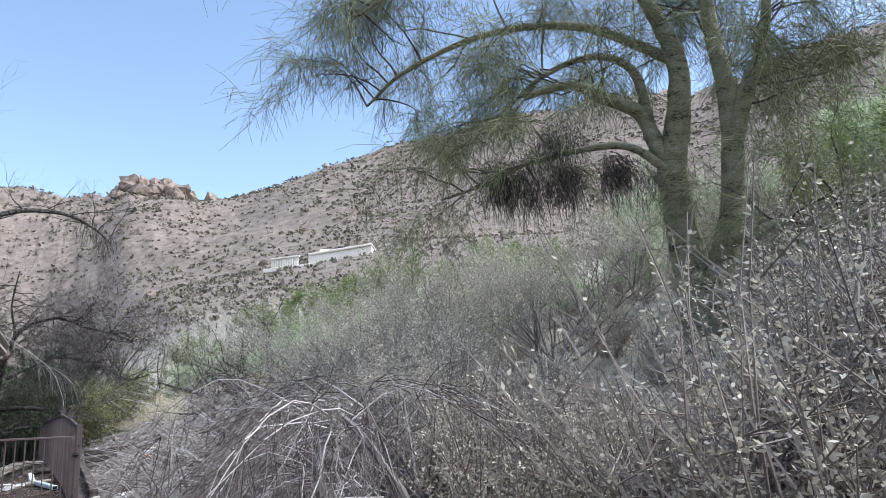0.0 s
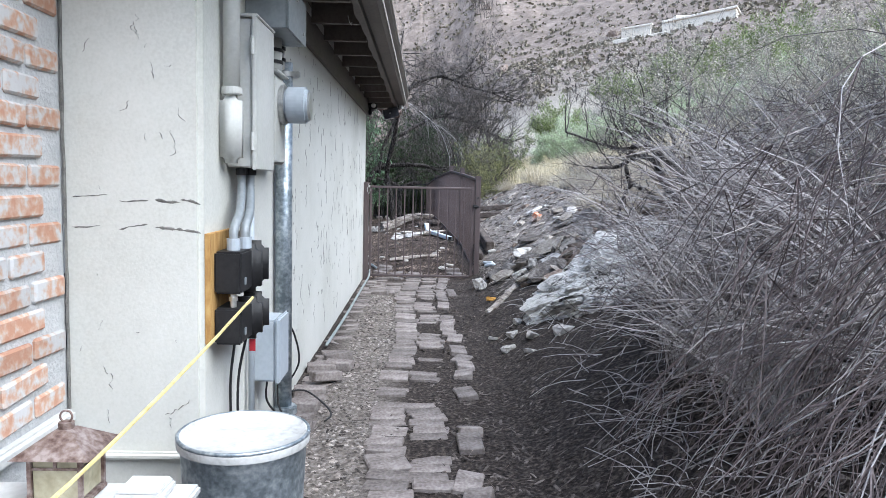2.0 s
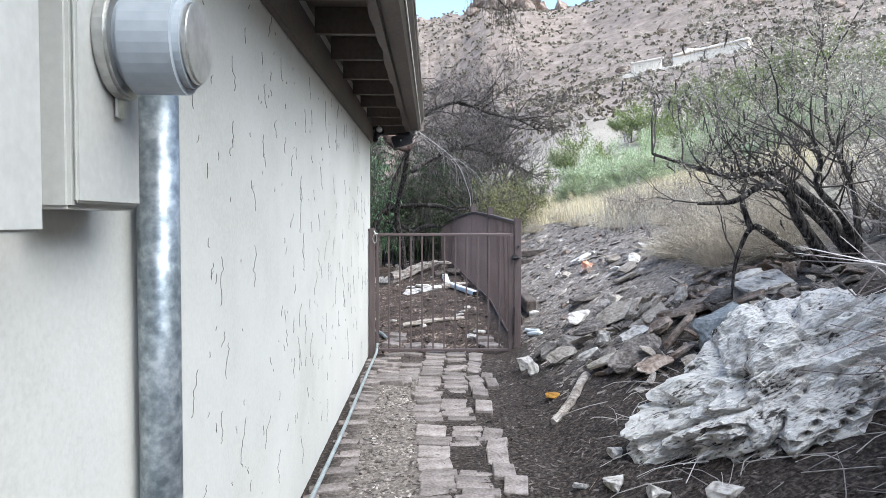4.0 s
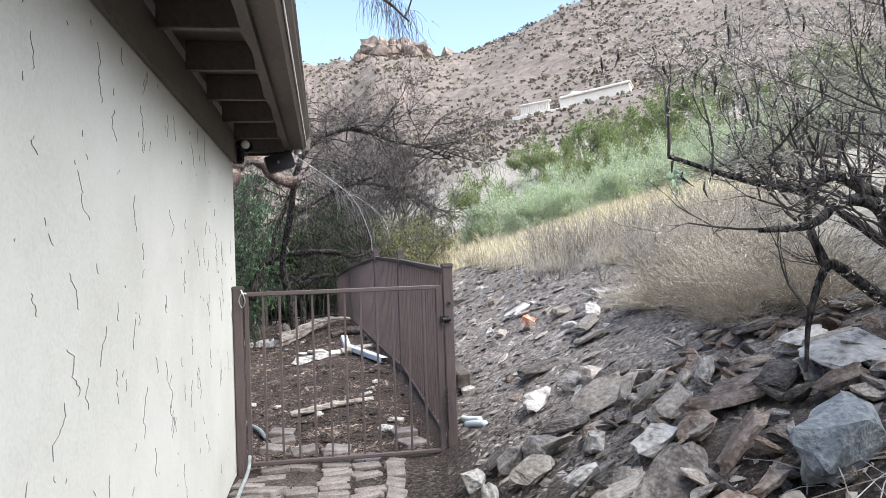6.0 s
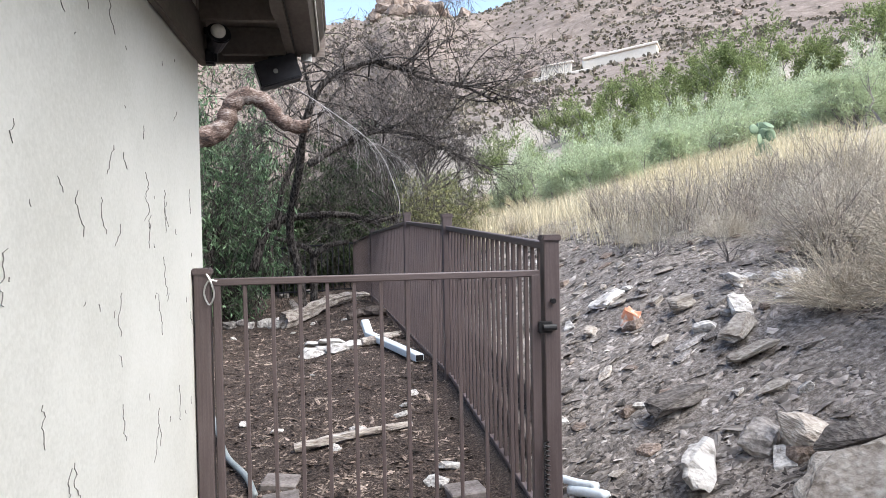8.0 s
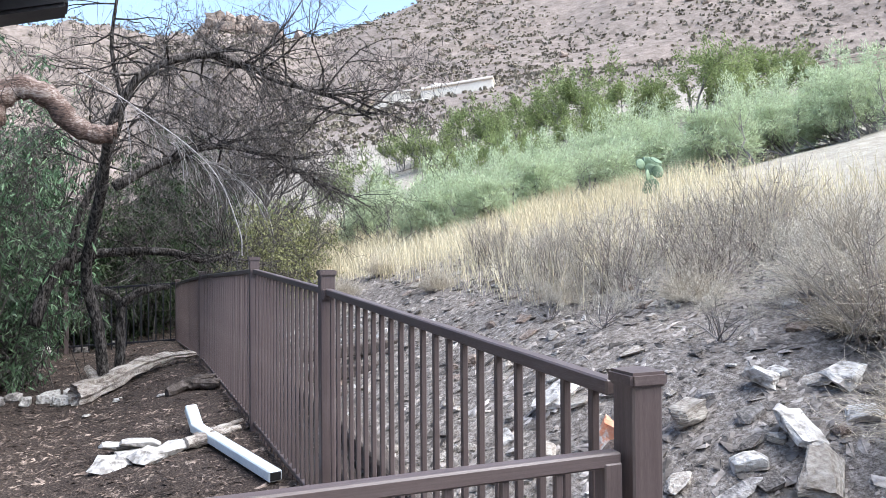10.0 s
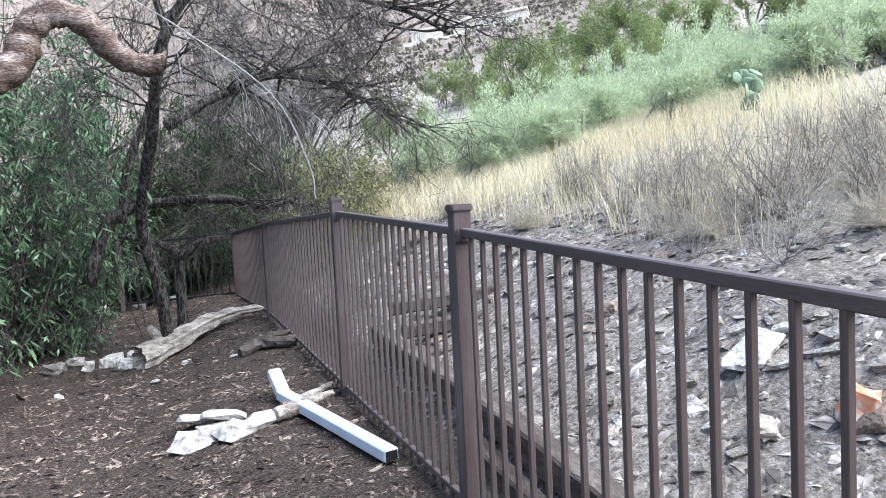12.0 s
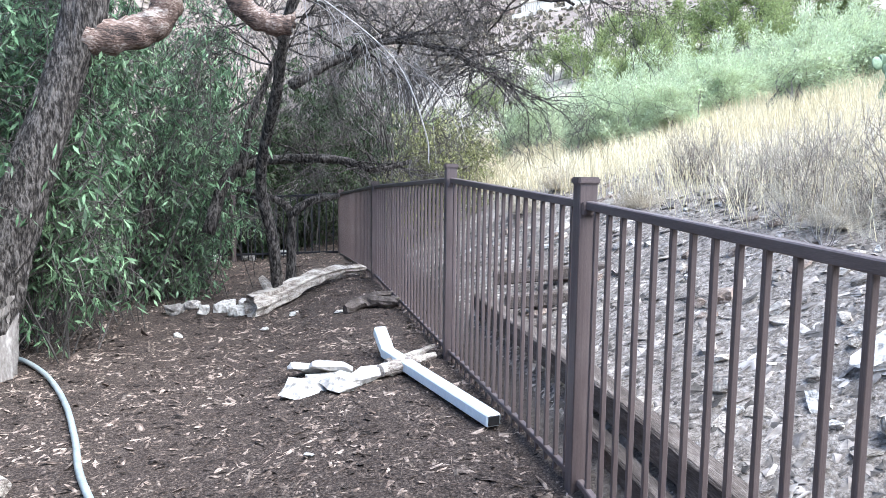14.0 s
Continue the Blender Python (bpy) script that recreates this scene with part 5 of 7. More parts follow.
# ---- small ground cover ----
def chips_mesh(name, spots, mat, flat=0.4, seed=1):
    """Small angular flakes, each a squashed broken wedge."""
    rnd = random.Random(seed)
    v, f = [], []
    for p, s, long in spots:
        k = len(v)
        a = rnd.uniform(0, 6.283)
        ca, sa = math.cos(a), math.sin(a)
        tx, ty = rnd.gauss(0, 0.25), rnd.gauss(0, 0.25)
        base = [(-1, -0.6, 0), (0.8, -0.8, 0), (1, 0.5, 0), (-0.6, 0.9, 0), (-0.5, -0.3, 1), (0.6, 0.2, 0.8)]
        bank = 0.5 if 0.12 < p[0] < 1.9 else 0.33 if p[0] >= 1.9 else 0.0
        for x, y, z in base:
            x, y, z = x * long * rnd.uniform(0.7, 1.2), y * rnd.uniform(0.6, 1.2), z * flat
            v.append((p[0] + s * (x * ca - y * sa), p[1] + s * (x * sa + y * ca), p[2] + s * (z + tx * x + ty * y + bank * (x * ca - y * sa)) - s * 0.05))
        f += [(k, k + 1, k + 5, k + 4), (k + 1, k + 2, k + 5), (k + 2, k + 3, k + 4, k + 5), (k + 3, k, k + 4)]
    return mesh_of(name, v, f, mat)


def build_cover():
    rnd = random.Random(8)
    spots = []
    while len(spots) < 26000:
        y = rnd.uniform(8.6, 21)
        x = 0.35 + rnd.random() ** 1.3 * 3.4
        if rnd.random() > smooth(9.2, 11.5, y + 0.5 * x):
            continue
        spots.append((on_ground(x, y), rnd.choice((0.007, 0.008, 0.01, 0.012, 0.014, 0.018, 0.026, 0.036)) * rnd.uniform(0.6, 1.2), rnd.uniform(1.0, 1.8)))
    tagged(new("shale_chips", chips_mesh("shale_chips", spots, M["chips"], 0.28, 2)), "scattered grey shale chips on the bank", "gravel", kind="stuff")
    spots = [(on_ground(rnd.uniform(-1.02, -0.7), rnd.uniform(4.5, 11)), rnd.uniform(0.006, 0.014), 1.2) for _ in range(2600)]
    tagged(new("path_gravel", chips_mesh("path_gravel", spots, M["chips"], 0.6, 3)), "pale pea gravel beside the pavers", "gravel", kind="stuff")
    spots = []
    for _ in range(42000):
        x = rnd.uniform(-3.9, 0.15)
        y = 12.1 + 12 * rnd.random() ** 1.6
        spots.append((on_ground(x, y), rnd.choice((0.005, 0.007, 0.009, 0.012, 0.018)) * rnd.uniform(0.7, 1.2), rnd.choice((1.2, 1.6, 2.4, 4.0))))
    tagged(new("mulch", chips_mesh("mulch", spots, M["mulch"], 0.35, 4)), "brown bark mulch and fallen twigs over the yard", "mulch", kind="stuff")
    spots = []
    for _ in range(9000):
        x = rnd.uniform(-0.35, 1.1)
        y = rnd.uniform(3.5, 12.0)
        if rnd.random() < 0.15:
            x = rnd.uniform(-1.15, -0.3)
        spots.append((on_ground(x, y), rnd.uniform(0.006, 0.013), rnd.choice((1.5, 2.5, 4))))
    tagged(new("leaf_litter", chips_mesh("leaf_litter", spots, M["litter_dark"], 0.35, 5)), "dark leaf litter and twigs beside the paving", "litter", kind="stuff")
    # fine straw strewn about
    t = Tubes()
    for _ in range(1300):
        x, y = (rnd.uniform(-3.2, 0.1), rnd.uniform(12.3, 18)) if rnd.random() < 0.8 else (rnd.uniform(-0.3, 1.0), rnd.uniform(4, 12))
        p = on_ground(x, y, 0.008)
        a, ln = rnd.uniform(0, 6.28), rnd.uniform(0.04, 0.16)
        q = on_ground(x + ln * math.cos(a), y + ln * math.sin(a), 0.01 + rnd.uniform(0, 0.02))
        t.tube([p, (p + q) / 2 + Vector((rnd.uniform(-1, 1) * 0.01, rnd.uniform(-1, 1) * 0.01, 0.006)), q], [0.0011] * 3, 3)
    tagged(new("straw", t.mesh("straw", M["mulch"])), "pale dry twigs and straw strewn over the soil", "litter", kind="stuff")
    t = Tubes()
    for _ in range(800):
        x, y = rnd.uniform(0.45, 1.7), rnd.uniform(3.4, 5.9) if rnd.random() < 0.7 else rnd.uniform(5.9, 9.3)
        p = on_ground(x, y, 0.01)
        a, ln = rnd.uniform(0, 6.28), rnd.uniform(0.1, 0.45)
        q = on_ground(x + ln * math.cos(a), y + ln * math.sin(a), rnd.uniform(0.01, 0.12))
        t.tube(bend(p, q, (rnd.uniform(-0.05, 0.05), rnd.uniform(-0.05, 0.05), 0.02), 3), [0.003, 0.0025, 0.002, 0.0015], 3)
    tagged(new("fallen_twigs", t.mesh("fallen_twigs", M["twig_white"])), "grey fallen twigs tangled on the dark soil", "twigs", kind="stuff")


# ---- things in the yard ----
def build_yard():
    rnd = random.Random(21)
    # white square downspout with an elbow
    a, b = Vector((-0.36, 16.62, 0.385)), Vector((0.035, 15.24, 0.30))
    a.z, b.z = height(a.x, a.y) + 0.06, height(b.x, b.y) + 0.05
    d = thing("downspout", "white square metal downspout lying in the mulch", "downspout")
    bm = rail(a, b, 0.085, 0.068, 0.008)
    part("tube", bm_mesh("tube", bm, M["pipe_white"]), d)
    n = (b - a).normalized()
    # solid tube: a black plate stands for the shade inside its end
    part("opening", bm_mesh("opening", rail(b - n * 0.002, b + n * 0.004, 0.068, 0.052, 0.002), M["black_plastic"]), d, "black plate for the tube's shaded inside")
    part("elbow", bm_mesh("elbow", rail(a + Vector((0.01, 0.0, 0.0)), a + Vector((-0.03, 0.17, 0.12)), 0.088, 0.07, 0.01), M["pipe_white"]), d)
    # old log with stubs and furrows
    lg = thing("dead_log", "weathered grey furrowed log lying by the fence", "log")
    p0, p1 = Vector((-1.42, 19.0, 0)), Vector((-0.16, 19.9, 0))
    pts = []
    for i in range(15):
        t = i / 14
        p = p0.lerp(p1, t) + Vector((0.05 * math.sin(t * 5), 0.03 * math.sin(t * 7), 0))
        p.z = height(p.x, p.y) + 0.10 - 0.03 * t + 0.04 * math.sin(t * 3)
        pts.append(p)
    v, f, sides = [], [], 18
    for i, p in enumerate(pts):
        r0 = 0.115 * (1 - 0.72 * (i / 14)) + 0.012 * math.sin(i * 2.1)
        for k in range(sides):
            an = 2 * math.pi * k / sides
            r = r0 * (1 + 0.16 * math.sin(k * 2.4 + i * 0.15) + 0.07 * math.sin(k * 5.1 + i * 0.4))
            v.append(p + Vector((-0.58 * math.cos(an), 0.81 * math.cos(an), math.sin(an))) * r)
    for i in range(14):
        for k in range(sides):
            q = (k + 1) % sides
            f.append((i * sides + k, i * sides + q, (i + 1) * sides + q, (i + 1) * sides + k))
    f += [tuple(range(14 * sides, 15 * sides))]
    c = len(v)
    v.append(pts[0] + (pts[1] - pts[0]) * 0.6)
    for k in range(sides):
        f.append((c, (k + 1) % sides, k))
    part("trunk", mesh_of("trunk", v, f, M["wood_dead"]), lg)
    tb = Tubes()
    tb.tube([(-1.2, 19.2, 0.2), (-1.23, 19.25, 0.36), (-1.33, 19.3, 0.50)], [0.085, 0.07, 0.03], 9, 0.2)
    part("stub", tb.mesh("stub", M["wood_dead"]), lg)
    stones = [rock_mesh("border_stone", 300 + i, (0.26, 0.2, 0.16), M[m], 20, 0.16, 2) for i, m in enumerate(("rock_white", "rock_grey", "rock_white"))]
    for x, y in ((-1.55, 19.2), (-1.7, 19.45), (-1.9, 19.35), (-2.05, 19.6), (-1.5, 19.5), (-1.35, 19.6), (-2.2, 19.4)):
        lay("border_stone", rnd.choice(stones), x, y, 0.04, "pale rounded stone beside the log", "rock", (0, rnd.uniform(-15, 15), rnd.uniform(0, 360)), "stones by the log", rnd.uniform(0.7, 1.0))
    for x, y in ((-2.6, 23.4), (-2.2, 23.0), (-3.0, 23.2), (-1.7, 23.0), (-3.4, 22.8), (-3.2, 22.2), (-2.9, 22.4), (-1.2, 23.1)):
        lay("border_stone", rnd.choice(stones), x, y, 0.03, "grey stone along the back of the yard", "rock", (0, 0, rnd.uniform(0, 360)), "stones at the back", rnd.uniform(0.7, 1.2))
    flat = [rock_mesh("flat_stone", 320 + i, (0.24, 0.17, 0.07), M["rock_white"], 18, 0.12, 1) for i in range(3)]
    for x, y, a, dz in ((-0.90, 16.55, 20, 0.05), (-0.82, 16.30, 60, 0.03), (-0.70, 16.15, 110, 0.03), (-0.55, 16.22, 40, 0.03), (-0.92, 16.2, 150, 0.02), (-0.75, 16.42, 10, 0.07)):
        lay("flat_stone", rnd.choice(flat), x, y, dz, "flat whitish stone in a small heap", "rock", (rnd.uniform(-8, 8), rnd.uniform(-8, 8), a), "white stone heap", rnd.uniform(1.1, 1.45))
    for x, y, m, s in ((-1.0, 18.6, 0, 0.6), (-1.25, 18.3, 1, 0.5), (-0.6, 18.2, 0, 0.45), (-2.0, 18.4, 1, 0.6), (-0.12, 14.25, 0, 0.6), (-0.2, 14.0, 2, 0.55), (-0.25, 13.8, 0, 0.6),
                       (-0.55, 13.65, 2, 0.7), (-1.1, 13.9, 1, 0.6), (-1.35, 14.2, 2, 0.5), (-0.05, 12.95, 0, 0.8), (-0.15, 12.75, 2, 0.8), (-0.7, 13.4, 1, 0.5), (-1.9, 15.1, 2, 0.4), (-0.9, 15.2, 2, 0.3)):
        lay("yard_stone", flat[m], x, y, 0.015, "pale stone lying in the mulch", "rock", (rnd.uniform(-10, 10), rnd.uniform(-10, 10), rnd.uniform(0, 360)), "yard stones", s * 0.8)
    # driftwood pieces
    for pts, r, mat, label in (
            (((-0.45, 16.2, 0.05), (-0.25, 16.32, 0.06), (-0.05, 16.45, 0.07)), (0.045, 0.04, 0.02), "wood_dead", "short forked grey branch beside the pipe"),
            (((-0.38, 16.42, 0.04), (-0.2, 16.5, 0.06), (0.0, 16.75, 0.05)), (0.03, 0.03, 0.012), "wood_dead", "thin grey branch beside the pipe"),
            (((-0.55, 18.1, 0.04), (-0.35, 18.2, 0.06), (-0.12, 18.15, 0.06), (0.0, 18.3, 0.05)), (0.04, 0.055, 0.05, 0.02), "timber_dark", "dark gnarled root lying by the fence"),
            (((-0.5, 18.3, 0.04), (-0.25, 18.32, 0.08), (-0.05, 18.5, 0.05)), (0.03, 0.04, 0.015), "timber_dark", "dark gnarled root lying by the fence"),
            (((-0.95, 13.45, 0.03), (-0.6, 13.5, 0.035), (-0.2, 13.6, 0.03)), (0.03, 0.028, 0.02), "wood_dead", "pale stick lying across the mulch"),
            (((-2.75, 15.3, 0.05), (-2.5, 15.35, 0.06), (-2.25, 15.2, 0.05)), (0.07, 0.06, 0.04), "wood_dead", "pale split wood in the mulch"),
            (((0.55, 9.95, 0.02), (0.35, 9.5, 0.03), (0.2, 9.3, 0.02)), (0.03, 0.03, 0.025), "wood_dead", "split grey board on the dark soil"),
            (((0.42, 12.20, 0.02), (0.47, 12.09, 0.02), (0.52, 11.98, 0.01)), (0.026, 0.026, 0.024), "pipe_white", "short white pipe outside the gate post"),
            (((0.40, 12.26, 0.06), (0.45, 12.16, 0.05), (0.50, 12.06, 0.04)), (0.02, 0.02, 0.02), "pipe_white", "short white pipe outside the gate post")):
        t = Tubes()
        q = [on_ground(x, y, z) for x, y, z in pts]
        q = spline(q, 5)
        rad = [float(np.interp(i / (len(q) - 1), np.linspace(0, 1, len(r)), r)) for i in range(len(q))]
        t.tube(q, rad, 9, 0.0 if mat == "pipe_white" else 0.22)
        name = "white_pipe" if mat == "pipe_white" else "branch"
        tagged(new(name, t.mesh(name, M[mat], mat == "pipe_white")), label, "pipe" if mat == "pipe_white" else "branch")
    # garden hose
    t = Tubes()
    line = [(-3.22, 17.85), (-2.98, 17.61), (-2.68, 17.16), (-2.38, 16.52), (-2.13, 15.84), (-1.97, 15.35), (-1.66, 14.62), (-1.48, 13.94), (-1.36, 13.5), (-1.20, 13.1), (-1.12, 12.8)]
    sp = spline([on_ground(x, y, 0.03) for x, y in line], 8)
    t.tube(sp, [0.018] * len(sp), 10)
    tagged(new("garden_hose", t.mesh("garden_hose", M["hose"], True)), "grey garden hose snaking over the mulch", "hose")
    # old timbers outside the fence
    for a, b, w, h in (((0.44, 17.2, 0.10), (0.46, 15.2, 0.12), 0.12, 0.13), ((0.47, 15.18, 0.12), (0.54, 12.9, 0.10), 0.12, 0.14), ((0.36, 15.0, 0.05), (0.38, 12.7, 0.06), 0.09, 0.10)):
        p, q = on_ground(*a[:2], a[2]), on_ground(*b[:2], b[2])
        tagged(new("timber", bm_mesh("timber", rail(p, q, w, h, 0.012), M["timber_dark"])), "dark weathered retaining timber outside the fence", "timber", "retaining timbers")
    for k, (y, z) in enumerate(((16.4, 0.05), (16.75, 0.16), (17.1, 0.26))):
        p, q = on_ground(0.52, y, z), on_ground(1.5, y - 0.25, 0.02)
        q.z = p.z + 0.10
        tagged(new("timber", bm_mesh("timber", rail(p, q, 0.13, 0.10, 0.012), M["timber_dark"])), "dark weathered timber step on the slope", "timber", "timber steps")


build_yard()


# ---- shrubs and trees ----
def plant(name, label, category, parts, x, y, dz=0.0, turn=0.0, scale=1.0, group=""):
    """A plant at the ground from (part name, mesh) pairs."""
    ob = thing(name, label, category, group)
    for pn, me in parts:
        part(pn, me, ob)
    ob.matrix_world = Matrix.LocRotScale(on_ground(x, y, dz), Euler((0, 0, radians(turn))), Vector((scale,) * 3))
    return ob


def again(ob, x, y, turn, scale, dz=0.0, lean=0.0):
    m = Matrix.Translation(on_ground(x, y, dz)) @ Matrix.Rotation(radians(turn), 4, "Z") @ Matrix.Rotation(radians(lean), 4, "X")
    o = copy_thing(ob, m)
    o.scale = (scale,) * 3
    return o


def sage_parts(seed, stems=85, tall=1.0, leafy=24, dead=0.4):
    random.seed(seed)
    tw, lv = Tubes(), Tubes()
    for _ in range(stems):
        d = rand_dir(0.35, 1.0)
        p = Vector((random.gauss(0, 0.16), random.gauss(0, 0.16), -0.02))
        ln = tall * random.uniform(0.55, 1.1)
        pts, q, e = [p], p, d
        for i in range(4):
            e = (e + Vector((random.gauss(0, 0.16), random.gauss(0, 0.16), 0.16))).normalized()
            q = q + e * ln / 4
            pts.append(q)
        tw.tube(pts, [0.007, 0.006, 0.004, 0.003, 0.0018], 3)
        bare = random.random() < dead
        for k in range(3):
            i = random.randint(1, 3)
            s = pts[i] + (rand_dir(-0.1, 0.8) * ln * random.uniform(0.12, 0.3))
            tw.tube([pts[i], (pts[i] + s) / 2 + rand_dir() * 0.01, s], [0.003, 0.0022, 0.0012], 3)
            for _ in range(4 if bare else 8):
                c = pts[i].lerp(s, random.random())
                lv.leaf(c, rand_dir(-0.2, 1), random.uniform(0.012, 0.028), random.uniform(0.0032, 0.0068))
        for _ in range(leafy if bare else int(leafy * 1.6)):
            i = random.uniform(1.4, 4)
            a = int(min(i, 3))
            c = pts[a].lerp(pts[a + 1], i - a)
            lv.leaf(c, rand_dir(-0.3, 1), random.uniform(0.012, 0.030), random.uniform(0.0032, 0.007))
    return tw, lv


def build_sage():
    kinds = []
    for k, (tall, leafy, dead) in enumerate(((1.0, 30, 0.25), (1.15, 22, 0.5), (0.9, 34, 0.15))):
        tw, lv = sage_parts(50 + k, 64, tall, leafy, dead)
        kinds.append((("stemwork", tw.mesh("sage_stems", M["twig_sage"])), ("foliage", lv.mesh("sage_leaves", M["leaf_sage"]))))
    rnd = random.Random(77)
    first = {}
    spots = []
    # thicket on the bank at the start of the walk
    for _ in range(900):
        if len(spots) >= 120:
            break
        x, y = rnd.uniform(1.9, 8.5), rnd.uniform(1.5, 10.5)
        if x < 1.6 + 0.1 * y or (y > 8.2 and x < 2.9) or math.hypot(x - 4.9, y - 4.9) < 0.5:
            continue
        if any(math.hypot(x - a, y - b) < 0.40 for a, b in spots):
            continue
        spots.append((x, y))
    spots += [(2.7, 2.6), (2.6, 2.1), (3.0, 1.9), (3.1, 2.5), (1.95, 2.6), (2.3, 1.7), (1.8, 5.6), (2.05, 6.4), (2.15, 4.7), (1.75, 3.3), (2.6, 3.3)]
    # sparse growth up the bank and behind the fence
    spots += [(rnd.uniform(2.4, 5.5), rnd.uniform(12.5, 19)) for _ in range(26)]
    for x, y in spots:
        k = rnd.randrange(3)
        far = y > 11
        # the thicket thins and lowers up the bank, below the tree
        low = 1.0
        bear = math.degrees(math.atan2(x, y - 0.6))
        if not far and bear < 48:
            slope = 0.06 + 0.05 * smooth(36, 22, bear) if bear > 22 else 0.11
            low = max(0.42, min(1.0, (1.56 + slope * math.hypot(x, y - 0.6) - height(x, y)) / 1.15))
        if k not in first:
            first[k] = plant("sagebrush", "grey-green twiggy sagebrush bush on the bank", "bush", kinds[k], x, y, 0, rnd.uniform(0, 360), 1.0, "sagebrush thicket")
            first[k].scale = (rnd.uniform(0.85, 1.2) * low,) * 3
        else:
            again(first[k], x, y, rnd.uniform(0, 360), rnd.uniform(0.85, 1.2) * (0.55 if far else low))


build_sage()


def dead_pile():
    """Bleached drooping branches that spring from one leaning stem."""
    random.seed(31)
    ob = thing("dead_shrub", "dead shrub with bleached arching branches drooping to the soil", "dead shrub")
    root = on_ground(1.62, 3.9, 0.0)
    crown = Vector((1.02, 3.74, 1.22))
    st = Tubes()
    st.tube(spline([root, (1.45, 3.95, 0.83), (1.2, 3.88, 0.95), crown, (1.03, 3.74, 1.37)], 5), [0.04] * 8 + [0.03] * 7 + [0.022] * 6, 7, 0.15)
    st.tube(spline([root, (1.5, 3.8, 1.0), (1.25, 3.72, 1.36), (1.12, 3.76, 1.5)], 5), [0.03] * 8 + [0.018] * 8, 6, 0.15)
    st.tube(spline([root, (1.3, 4.05, 0.8), (1.0, 4.1, 0.82)], 5), [0.03] * 6 + [0.02] * 5, 6, 0.15)
    part("stem", st.mesh("stem", M["twig_grey"]), ob)
    fine = Tubes()
    heads = [Vector((1.03, 3.74, 1.37)), Vector((1.12, 3.76, 1.5)), Vector((1.0, 4.1, 0.82)), Vector((1.2, 3.88, 0.98)), Vector((1.35, 3.95, 1.15))]
    for k in range(78):
        h = heads[random.choice((0, 0, 0, 1, 1, 2, 3, 4))] + Vector((random.gauss(0, 0.09), random.gauss(0, 0.16), random.gauss(0, 0.07)))
        a = radians(random.gauss(176, 60))
        reach = random.uniform(0.55, 1.35)
        end = Vector((h.x + reach * math.cos(a), h.y + reach * math.sin(a) * 0.9 + 0.1, 0))
        if end.x < 0.16:
            end.x = 0.16 + random.random() * 0.4
        low_z = height(end.x, end.y)
        end.z = low_z + max(0, h.z - low_z) * random.choice((0.0, 0.25, 0.45, 0.55, 0.6, 0.65, 0.7, 0.75, 0.8, 0.85))
        lift = random.uniform(0.14, 0.36) * (0.45 + reach * 0.45)
        pts = bend(h, end, (random.gauss(0, 0.08), random.gauss(0, 0.10), lift), 7, 0.014)
        r = random.uniform(0.0020, 0.0046)
        arc = Tubes()
        arc.tube(pts, [r * (1 - 0.75 * i / 7) for i in range(8)], 4)
        part("branch", arc.mesh("branch", M["twig_white" if k % 5 < 4 else "twig_grey"]), ob)
        for _ in range(15):
            i = random.randint(2, 6)
            s = pts[i]
            d = (pts[i + 1] - pts[i]).normalized() + rand_dir(-0.6, 0.4) * 0.7
            ln = random.uniform(0.12, 0.5)
            e = s + d.normalized() * ln
            e.x = max(e.x, 0.14 + random.random() * 0.1)
            e.z = max(e.z - ln * 0.3, height(e.x, e.y))
            fine.tube(bend(s, e, (0, 0, ln * 0.12), 3, 0.008), [0.0018, 0.0015, 0.0012, 0.0008], 3)
    part("twigwork", fine.mesh("fine_twigs", M["twig_brown"]), ob)
    # long wands leaning over the bank further on
    for k, (x, y, n) in enumerate(((1.5, 5.1, 200), (1.45, 6.0, 230), (1.75, 6.9, 170), (1.3, 4.5, 150), (2.1, 6.0, 150), (0.95, 5.0, 105), (0.95, 5.8, 110))):
        w, fi = Tubes(), Tubes()
        b = on_ground(x, y, 0)
        o = thing("dead_shrub", "grey dead shrub with long leaning wands", "dead shrub")
        for _ in range(n):
            a = radians(random.uniform(0, 360))
            reach = random.uniform(0.3, 1.05)
            e = b + Vector((reach * math.cos(a) - 0.25, reach * math.sin(a), random.uniform(0.15, 1.05)))
            shy = 0.12 if e.y < 6.2 else 0.12 + 0.9 * (e.y - 6.2)
            if e.x < shy:
                e.x = shy + random.random() * 0.3
            pts = bend(b + Vector((random.gauss(0, 0.08), random.gauss(0, 0.08), 0)), e, (0, 0, random.uniform(0.05, 0.25)), 6, 0.02)
            r = random.uniform(0.0018, 0.004)
            w.tube(pts, [r * (1 - 0.7 * i / 6) for i in range(7)], 3)
            for _ in range(7):
                i = random.randint(2, 5)
                s = pts[i] + (rand_dir(-0.3, 0.9)) * random.uniform(0.08, 0.35)
                s.x = max(s.x, 0.1 + max(0.0, s.y - 6.2) * 0.8)
                fi.tube([pts[i], (pts[i] + s) / 2 + rand_dir() * 0.015, s], [0.0022, 0.0016, 0.001], 3)
        part("wand_mass", w.mesh("wands", M["twig_white"]), o)
        part("twigwork", fi.mesh("fine_twigs", M["twig_grey" if k % 2 else "twig_brown"]), o)


dead_pile()


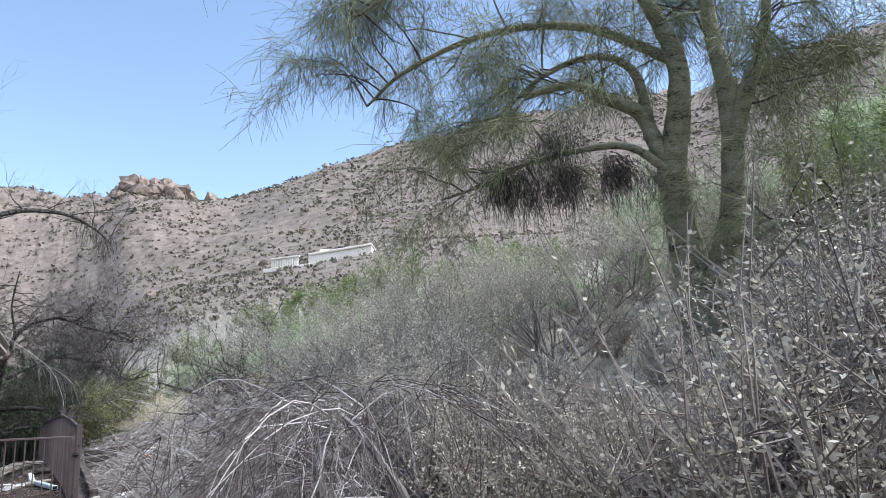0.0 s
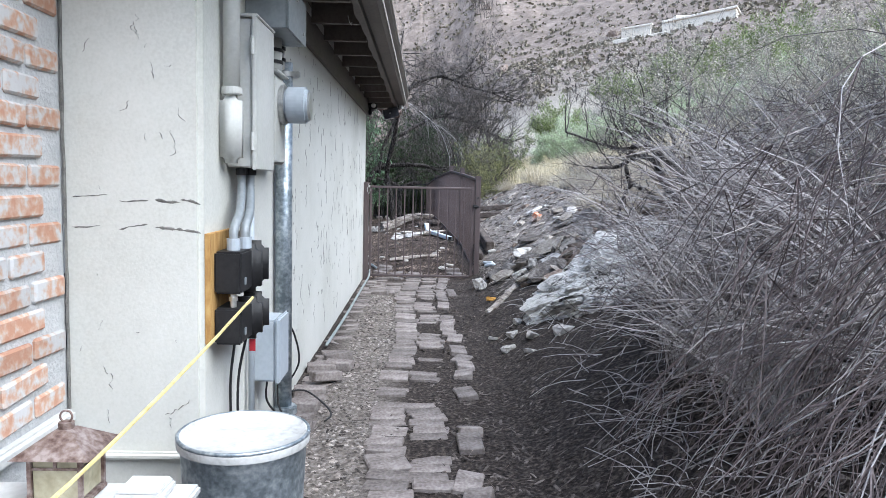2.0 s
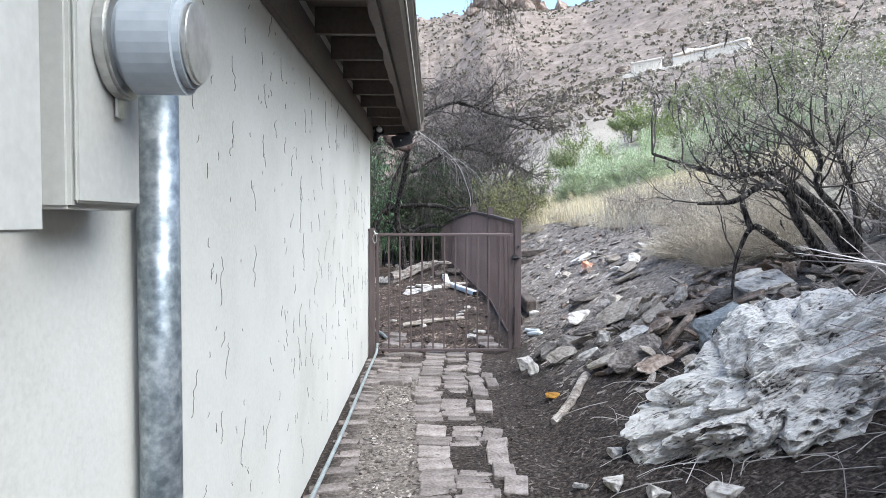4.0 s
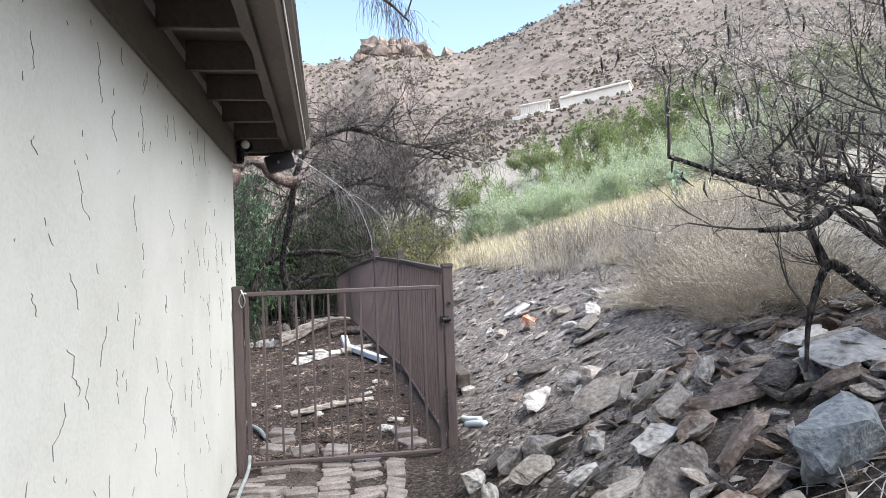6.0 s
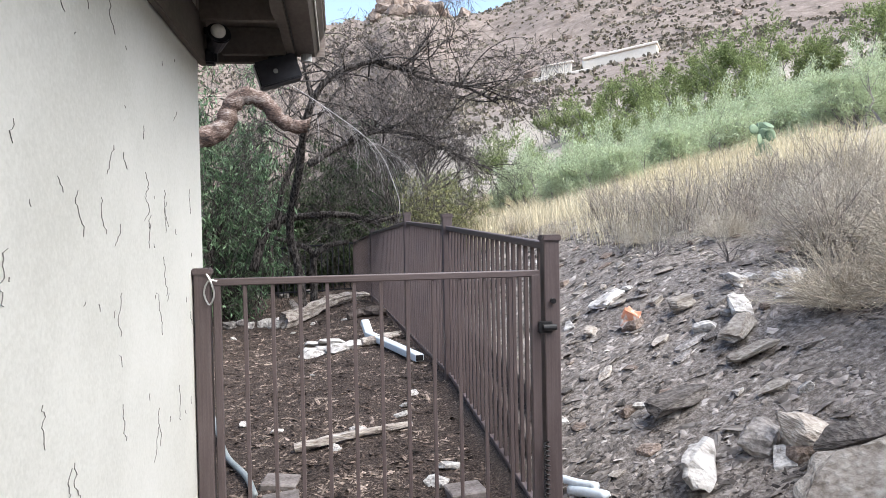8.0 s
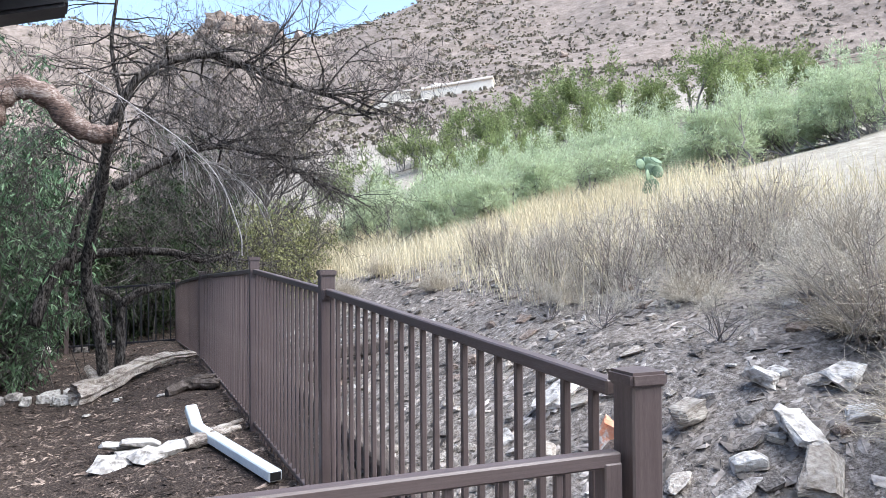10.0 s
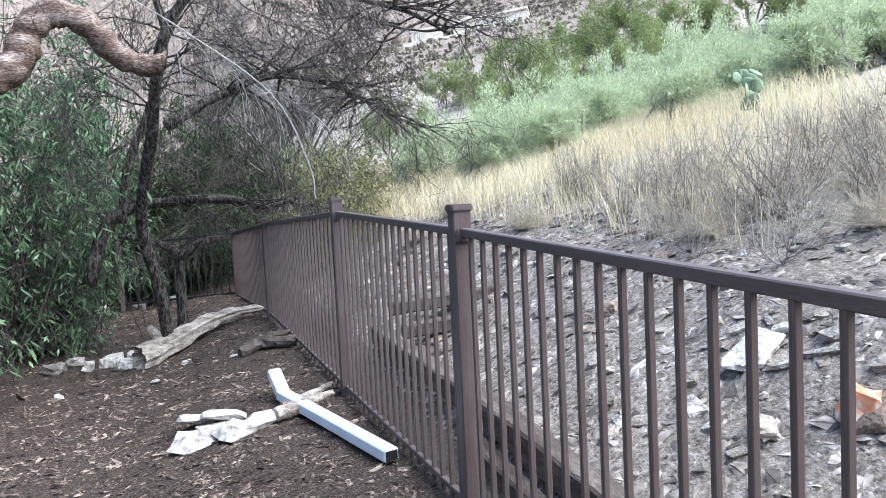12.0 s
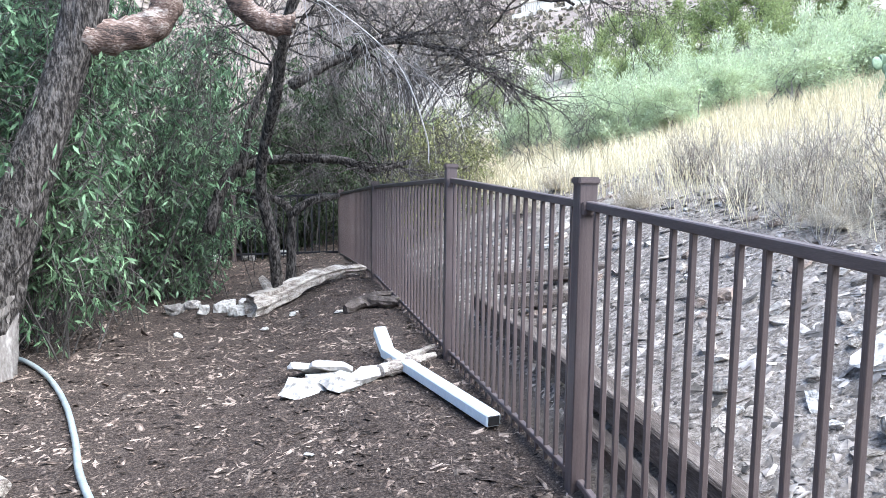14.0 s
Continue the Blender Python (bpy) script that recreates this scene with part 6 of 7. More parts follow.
def bank_shrub():
    """The dark-stemmed shrub above the rock heap."""
    random.seed(12)
    ob = thing("bare_shrub", "dark-stemmed bare shrub with fine grey twigs and dry pods", "shrub")
    lim, fine, lv = Tubes(), Tubes(), Tubes()
    tips = []
    foot = on_ground(2.5, 9.8, -0.08)
    shape = [((foot, (2.23, 9.75, 1.12), (2.02, 9.72, 1.38), (1.9, 9.7, 1.59), (1.71, 9.68, 1.62), (1.52, 9.66, 1.52), (1.24, 9.6, 1.50)), 0.055, 13, 0.42),
             ((foot, (2.24, 9.8, 1.43), (2.03, 9.85, 1.64), (1.84, 9.9, 1.76), (1.65, 9.95, 1.71), (1.4, 10.0, 1.77), (1.04, 10.0, 1.88)), 0.05, 17, 0.45),
             ((foot, (2.26, 9.6, 1.40), (2.02, 9.5, 1.61), (2.01, 9.45, 1.79), (1.89, 9.4, 1.97), (1.67, 9.35, 2.09)), 0.032, 14, 0.5),
             ((foot, (2.15, 9.9, 1.12), (1.85, 9.85, 1.29), (1.7, 9.8, 1.33), (1.6, 9.8, 1.1), (1.57, 9.8, 0.85)), 0.04, 4, 0.3),
             (((1.7, 9.8, 1.33), (1.66, 9.85, 1.51), (1.71, 9.9, 1.68), (1.94, 10.0, 1.82), (2.0, 10.1, 2.1)), 0.025, 9, 0.45),
             ((foot, (2.5, 9.9, 1.6), (2.35, 10.0, 2.1), (2.4, 10.1, 2.6)), 0.03, 12, 0.5),
             ((foot, (2.4, 10.2, 1.4), (2.1, 10.5, 1.75), (1.8, 10.8, 1.95)), 0.04, 8, 0.45)]
    for points, r0, cnt, ln in shape:
        line = spline(points, 5)
        one = Tubes()
        one.tube(line, [r0 * (1 - 0.8 * i / (len(line) - 1)) for i in range(len(line))], 8, 0.12)
        part("limb", one.mesh("limb", M["bark_dark"], True), ob, "dark crooked limb")
        for _ in range(cnt):
            i = random.randint(4, len(line) - 1)
            d = rand_dir(-0.1, 1.0) + Vector((-0.35, 0.1, 0.25))
            grow(lim, line[i], d, ln * random.uniform(0.7, 1.2), 0.0075, 4, 0.6, 3, 0.05, 4, 0.72, tips, 5, 0.28, fine)
    for q, d in tips:
        if random.random() < 0.2:
            for _ in range(2):
                lv.leaf(q, rand_dir(-0.5, 0.8), random.uniform(0.012, 0.03), 0.0035)
        if random.random() < 0.002:
            pods = Tubes()
            pods.tube([q, q + Vector((random.gauss(0, 0.01), 0, -0.04)), q + Vector((random.gauss(0, 0.02), 0, -0.09))], [0.004, 0.008, 0.002], 5)
            part("pod", pods.mesh("pod", M["bark_dark"]), ob, "dark hanging seed pod")
    part("limbwork", lim.mesh("limbs", M["twig_dark"]), ob, "dark branching stems")
    part("twigwork", fine.mesh("twigs", M["twig_grey"]), ob)
    part("foliage", lv.mesh("leaves", M["leaf_sage"]), ob)


bank_shrub()


def big_shrubs():
    """Tall grey-green shrubs that close the bank beyond the thicket."""
    kinds = []
    for k in range(2):
        random.seed(700 + k)
        lim, fine, lv, tips = Tubes(), Tubes(), Tubes(), []
        for _ in range(7):
            d = rand_dir(0.3, 1)
            grow(lim, rand_dir() * 0.06, d, 0.75, 0.022, 4, 0.6, 3, 0.08, 4, 0.72, tips, 5, 0.22, fine)
        for q, d in tips:
            for _ in range(4):
                lv.leaf(q + rand_dir() * 0.03, rand_dir(-0.6, 0.9), random.uniform(0.014, 0.032), 0.0045)
        kinds.append((("limbwork", lim.mesh("limbwork", M["twig_grey"])), ("twigwork", fine.mesh("twigwork", M["twig_grey"])), ("foliage", lv.mesh("foliage", M["leaf_sage"]))))
    rnd = random.Random(19)
    first = {}
    for i, (x, y, s) in enumerate(((2.9, 8.6, 1.15), (3.4, 7.3, 1.2), (3.3, 9.9, 1.1), (2.7, 6.4, 0.95), (4.2, 8.4, 1.35), (4.0, 6.2, 1.15), (4.6, 10.2, 1.3), (3.9, 11.4, 1.0), (5.4, 7.2, 1.4), (5.8, 9.2, 1.4), (6.6, 6.0, 1.5), (2.4, 7.6, 0.9), (5.6, 11.8, 1.2), (7.0, 8.2, 1.5), (6.8, 10.8, 1.4), (1.95, 4.7, 0.7), (2.3, 5.6, 0.8), (1.7, 5.7, 0.68),
                                     (2.2, 13.9, 0.36), (2.5, 13.5, 0.4), (2.85, 13.9, 0.38), (3.1, 13.4, 0.4), (2.0, 14.7, 0.3), (3.2, 14.4, 0.36), (2.5, 15.0, 0.32), (2.9, 15.6, 0.3),
                                     (2.2, 16.0, 0.28), (3.5, 12.7, 0.45), (2.0, 15.4, 0.28))):
        k = i % 2
        s *= 0.86 if math.atan2(x, y - 0.6) < radians(30) and y < 12 else 0.66
        if k not in first:
            first[k] = plant("grey_shrub", "tall grey-green open twiggy shrub on the bank", "shrub", kinds[k], x, y, 0, 0, 1.0, "bank shrubs")
            first[k].scale = (s,) * 3
        else:
            again(first[k], x, y, rnd.uniform(0, 360), s)


big_shrubs()


def tan_bushes():
    kinds = []
    for k in range(2):
        random.seed(200 + k)
        t, s = Tubes(), Tubes()
        for _ in range(620):
            d = rand_dir(0.05, 1.0)
            p = Vector((random.gauss(0, 0.14), random.gauss(0, 0.14), 0))
            ln = random.uniform(0.35, 0.78)
            q = p + d * ln
            pts = bend(p, q, rand_dir(0, 1) * 0.06, 4, 0.012)
            t.tube(pts, [0.003, 0.0026, 0.002, 0.0015, 0.001], 3)
            for _ in range(3):
                i = random.randint(1, 4)
                e = pts[i] + (d + rand_dir() * 0.8).normalized() * random.uniform(0.04, 0.14)
                s.tube([pts[i], e], [0.0016, 0.0008], 3)
            for _ in range(3):
                s.leaf(q + rand_dir() * 0.02, rand_dir(-0.5, 1), 0.02, 0.004)
        kinds.append((("stemwork", t.mesh("tan_stems", M["twig_tan"])), ("twigwork", s.mesh("tan_twiglets", M["twig_tan"]))))
    rnd = random.Random(3)
    first = {}
    for i, (x, y, s) in enumerate(((2.05, 12.45, 0.75), (2.2, 11.8, 0.9), (2.6, 12.3, 0.95), (2.6, 13.3, 0.7), (2.1, 11.2, 0.75), (2.6, 11.6, 1.2), (2.9, 12.9, 1.0), (2.45, 10.9, 1.0), (3.1, 13.8, 0.9),
                                     (2.6, 14.6, 0.55), (3.3, 15.4, 0.5), (2.7, 16.4, 0.45), (3.4, 17.2, 0.45), (2.3, 15.6, 0.5), (3.9, 14.5, 0.8), (4.3, 16.2, 0.7), (2.1, 17.9, 0.5), (1.5, 19.5, 0.55), (2.2, 20.2, 0.6))):
        k = i % 2
        if k not in first:
            first[k] = plant("dry_bush", "tan dry twiggy bush on the gravel bank", "bush", kinds[k], x, y, 0, rnd.uniform(0, 360), 1.0, "dry bushes")
            first[k].scale = (s * 0.8,) * 3
        else:
            again(first[k], x, y, rnd.uniform(0, 360), s * 0.8)


tan_bushes()


def grasses():
    rnd = random.Random(6)
    random.seed(6)
    t, g = Tubes(), Tubes()
    n = 0
    while n < 30000:
        x = rnd.uniform(2.0, 15)
        y = rnd.uniform(12, 34)
        r = math.hypot(x + 0.6, y - 9)
        lo = 6.5 + 2.0 * noise.noise(Vector((x * 0.4, y * 0.4, 0)))
        if r < lo or x < 2.4 - 0.02 * y or x > 3.4 + 0.33 * (y - 8):
            continue
        n += 1
        p = on_ground(x, y, -0.02)
        d = Vector((rnd.gauss(-0.12, 0.22), rnd.gauss(0, 0.22), 1))
        far = smooth(8, 22, r)
        band = smooth(lo, lo + 3.5, r)
        if rnd.random() < band:
            t.blade(p, d, rnd.uniform(0.28, 0.62), 0.0025 + 0.006 * far, 0.25)
        else:
            g.blade(p, d + rand_dir() * 0.4, rnd.uniform(0.15, 0.42), 0.0022 + 0.004 * far, 0.25)
    tagged(new("tall_grass", t.mesh("tall_grass", M["grass_yellow"])), "tall straw-yellow dry grass over the slope", "grass", kind="stuff")
    tagged(new("dry_grass", g.mesh("dry_grass", M["grass_grey"])), "short grey-beige dry grass on the bank", "grass", kind="stuff")


grasses()


def leafy_bush(seed, rx, rz, n, leaf, limbs=9, wide=0.30):
    """Limbs that fork, with small leaf sprays at the ends; leaf sizes follow the plant's size."""
    random.seed(seed)
    st, lv = Tubes(), Tubes()
    tips = []
    for _ in range(limbs):
        d = rand_dir(0.25, 1)
        grow(st, (random.gauss(0, rx * 0.12), random.gauss(0, rx * 0.12), 0), (d.x * rx / rz, d.y * rx / rz, d.z), rz * 0.42, rz * 0.02, 3, 0.62, 3, 0.06, 3, 0.72, tips, 3, 0.3)
    for _ in range(n):
        q, d = random.choice(tips)
        c = q + rand_dir() * random.random() * rz * 0.10
        lv.leaf(c, (d + rand_dir() * 0.9), leaf * random.uniform(0.6, 1.4), leaf * wide * random.uniform(0.5, 1.2))
    return st, lv


def hill_bushes():
    kinds = {}
    for name, mat, seed, n in (("pale", "leaf_pale", 400, 9000), ("green", "leaf_green", 410, 10000)):
        st, lv = leafy_bush(seed, 1.2, 1.0, n, 0.055 if name == "pale" else 0.046, 8, 0.12 if name == "pale" else 0.16)
        kinds[name] = (("stemwork", st.mesh("stems_" + name, M["twig_grey"])), ("foliage", lv.mesh("leaves_" + name, M[mat])))
    rnd = random.Random(14)
    first = {}

    def put(kind, x, y, s):
        label = "pale grey-green feathery desert bush on the hillside" if kind == "pale" else "dense green leafy desert tree on the hillside"
        if kind not in first:
            first[kind] = plant("hill_bush" if kind == "pale" else "hill_tree", label, "bush" if kind == "pale" else "tree", kinds[kind], x, y, 0, 0, 1.0, "hillside " + kind)
            first[kind].scale = (s,) * 3
        else:
            again(first[kind], x, y, rnd.uniform(0, 360), s, -0.1)

    # a feathery belt above the grass, then darker trees
    for k in range(30):
        az = radians(15 + 38 * (k + rnd.random()) / 30)
        r = rnd.uniform(14.5, 19.5)
        put("pale", -0.7 + r * math.sin(az), 9 + r * math.cos(az), rnd.uniform(1.1, 1.7))
    for k in range(20):
        az = radians(14 + 36 * (k + rnd.random()) / 20)
        r = rnd.uniform(20, 26)
        put("pale", -0.7 + r * math.sin(az), 9 + r * math.cos(az), rnd.uniform(1.3, 2.0))
    for az, r, s in ((17.5, 33, 1.8), (19.5, 31, 2.2), (22, 34, 2.4), (24.5, 32, 2.6), (27, 35, 2.6), (29.5, 32, 2.8), (32, 34, 3.2), (34.5, 33, 2.6), (39, 34, 3.4), (41.5, 35, 3.2), (44, 36, 2.6), (21, 28, 1.7), (25.5, 28, 1.9), (30.5, 28, 2.0)):
        a = radians(az)
        put("green", -0.7 + r * math.sin(a), 9 + r * math.cos(a), s)
    # big trees that close the view beyond the thicket
    for x, y, s in ((3.0, 31, 2.0), (5.5, 33, 2.4), (0.8, 33, 2.2), (-1.8, 31, 2.4), (9, 14, 1.5), (10, 10.5, 1.8), (8.5, 7.5, 1.5), (9.5, 4.5, 2.0), (12, 7, 2.2), (7.5, 12.5, 1.2), (11, 2.5, 2.2), (8, 1.5, 1.6)):
        put("pale" if x > 6 and rnd.random() < 0.65 else "green", x, y, s)
    for x, y, s in ((7.6, 5.2, 1.5), (8.3, 4.2, 1.7), (7.4, 4.0, 1.2)):
        put("green", x, y, s)
    for x, y, s in ((6.0, 10.6, 0.8), (6.8, 9.4, 0.9), (7.6, 8.6, 1.0), (5.4, 12.0, 0.8)):
        put("pale", x, y, s)


hill_bushes()


def palo_verde():
    random.seed(91)
    ob = thing("palo_verde", "old green-barked desert tree with banded trunk and fine hanging twigs", "tree")
    tr, fine = Tubes(), Tubes()
    b = on_ground(4.86, 5.06, -0.1)

    def limb(points, r0, r1, sides=10):
        line = spline(points, 5)
        one = Tubes()
        one.tube(line, [r0 + (r1 - r0) * i / (len(line) - 1) for i in range(len(line))], sides, 0.07)
        part("limb", one.mesh("limb", M["bark_palo"], True), ob, "pale green banded limb")
        return line

    sp = limb([b, (4.83, 5.05, 1.9), (4.75, 5.04, 2.57), (4.66, 5.02, 3.01), (4.56, 4.96, 3.44), (4.53, 4.8, 3.88), (4.46, 4.7, 4.3), (4.3, 4.75, 4.75), (4.1, 4.9, 5.3)], 0.19, 0.05, 14)
    sp2 = limb([b + Vector((0.02, -0.1, 0.15)), (4.82, 4.89, 2.17), (4.84, 4.8, 2.58), (4.87, 4.66, 2.98), (4.81, 4.52, 3.52), (4.69, 4.42, 3.99), (4.58, 4.4, 4.4), (4.45, 4.35, 5.0), (4.4, 4.4, 5.6)], 0.14, 0.04, 14)
    sp2b = limb([(4.80, 4.52, 3.5), (4.76, 4.3, 3.89), (4.78, 4.1, 4.25), (4.7, 3.9, 4.8)], 0.085, 0.03)
    sp3 = limb([(4.56, 4.96, 3.42), (4.42, 4.99, 3.68), (4.27, 5.0, 3.93), (3.93, 5.11, 4.06), (3.72, 5.21, 4.17), (3.4, 5.45, 4.1)], 0.085, 0.03)
    sp4 = limb([(4.55, 4.92, 3.36), (4.22, 5.06, 3.62), (3.93, 5.3, 3.65), (3.51, 5.65, 3.57), (3.2, 5.92, 3.41), (2.9, 6.1, 3.3)], 0.04, 0.012)
    sp5 = limb([(4.84, 4.7, 2.75), (4.78, 4.36, 2.76), (4.86, 4.25, 2.82), (4.98, 4.1, 2.75), (5.06, 3.98, 2.68), (5.16, 3.76, 2.86), (5.3, 3.5, 2.98)], 0.05, 0.03)
    sp6 = limb([(4.35, 4.97, 3.85), (4.2, 4.95, 4.28), (3.9, 5.1, 4.42), (3.57, 5.39, 4.3), (3.3, 5.7, 4.0)], 0.05, 0.015)
    sp7 = limb([(4.36, 4.72, 4.6), (3.95, 4.66, 4.95), (3.41, 4.76, 5.2), (2.85, 5.17, 5.2), (2.35, 5.6, 4.98), (2.0, 5.9, 4.75)], 0.06, 0.012)
    sp8 = limb([(4.46, 4.7, 4.3), (3.9, 5.2, 4.75), (3.3, 5.8, 4.85), (2.7, 6.3, 4.6), (2.4, 6.6, 4.3)], 0.05, 0.012)
    tips = []
    for sp_, lo, cnt, aim in ((sp7, 8, 17, -0.4), (sp8, 8, 11, -0.4), (sp, 30, 5, 0.0), (sp2, 26, 13, 0.15), (sp2b, 4, 20, 0.35), (sp3, 14, 9, -0.4), (sp4, 12, 8, -0.4), (sp5, 10, 13, 0.3), (sp6, 8, 11, -0.4)):
        for _ in range(cnt):
            q = sp_[random.randint(lo, len(sp_) - 1)]
            d = rand_dir(-0.25, 0.8)
            d = Vector((d.x + aim, d.y - aim, d.z + 0.05))
            grow(tr, q, d, random.uniform(0.4, 0.85), 0.012, 2, 0.65, 3, -0.02, 4, 0.72, tips, 4, 0.28, fine)
    leaf = Tubes()
    for q, d in tips:
        for _ in range(4):
            e = (d * 0.35 + rand_dir() * 0.7 + Vector((-0.1, 0.1, -0.55))).normalized() * random.uniform(0.12, 0.42)
            s = q + rand_dir() * 0.05
            leaf.tube([s, s + e * 0.5 + rand_dir() * 0.02 + Vector((0, 0, 0.02)), s + e], [0.0022, 0.0018, 0.0012], 3)
    tagged(part("bough_mass", tr.mesh("bough_mass", M["twig_brown"]), ob), "dark thin boughs", kind="stuff")
    part("branchwork", fine.mesh("branches", M["twig_palo"]), ob)
    part("crown", leaf.mesh("crown", M["twig_palo"]), ob, "fine olive-green twigs")
    # dark mistletoe clumps under the limbs
    for c, r in (((3.6, 5.8, 3.45), 0.26), ((3.36, 5.88, 3.5), 0.2), ((3.88, 5.59, 3.45), 0.2), ((4.21, 5.27, 3.5), 0.16), ((3.75, 5.5, 3.75), 0.24), ((4.75, 5.3, 3.5), 0.3)):
        m = Tubes()
        for _ in range(520):
            q = Vector(c) + rand_dir() * r * random.random() ** 0.5
            e = Vector((random.gauss(0, 0.07), random.gauss(0, 0.07), -random.uniform(0.05, 0.5) * random.random()))
            m.tube([q, q + e * 0.5 + rand_dir() * 0.035, q + e], [0.002, 0.0017, 0.001], 3)
        part("mistletoe", m.mesh("mistletoe", M["twig_dark"]), ob, "dark hanging clump")


palo_verde()


def yard_trees():
    # big leaning tree with the dead limb
    random.seed(17)
    ob = thing("yard_tree", "large dark-barked leaning tree with a twisted dead limb", "tree")
    tr = Tubes()
    sp = spline([(-3.15, 17.25, 0.0), (-3.08, 17.3, 0.55), (-2.98, 17.35, 1.0), (-2.78, 17.43, 1.65), (-2.6, 17.5, 2.2), (-2.45, 17.55, 2.7), (-2.40, 17.6, 3.3), (-2.45, 17.7, 4.2), (-2.5, 17.8, 5.0)], 6)
    tr.tube(sp, [0.20] + [0.165 + 0.03 * math.sin(i * 0.2) for i in range(len(sp) - 1)], 30, 0.07)
    part("trunk", tr.mesh("trunk", M["bark_dark"], False), ob, "furrowed dark bark")
    foot = Tubes()
    foot.tube(spline([(-3.16, 17.25, -0.08), (-3.12, 17.28, 0.2), (-3.075, 17.3, 0.6), (-3.03, 17.33, 0.8)], 5), [0.27, 0.25, 0.23, 0.21, 0.205, 0.20, 0.198, 0.196, 0.195, 0.19, 0.19, 0.188, 0.186, 0.18, 0.178, 0.175], 16, 0.04)
    part("painted_foot", foot.mesh("painted_foot", M["bark_grey"], True), ob, "pale grey trunk foot")
    lm = Tubes()
    sp = spline([(-2.48, 17.53, 2.52), (-2.28, 17.58, 2.54), (-2.08, 17.63, 2.6), (-1.94, 17.66, 2.72), (-1.85, 17.68, 2.95), (-1.68, 17.7, 3.07), (-1.48, 17.72, 3.0), (-1.31, 17.74, 2.80), (-1.15, 17.75, 2.72), (-0.99, 17.76, 2.72)], 6)
    lm.tube(sp, [0.13 - 0.055 * i / len(sp) + 0.008 * math.sin(i * 1.3) for i in range(len(sp))], 14, 0.10)
    lm.tube([(-1.0, 17.76, 2.72), (-0.98, 17.77, 2.78), (-0.95, 17.77, 2.83)], [0.05, 0.03, 0.008], 6, 0.2)
    part("dead_limb", lm.mesh("dead_limb", M["bark_dead"], True), ob, "twisted bare reddish-grey dead limb")
    # bare upper crown
    up_l, up_f, tips = Tubes(), Tubes(), []
    over = spline([(-2.45, 17.7, 4.5), (-1.9, 17.75, 5.3), (-1.1, 17.8, 5.75), (-0.2, 17.85, 5.8), (0.4, 17.9, 5.55), (0.8, 17.9, 5.2)], 5)
    up_l.tube(over, [0.075 - 0.062 * i / len(over) for i in range(len(over))], 8, 0.1)
    rise = spline([(-2.5, 17.8, 4.9), (-2.7, 17.9, 5.7), (-2.5, 17.9, 6.6), (-2.6, 18.0, 7.6)], 5)
    up_l.tube(rise, [0.09 - 0.075 * i / len(rise) for i in range(len(rise))], 8, 0.1)
    side = spline([(-2.5, 17.8, 4.6), (-3.0, 17.9, 5.3), (-3.3, 18.0, 6.2), (-3.1, 18, 7.0)], 5)
    up_l.tube(side, [0.07 - 0.055 * i / len(side) for i in range(len(side))], 8, 0.1)
    for sp_, cnt in ((over, 9), (rise, 13), (side, 10)):
        for _ in range(cnt):
            grow(up_l, sp_[random.randint(5, len(sp_) - 1)], rand_dir(-0.1, 1), random.uniform(0.6, 1.0), 0.016, 3, 0.55, 3, 0.04, 4, 0.72, tips, 4, 0.25, up_f)
    hang = Tubes()
    for _ in range(160):
        q = over[random.randint(18, len(over) - 1)] + rand_dir() * 0.18
        e = q + Vector((random.gauss(0, 0.12), random.gauss(0, 0.1), -random.uniform(0.15, 0.6)))
        hang.tube(bend(q, e, rand_dir() * 0.05, 3), [0.004, 0.003, 0.0025, 0.0015], 3)
    part("upper_limbwork", up_l.mesh("upper_limbwork", M["bark_dark"]), ob, "bare dark upper limbs")
    part("upper_twigwork", up_f.mesh("upper_twigwork", M["twig_dark"]), ob)
    part("hanging_twigwork", hang.mesh("hanging_twigwork", M["twig_dark"]), ob)
    # second small trunk among the leaves
    sec = thing("small_tree", "small reddish-brown forked tree among the leaves", "tree")
    t = Tubes()
    sp = spline([(-2.85, 20.0, 0.15), (-2.75, 20.03, 0.5), (-2.6, 20.06, 0.95), (-2.55, 20.08, 1.35), (-2.7, 20.1, 1.65), (-2.9, 20.2, 2.0)], 5)
    t.tube(sp, [0.11 - 0.07 * i / len(sp) for i in range(len(sp))], 10, 0.12)
    t.tube(spline([(-2.55, 20.08, 1.3), (-2.42, 20.1, 1.5), (-2.3, 20.15, 1.75)], 4), [0.06] * 5 + [0.03] * 4, 8, 0.12)
    part("trunk", t.mesh("trunk", M["bark_dark"], True), sec)
    # bare mesquite with the arching branch
    mes = thing("mesquite", "bare dark mesquite with arching limbs and drooping grey twigs", "tree")
    t, fine = Tubes(), Tubes()
    tips = []
    arch = spline([(-1.15, 19.3, 0.2), (-1.2, 19.1, 0.9), (-1.3, 18.9, 1.5), (-1.12, 18.4, 2.3), (-1.0, 18.1, 2.9), (-0.72, 18.0, 3.35), (-0.2, 17.97, 3.55), (0.2, 17.93, 3.46), (0.44, 17.9, 3.34), (1.0, 17.82, 3.2), (1.36, 17.75, 3.0)], 5)
    def limb(line, r0, r1, label=""):
        one = Tubes()
        one.tube(line, [r0 + (r1 - r0) * i / (len(line) - 1) for i in range(len(line))], 9, 0.1)
        part("limb", one.mesh("limb", M["bark_dark"], True), mes, label)
        return line

    limb(arch, 0.065, 0.013, "long dark arching limb")
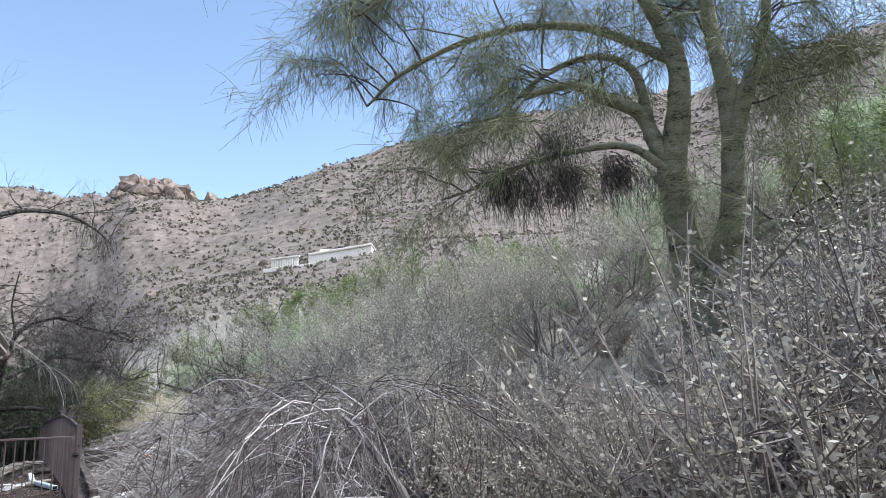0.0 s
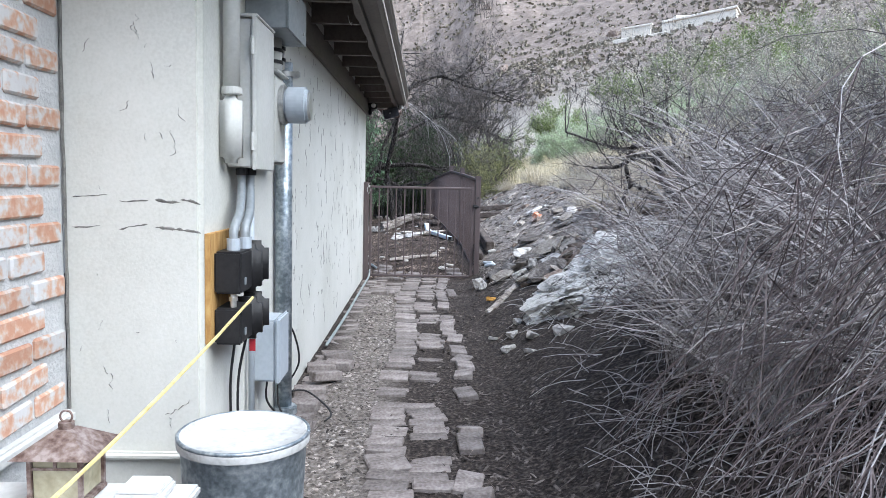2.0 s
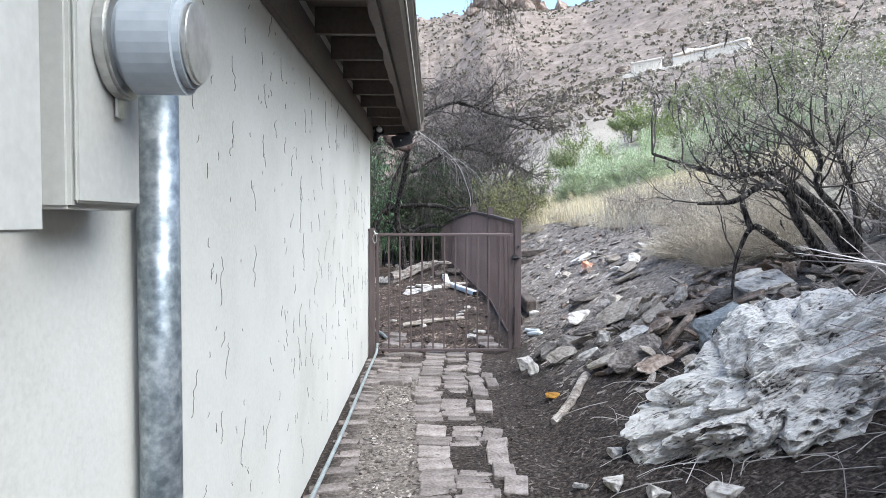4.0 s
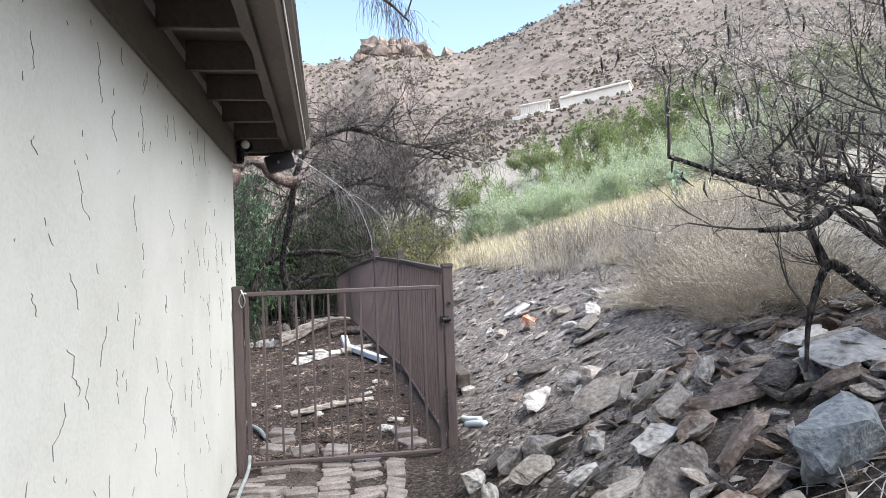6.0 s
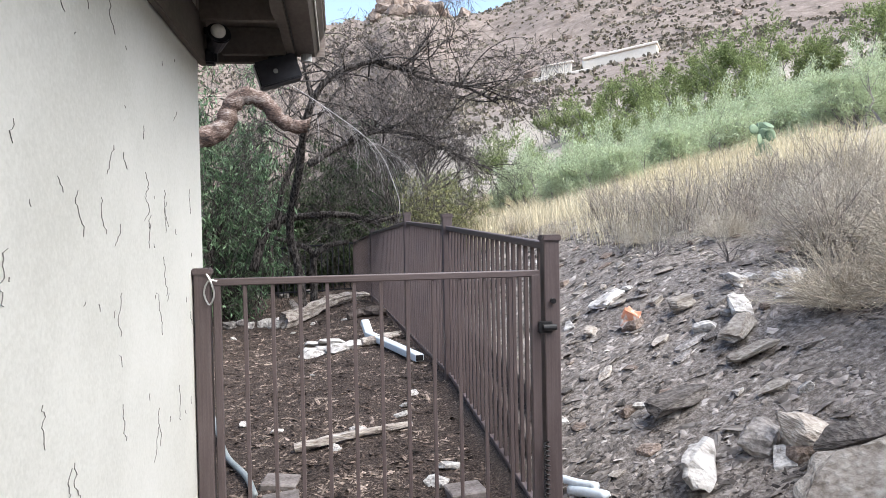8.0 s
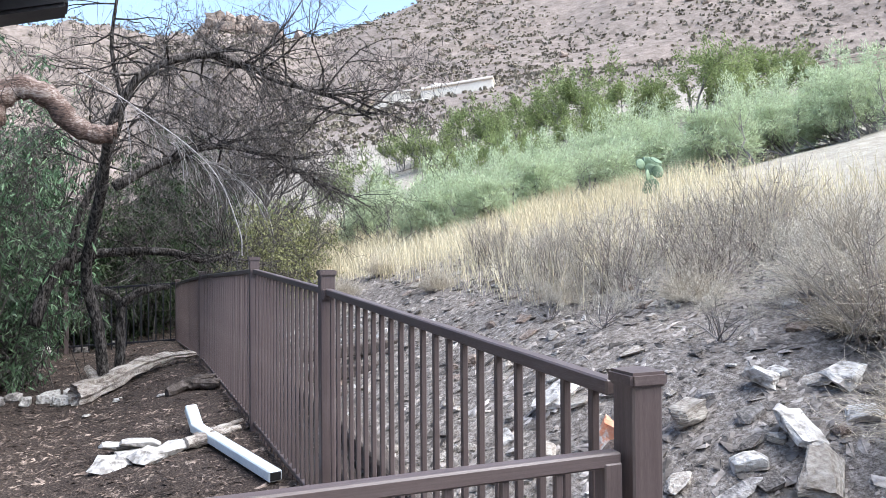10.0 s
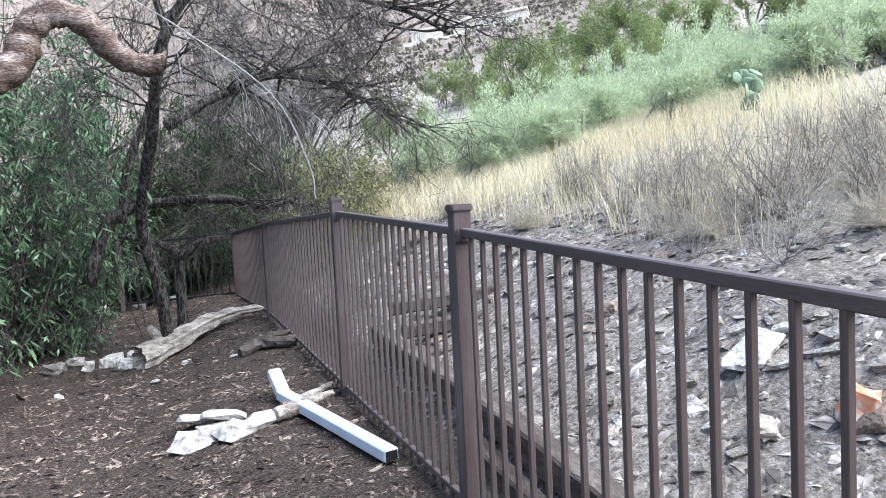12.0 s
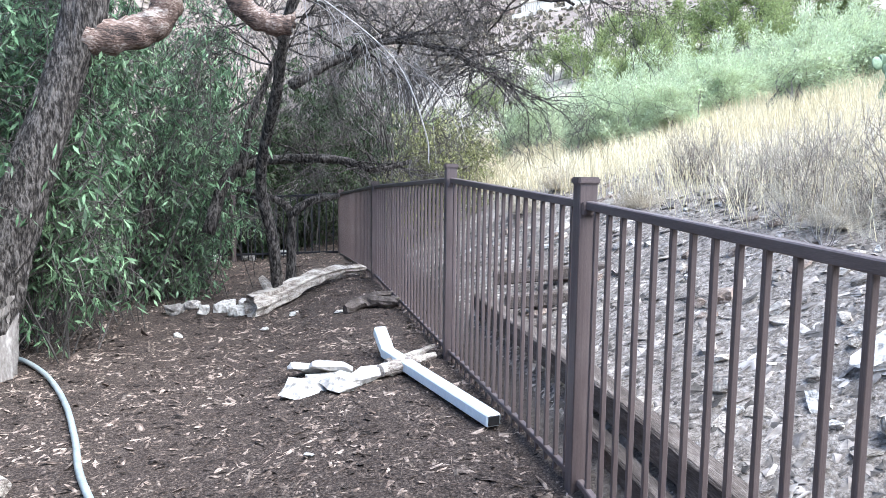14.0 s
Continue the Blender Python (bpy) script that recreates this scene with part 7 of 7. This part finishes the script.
    low = spline([(-1.9, 19.8, 0.9), (-1.65, 19.9, 1.55), (-1.13, 19.94, 1.7), (-0.5, 19.94, 1.7), (-0.1, 19.9, 1.6), (0.3, 19.9, 1.7)], 5)
    limb(low, 0.075, 0.025)
    hook = spline([(-1.05, 19.95, 0.2), (-1.03, 19.94, 0.75), (-1.05, 19.94, 1.15), (-1.3, 19.93, 1.3), (-1.6, 19.92, 1.38)], 5)
    limb(hook, 0.06, 0.03)
    limb(spline([(-1.04, 19.94, 1.1), (-0.8, 19.95, 1.25), (-0.5, 20, 1.3)], 4), 0.06, 0.03)
    up = spline([(-1.55, 19.9, 1.5), (-1.45, 19.92, 2.1), (-1.2, 19.93, 2.7), (-1.0, 19.8, 3.3), (-1.1, 19.7, 4.0), (-1.0, 19.6, 4.8)], 5)
    limb(up, 0.05, 0.015)
    mid = spline([(-1.0, 18.2, 2.3), (-0.6, 18.3, 2.55), (-0.1, 18.4, 2.75), (0.4, 18.5, 2.7), (0.9, 18.6, 2.5)], 5)
    limb(mid, 0.05, 0.012)
    for sp_, lo, cnt, ln in ((arch, 24, 46, 0.62), (low, 8, 18, 0.5), (up, 8, 26, 0.7), (mid, 6, 40, 0.55)):
        for _ in range(cnt):
            q = sp_[random.randint(lo, len(sp_) - 1)]
            d = rand_dir(-0.5, 0.9)
            grow(t, q, d, ln * random.uniform(0.7, 1.3), 0.013, 3, 0.6, 3, -0.03, 4, 0.70, tips, 4, 0.28, fine)
    droop = Tubes()
    for q, d in tips:
        if random.random() < 0.4:
            e = q + Vector((random.gauss(0, 0.1), random.gauss(0, 0.1), -random.uniform(0.04, 0.22)))
            droop.tube(bend(q, e, rand_dir() * 0.03, 3), [0.0026, 0.002, 0.0016, 0.001], 3)
    tagged(part("bough_mass", t.mesh("bough_mass", M["bark_dark"], True), mes), "dark crooked boughs", kind="stuff")
    part("twigwork", fine.mesh("twigs", M["twig_dark"]), mes)
    part("drooping_twigwork", droop.mesh("drooping_twigs", M["twig_dark"]), mes)
    # a pale broken spray that hangs in front
    t = Tubes()
    for _ in range(36):
        a = Vector((-1.0, 17.7, 3.05)).lerp(Vector((0.0, 17.5, 2.3)), random.random() ** 0.8) + rand_dir() * 0.05
        e = a + Vector((random.uniform(0.05, 0.5), random.gauss(0, 0.15), -random.uniform(0.15, 0.8)))
        t.tube(bend(a, e, (0.04, 0, 0.10), 5, 0.01), [0.003, 0.0026, 0.0022, 0.0018, 0.0014, 0.001], 3)
    hb = thing("hanging_branch", "pale broken branch hanging in the mesquite", "branch")
    tagged(part("twig_mass", t.mesh("twig_mass", M["twig_white"]), hb), "fine pale twigs", kind="stuff")
    t = Tubes()
    m2 = spline([(-1.3, 17.8, 3.3), (-0.8, 17.65, 2.95), (-0.2, 17.5, 2.45), (0.05, 17.5, 1.9), (0.08, 17.5, 1.65)], 6)
    t.tube(m2, [0.005] * len(m2), 4)
    part("stem", t.mesh("stem", M["twig_white"]), hb)


yard_trees()


def willow_leaves():
    """Leafy masses with long narrow hanging leaves, each on its own stems."""
    def mass(seed, at, size, n, mat, leaf=(0.07, 0.14), thin=0.011, label="green narrow-leaved tree crown hanging to the ground", stems=26):
        random.seed(seed)
        st, lv = Tubes(), Tubes()
        c = Vector(at)
        b = on_ground(c.x, c.y, -0.05)
        sprays = []
        for _ in range(stems):
            d = rand_dir(-0.9, 1) * random.random() ** 0.35
            q = c + Vector((d.x * size[0], d.y * size[1], d.z * size[2]))
            q.z = max(q.z, height(q.x, q.y) + 0.25)
            pts = bend(b + Vector((random.gauss(0, 0.4) * size[0], random.gauss(0, 0.4) * size[1], 0)), q, (random.gauss(0, 0.2), random.gauss(0, 0.2), random.uniform(0.0, 0.3)), 7, 0.08)
            st.tube(pts, [0.005 * (1 - 0.7 * i / 7) + 0.001 for i in range(8)], 4)
            for p in pts[2:]:
                for _ in range(6):
                    e = p + rand_dir(-0.9, 0.5) * random.uniform(0.2, 0.55)
                    st.tube([p, (p + e) / 2 + Vector((0, 0, 0.04)), e], [0.004, 0.003, 0.0015], 3)
                    sprays.append((p, e))
        sprays = random.sample(sprays, int(len(sprays) * 0.5))
        for _ in range(int(n * 1.3)):
            p, e = random.choice(sprays)
            q = p.lerp(e, random.random() ** 0.6) + rand_dir() * 0.05
            d = rand_dir(-1, 0.2) + Vector((0, 0, -0.5))
            lv.leaf(q, d, random.uniform(*leaf), thin * random.uniform(0.7, 1.3))
        ob = thing("leafy_tree", label, "tree", "yard trees")
        part("stemwork", st.mesh("stems", M["twig_dark"]), ob)
        part("foliage", lv.mesh("leaves", mat), ob)

    w = M["leaf_willow"]
    mass(1, (-3.2, 18.2, 1.6), (0.8, 0.7, 1.2), 5200, w)
    mass(2, (-3.6, 17.0, 1.7), (0.55, 0.6, 1.3), 4200, w)
    mass(3, (-2.5, 21.5, 2.0), (0.9, 0.7, 1.4), 5500, w)
    mass(4, (-3.6, 20.3, 2.2), (1.1, 1.0, 1.9), 7000, w)
    mass(5, (-2.4, 20.3, 0.7), (0.55, 0.35, 0.4), 2200, w)
    mass(6, (-3.2, 19.2, 3.4), (1.1, 1.0, 1.2), 5500, w)
    mass(7, (-4.8, 22.5, 2.6), (1.6, 1.3, 2.4), 7500, w, (0.1, 0.2), 0.012)
    # masses behind the fence take leaves coloured dark for the shade there
    mass(8, (-2.2, 24.6, 2.1), (1.7, 1.0, 1.8), 8500, M["leaf_shaded"], (0.08, 0.16), 0.013, "dense green tree behind the back fence, leaves darkened for shade")
    mass(9, (-0.2, 25.0, 2.2), (1.4, 1.0, 1.9), 8500, M["leaf_shaded"], (0.07, 0.14), 0.013, "dense green tree behind the back fence, leaves darkened for shade")
    mass(10, (0.9, 22.0, 1.7), (0.85, 0.8, 0.9), 7500, M["leaf_olive"], (0.035, 0.07), 0.010, "olive-green fine-leaved bush behind the fence")
    mass(11, (1.7, 24.5, 2.0), (1.0, 1.0, 1.1), 6000, M["leaf_olive"], (0.04, 0.08), 0.012, "olive-green fine-leaved bush behind the fence")
    mass(12, (-3.0, 17.9, 2.4), (0.6, 0.5, 0.9), 3000, w)
    mass(14, (-1.2, 23.6, 1.3), (1.3, 0.6, 1.0), 7000, M["leaf_shaded"], (0.06, 0.12), 0.012, "dense green tree behind the back fence, leaves darkened for shade")
    mass(15, (-3.2, 22.6, 3.4), (1.6, 1.0, 1.6), 7000, w, (0.09, 0.16), 0.012)
    mass(16, (-2.2, 20.4, 3.0), (0.8, 0.7, 0.7), 3500, w)
    mass(18, (-0.6, 23.5, 2.6), (1.5, 0.6, 1.0), 7000, M["leaf_shaded"], (0.06, 0.12), 0.012, "dense green tree behind the back fence, leaves darkened for shade")
    # low mass added to cover bright ground with shade-dark leaves
    mass(19, (-2.4, 24.3, 0.6), (1.9, 0.5, 0.6), 6000, M["leaf_shaded"], (0.06, 0.12), 0.012, "added low leaf mass behind the back fence, darkened for shade")
    mass(20, (-3.1, 18.7, 4.7), (1.0, 0.8, 0.9), 4200, w)
    mass(13, (-5.5, 25.5, 3.6), (2.2, 1.6, 3.0), 8000, M["leaf_shaded"], (0.14, 0.26), 0.02, "tall green tree behind the yard")


willow_leaves()


def bare_trees_far():
    """Hazy leafless trees beyond the yard."""
    for k, (x, y, s) in enumerate(((-1.2, 27.5, 1.15), (1.6, 29, 1.1), (-3.6, 28, 1.35), (-6.5, 27, 1.4), (0.2, 24.2, 0.8))):
        random.seed(500 + k)
        t, fine, tips = Tubes(), Tubes(), []
        for _ in range(4):
            d = rand_dir(0.55, 1)
            grow(t, (0, 0, 0), d, 1.7, 0.085, 5, 0.52, 3, 0.06, 4, 0.76, tips, 6, 0.2, fine)
        plant("bare_tree", "leafless grey-brown desert tree beyond the yard", "tree", (("limbwork", t.mesh("limbs", M["twig_dark"])), ("twigwork", fine.mesh("twigs", M["twig_grey"]))), x, y, -0.1, 0, s, "bare trees")


bare_trees_far()


# ---- far hillside ----
def hillside():
    rnd = random.Random(40)
    random.seed(40)
    v, f = [], []
    n = 0
    while n < 15000:
        az, r = radians(rnd.uniform(-22, 66)), 45 + 128 * rnd.random() ** 0.8
        x, y = r * math.sin(az), 8 + r * math.cos(az)
        if noise.noise(Vector((x * 0.05, y * 0.05, 9))) + rnd.uniform(-0.5, 0.5) < -0.15:
            continue
        n += 1
        p = on_ground(x, y, 0)
        s = rnd.uniform(0.14, 0.42) * (0.6 + r / 240)
        for _ in range(5):
            k = len(v)
            d = rand_dir(0.1, 1)
            side = d.cross(Vector((rnd.uniform(-1, 1), rnd.uniform(-1, 1), 0.2))).normalized() * s * 0.45
            c = p + Vector((rnd.gauss(0, 0.3), rnd.gauss(0, 0.3), 0)) * s
            v += [c - side * 0.6, c + side * 0.6, c + d * s + side, c + d * s * rnd.uniform(0.8, 1.3) - side]
            f.append((k, k + 1, k + 2, k + 3))
    tagged(new("hill_scrub", mesh_of("hill_scrub", v, f, M["scrub"])), "sparse dark scrub over the far desert hillside", "scrub", kind="stuff")
    # rock outcrops: broken lumps along the ridge and over the slope
    lumps = [rock_mesh("outcrop", 600 + i, (1.0, 0.8, 0.7), M["rock_brown"], 16, 0.25, 1) for i in range(4)]
    for k in range(58):
        if k < 34:
            az, r = rnd.gauss(5.5, 1.6), rnd.uniform(163, 171)
            s = rnd.uniform(2.5, 6)
        else:
            az, r = rnd.uniform(-12, 45), rnd.uniform(80, 172)
            s = rnd.uniform(0.8, 2.0)
        a = radians(az)
        lay("outcrop", rnd.choice(lumps), r * math.sin(a), 8 + r * math.cos(a), s * 0.1, "dark craggy rock outcrop on the far hillside", "rock outcrop", (rnd.uniform(-20, 20), rnd.uniform(-20, 20), rnd.uniform(0, 360)), "ridge outcrops", s)


hillside()


def far_houses():
    """Long cream walls and a terrace on the hillside."""
    def at(az, r, el):
        a = radians(az)
        return Vector((-0.65 + r * math.sin(a), 9 + r * math.cos(a), 1.5 + r * math.tan(radians(el))))

    h = thing("hillside_house", "cream flat-roofed house and terrace wall on the hillside", "house")
    p, q = at(15.5, 78, 11.0), at(20.2, 76, 11.6)
    part("terrace_wall", bm_mesh("terrace_wall", rail(p, q, 0.5, 1.4, 0.05), M["cream_wall"]), h)
    q2 = at(17.4, 77.6, 12.0)
    for k in range(16):
        c = p.lerp(q, 0.15 + 0.5 * k / 16) + Vector((0, 0, 1.2))
        part("baluster", bm_mesh("baluster", block(c - Vector((0.1, 0.1, 0.6)), c + Vector((0.1, 0.1, 0.5)), 0.03), M["cream_wall"]), h)
    part("balustrade_rail", bm_mesh("balustrade_rail", rail(p.lerp(q, 0.13) + Vector((0, 0, 1.75)), p.lerp(q, 0.66) + Vector((0, 0, 1.75)), 0.4, 0.2, 0.04), M["cream_wall"]), h)
    a, b = at(19.6, 80, 11.7), at(25.0, 79, 12.5)
    part("house_wall", bm_mesh("house_wall", rail(a, b, 5.0, 1.7, 0.08), M["cream_wall"]), h)
    part("roof_cap", bm_mesh("roof_cap", rail(a + Vector((0, 0, 0.97)), b + Vector((0, 0, 0.97)), 5.4, 0.25, 0.05), M["cream_wall"]), h)
    c = at(21.0, 79, 12.6)
    part("tower", bm_mesh("tower", block(c - Vector((1.4, 1.0, 2.2)), c + Vector((1.4, 1.0, 0.6)), 0.06), M["cream_wall"]), h)
    w = thing("block_wall", "long pinkish block retaining wall on the slope", "wall")
    a, b = at(44.5, 44, 11.6), at(58, 40, 12.2)
    part("wall", bm_mesh("wall", rail(a, b, 0.4, 2.0, 0.03), M["block_wall"]), w)
    for k in range(7):
        z = -0.85 + 0.28 * k
        part("course", bm_mesh("course", rail(a + Vector((-0.215, 0, z)), b + Vector((-0.215, 0, z)), 0.02, 0.03, 0.0), M["rock_brown"]), w)


far_houses()


def prickly_pear():
    random.seed(61)
    c = thing("prickly_pear", "grey-green prickly pear cactus among the grass", "cactus")
    base = on_ground(5.86, 19.1, 0)
    spots = [(Vector((0, 0, 0.12)), 0.12)]
    for _ in range(13):
        p, s = random.choice(spots)
        d = rand_dir(0.2, 1)
        spots.append((p + d * 0.16, 0.10))
    for p, s in spots:
        bm = bmesh.new()
        bmesh.ops.create_icosphere(bm, subdivisions=2, radius=1)
        m = Matrix.Translation(base + p) @ Euler((random.gauss(0, 0.4), random.gauss(0, 0.5), random.uniform(0, 3))).to_matrix().to_4x4() @ Matrix.Diagonal((s * 0.85, s * 0.16, s, 1))
        bmesh.ops.transform(bm, matrix=m, verts=bm.verts)
        part("pad", bm_mesh("pad", bm, M["cactus"], True), c)


prickly_pear()

build_cover()
build_pavers()


def build_bricks():
    """Courses of burnt brick, proud of the smeared mortar."""
    rnd = random.Random(2)
    kinds = []
    for k, ln in enumerate((0.20, 0.27, 0.30)):
        bm = block((-0.02, -ln / 2, -0.037), (0.012, ln / 2, 0.037), 0.008, 1)
        kinds.append((ln, bm_mesh("brick", bm, M["brick"])))
    for c in range(20):
        z = 0.53 + 0.098 * c
        y = CY - 0.03 - (0.13 if c % 2 else 0.0)
        while y > 2.35:
            ln, me = rnd.choice(kinds)
            if c % 2 == 0 and y > CY - 0.05:
                ln, me = kinds[0]
            o = part("brick", me, BRICK_WALL)
            o.matrix_local = Matrix.LocRotScale((-1.750 + rnd.uniform(-0.004, 0.005), y - ln / 2, z + rnd.uniform(-0.005, 0.005)), Euler((radians(rnd.gauss(0, 1.2)), 0, 0)), None)
            y -= ln + 0.025


build_bricks()
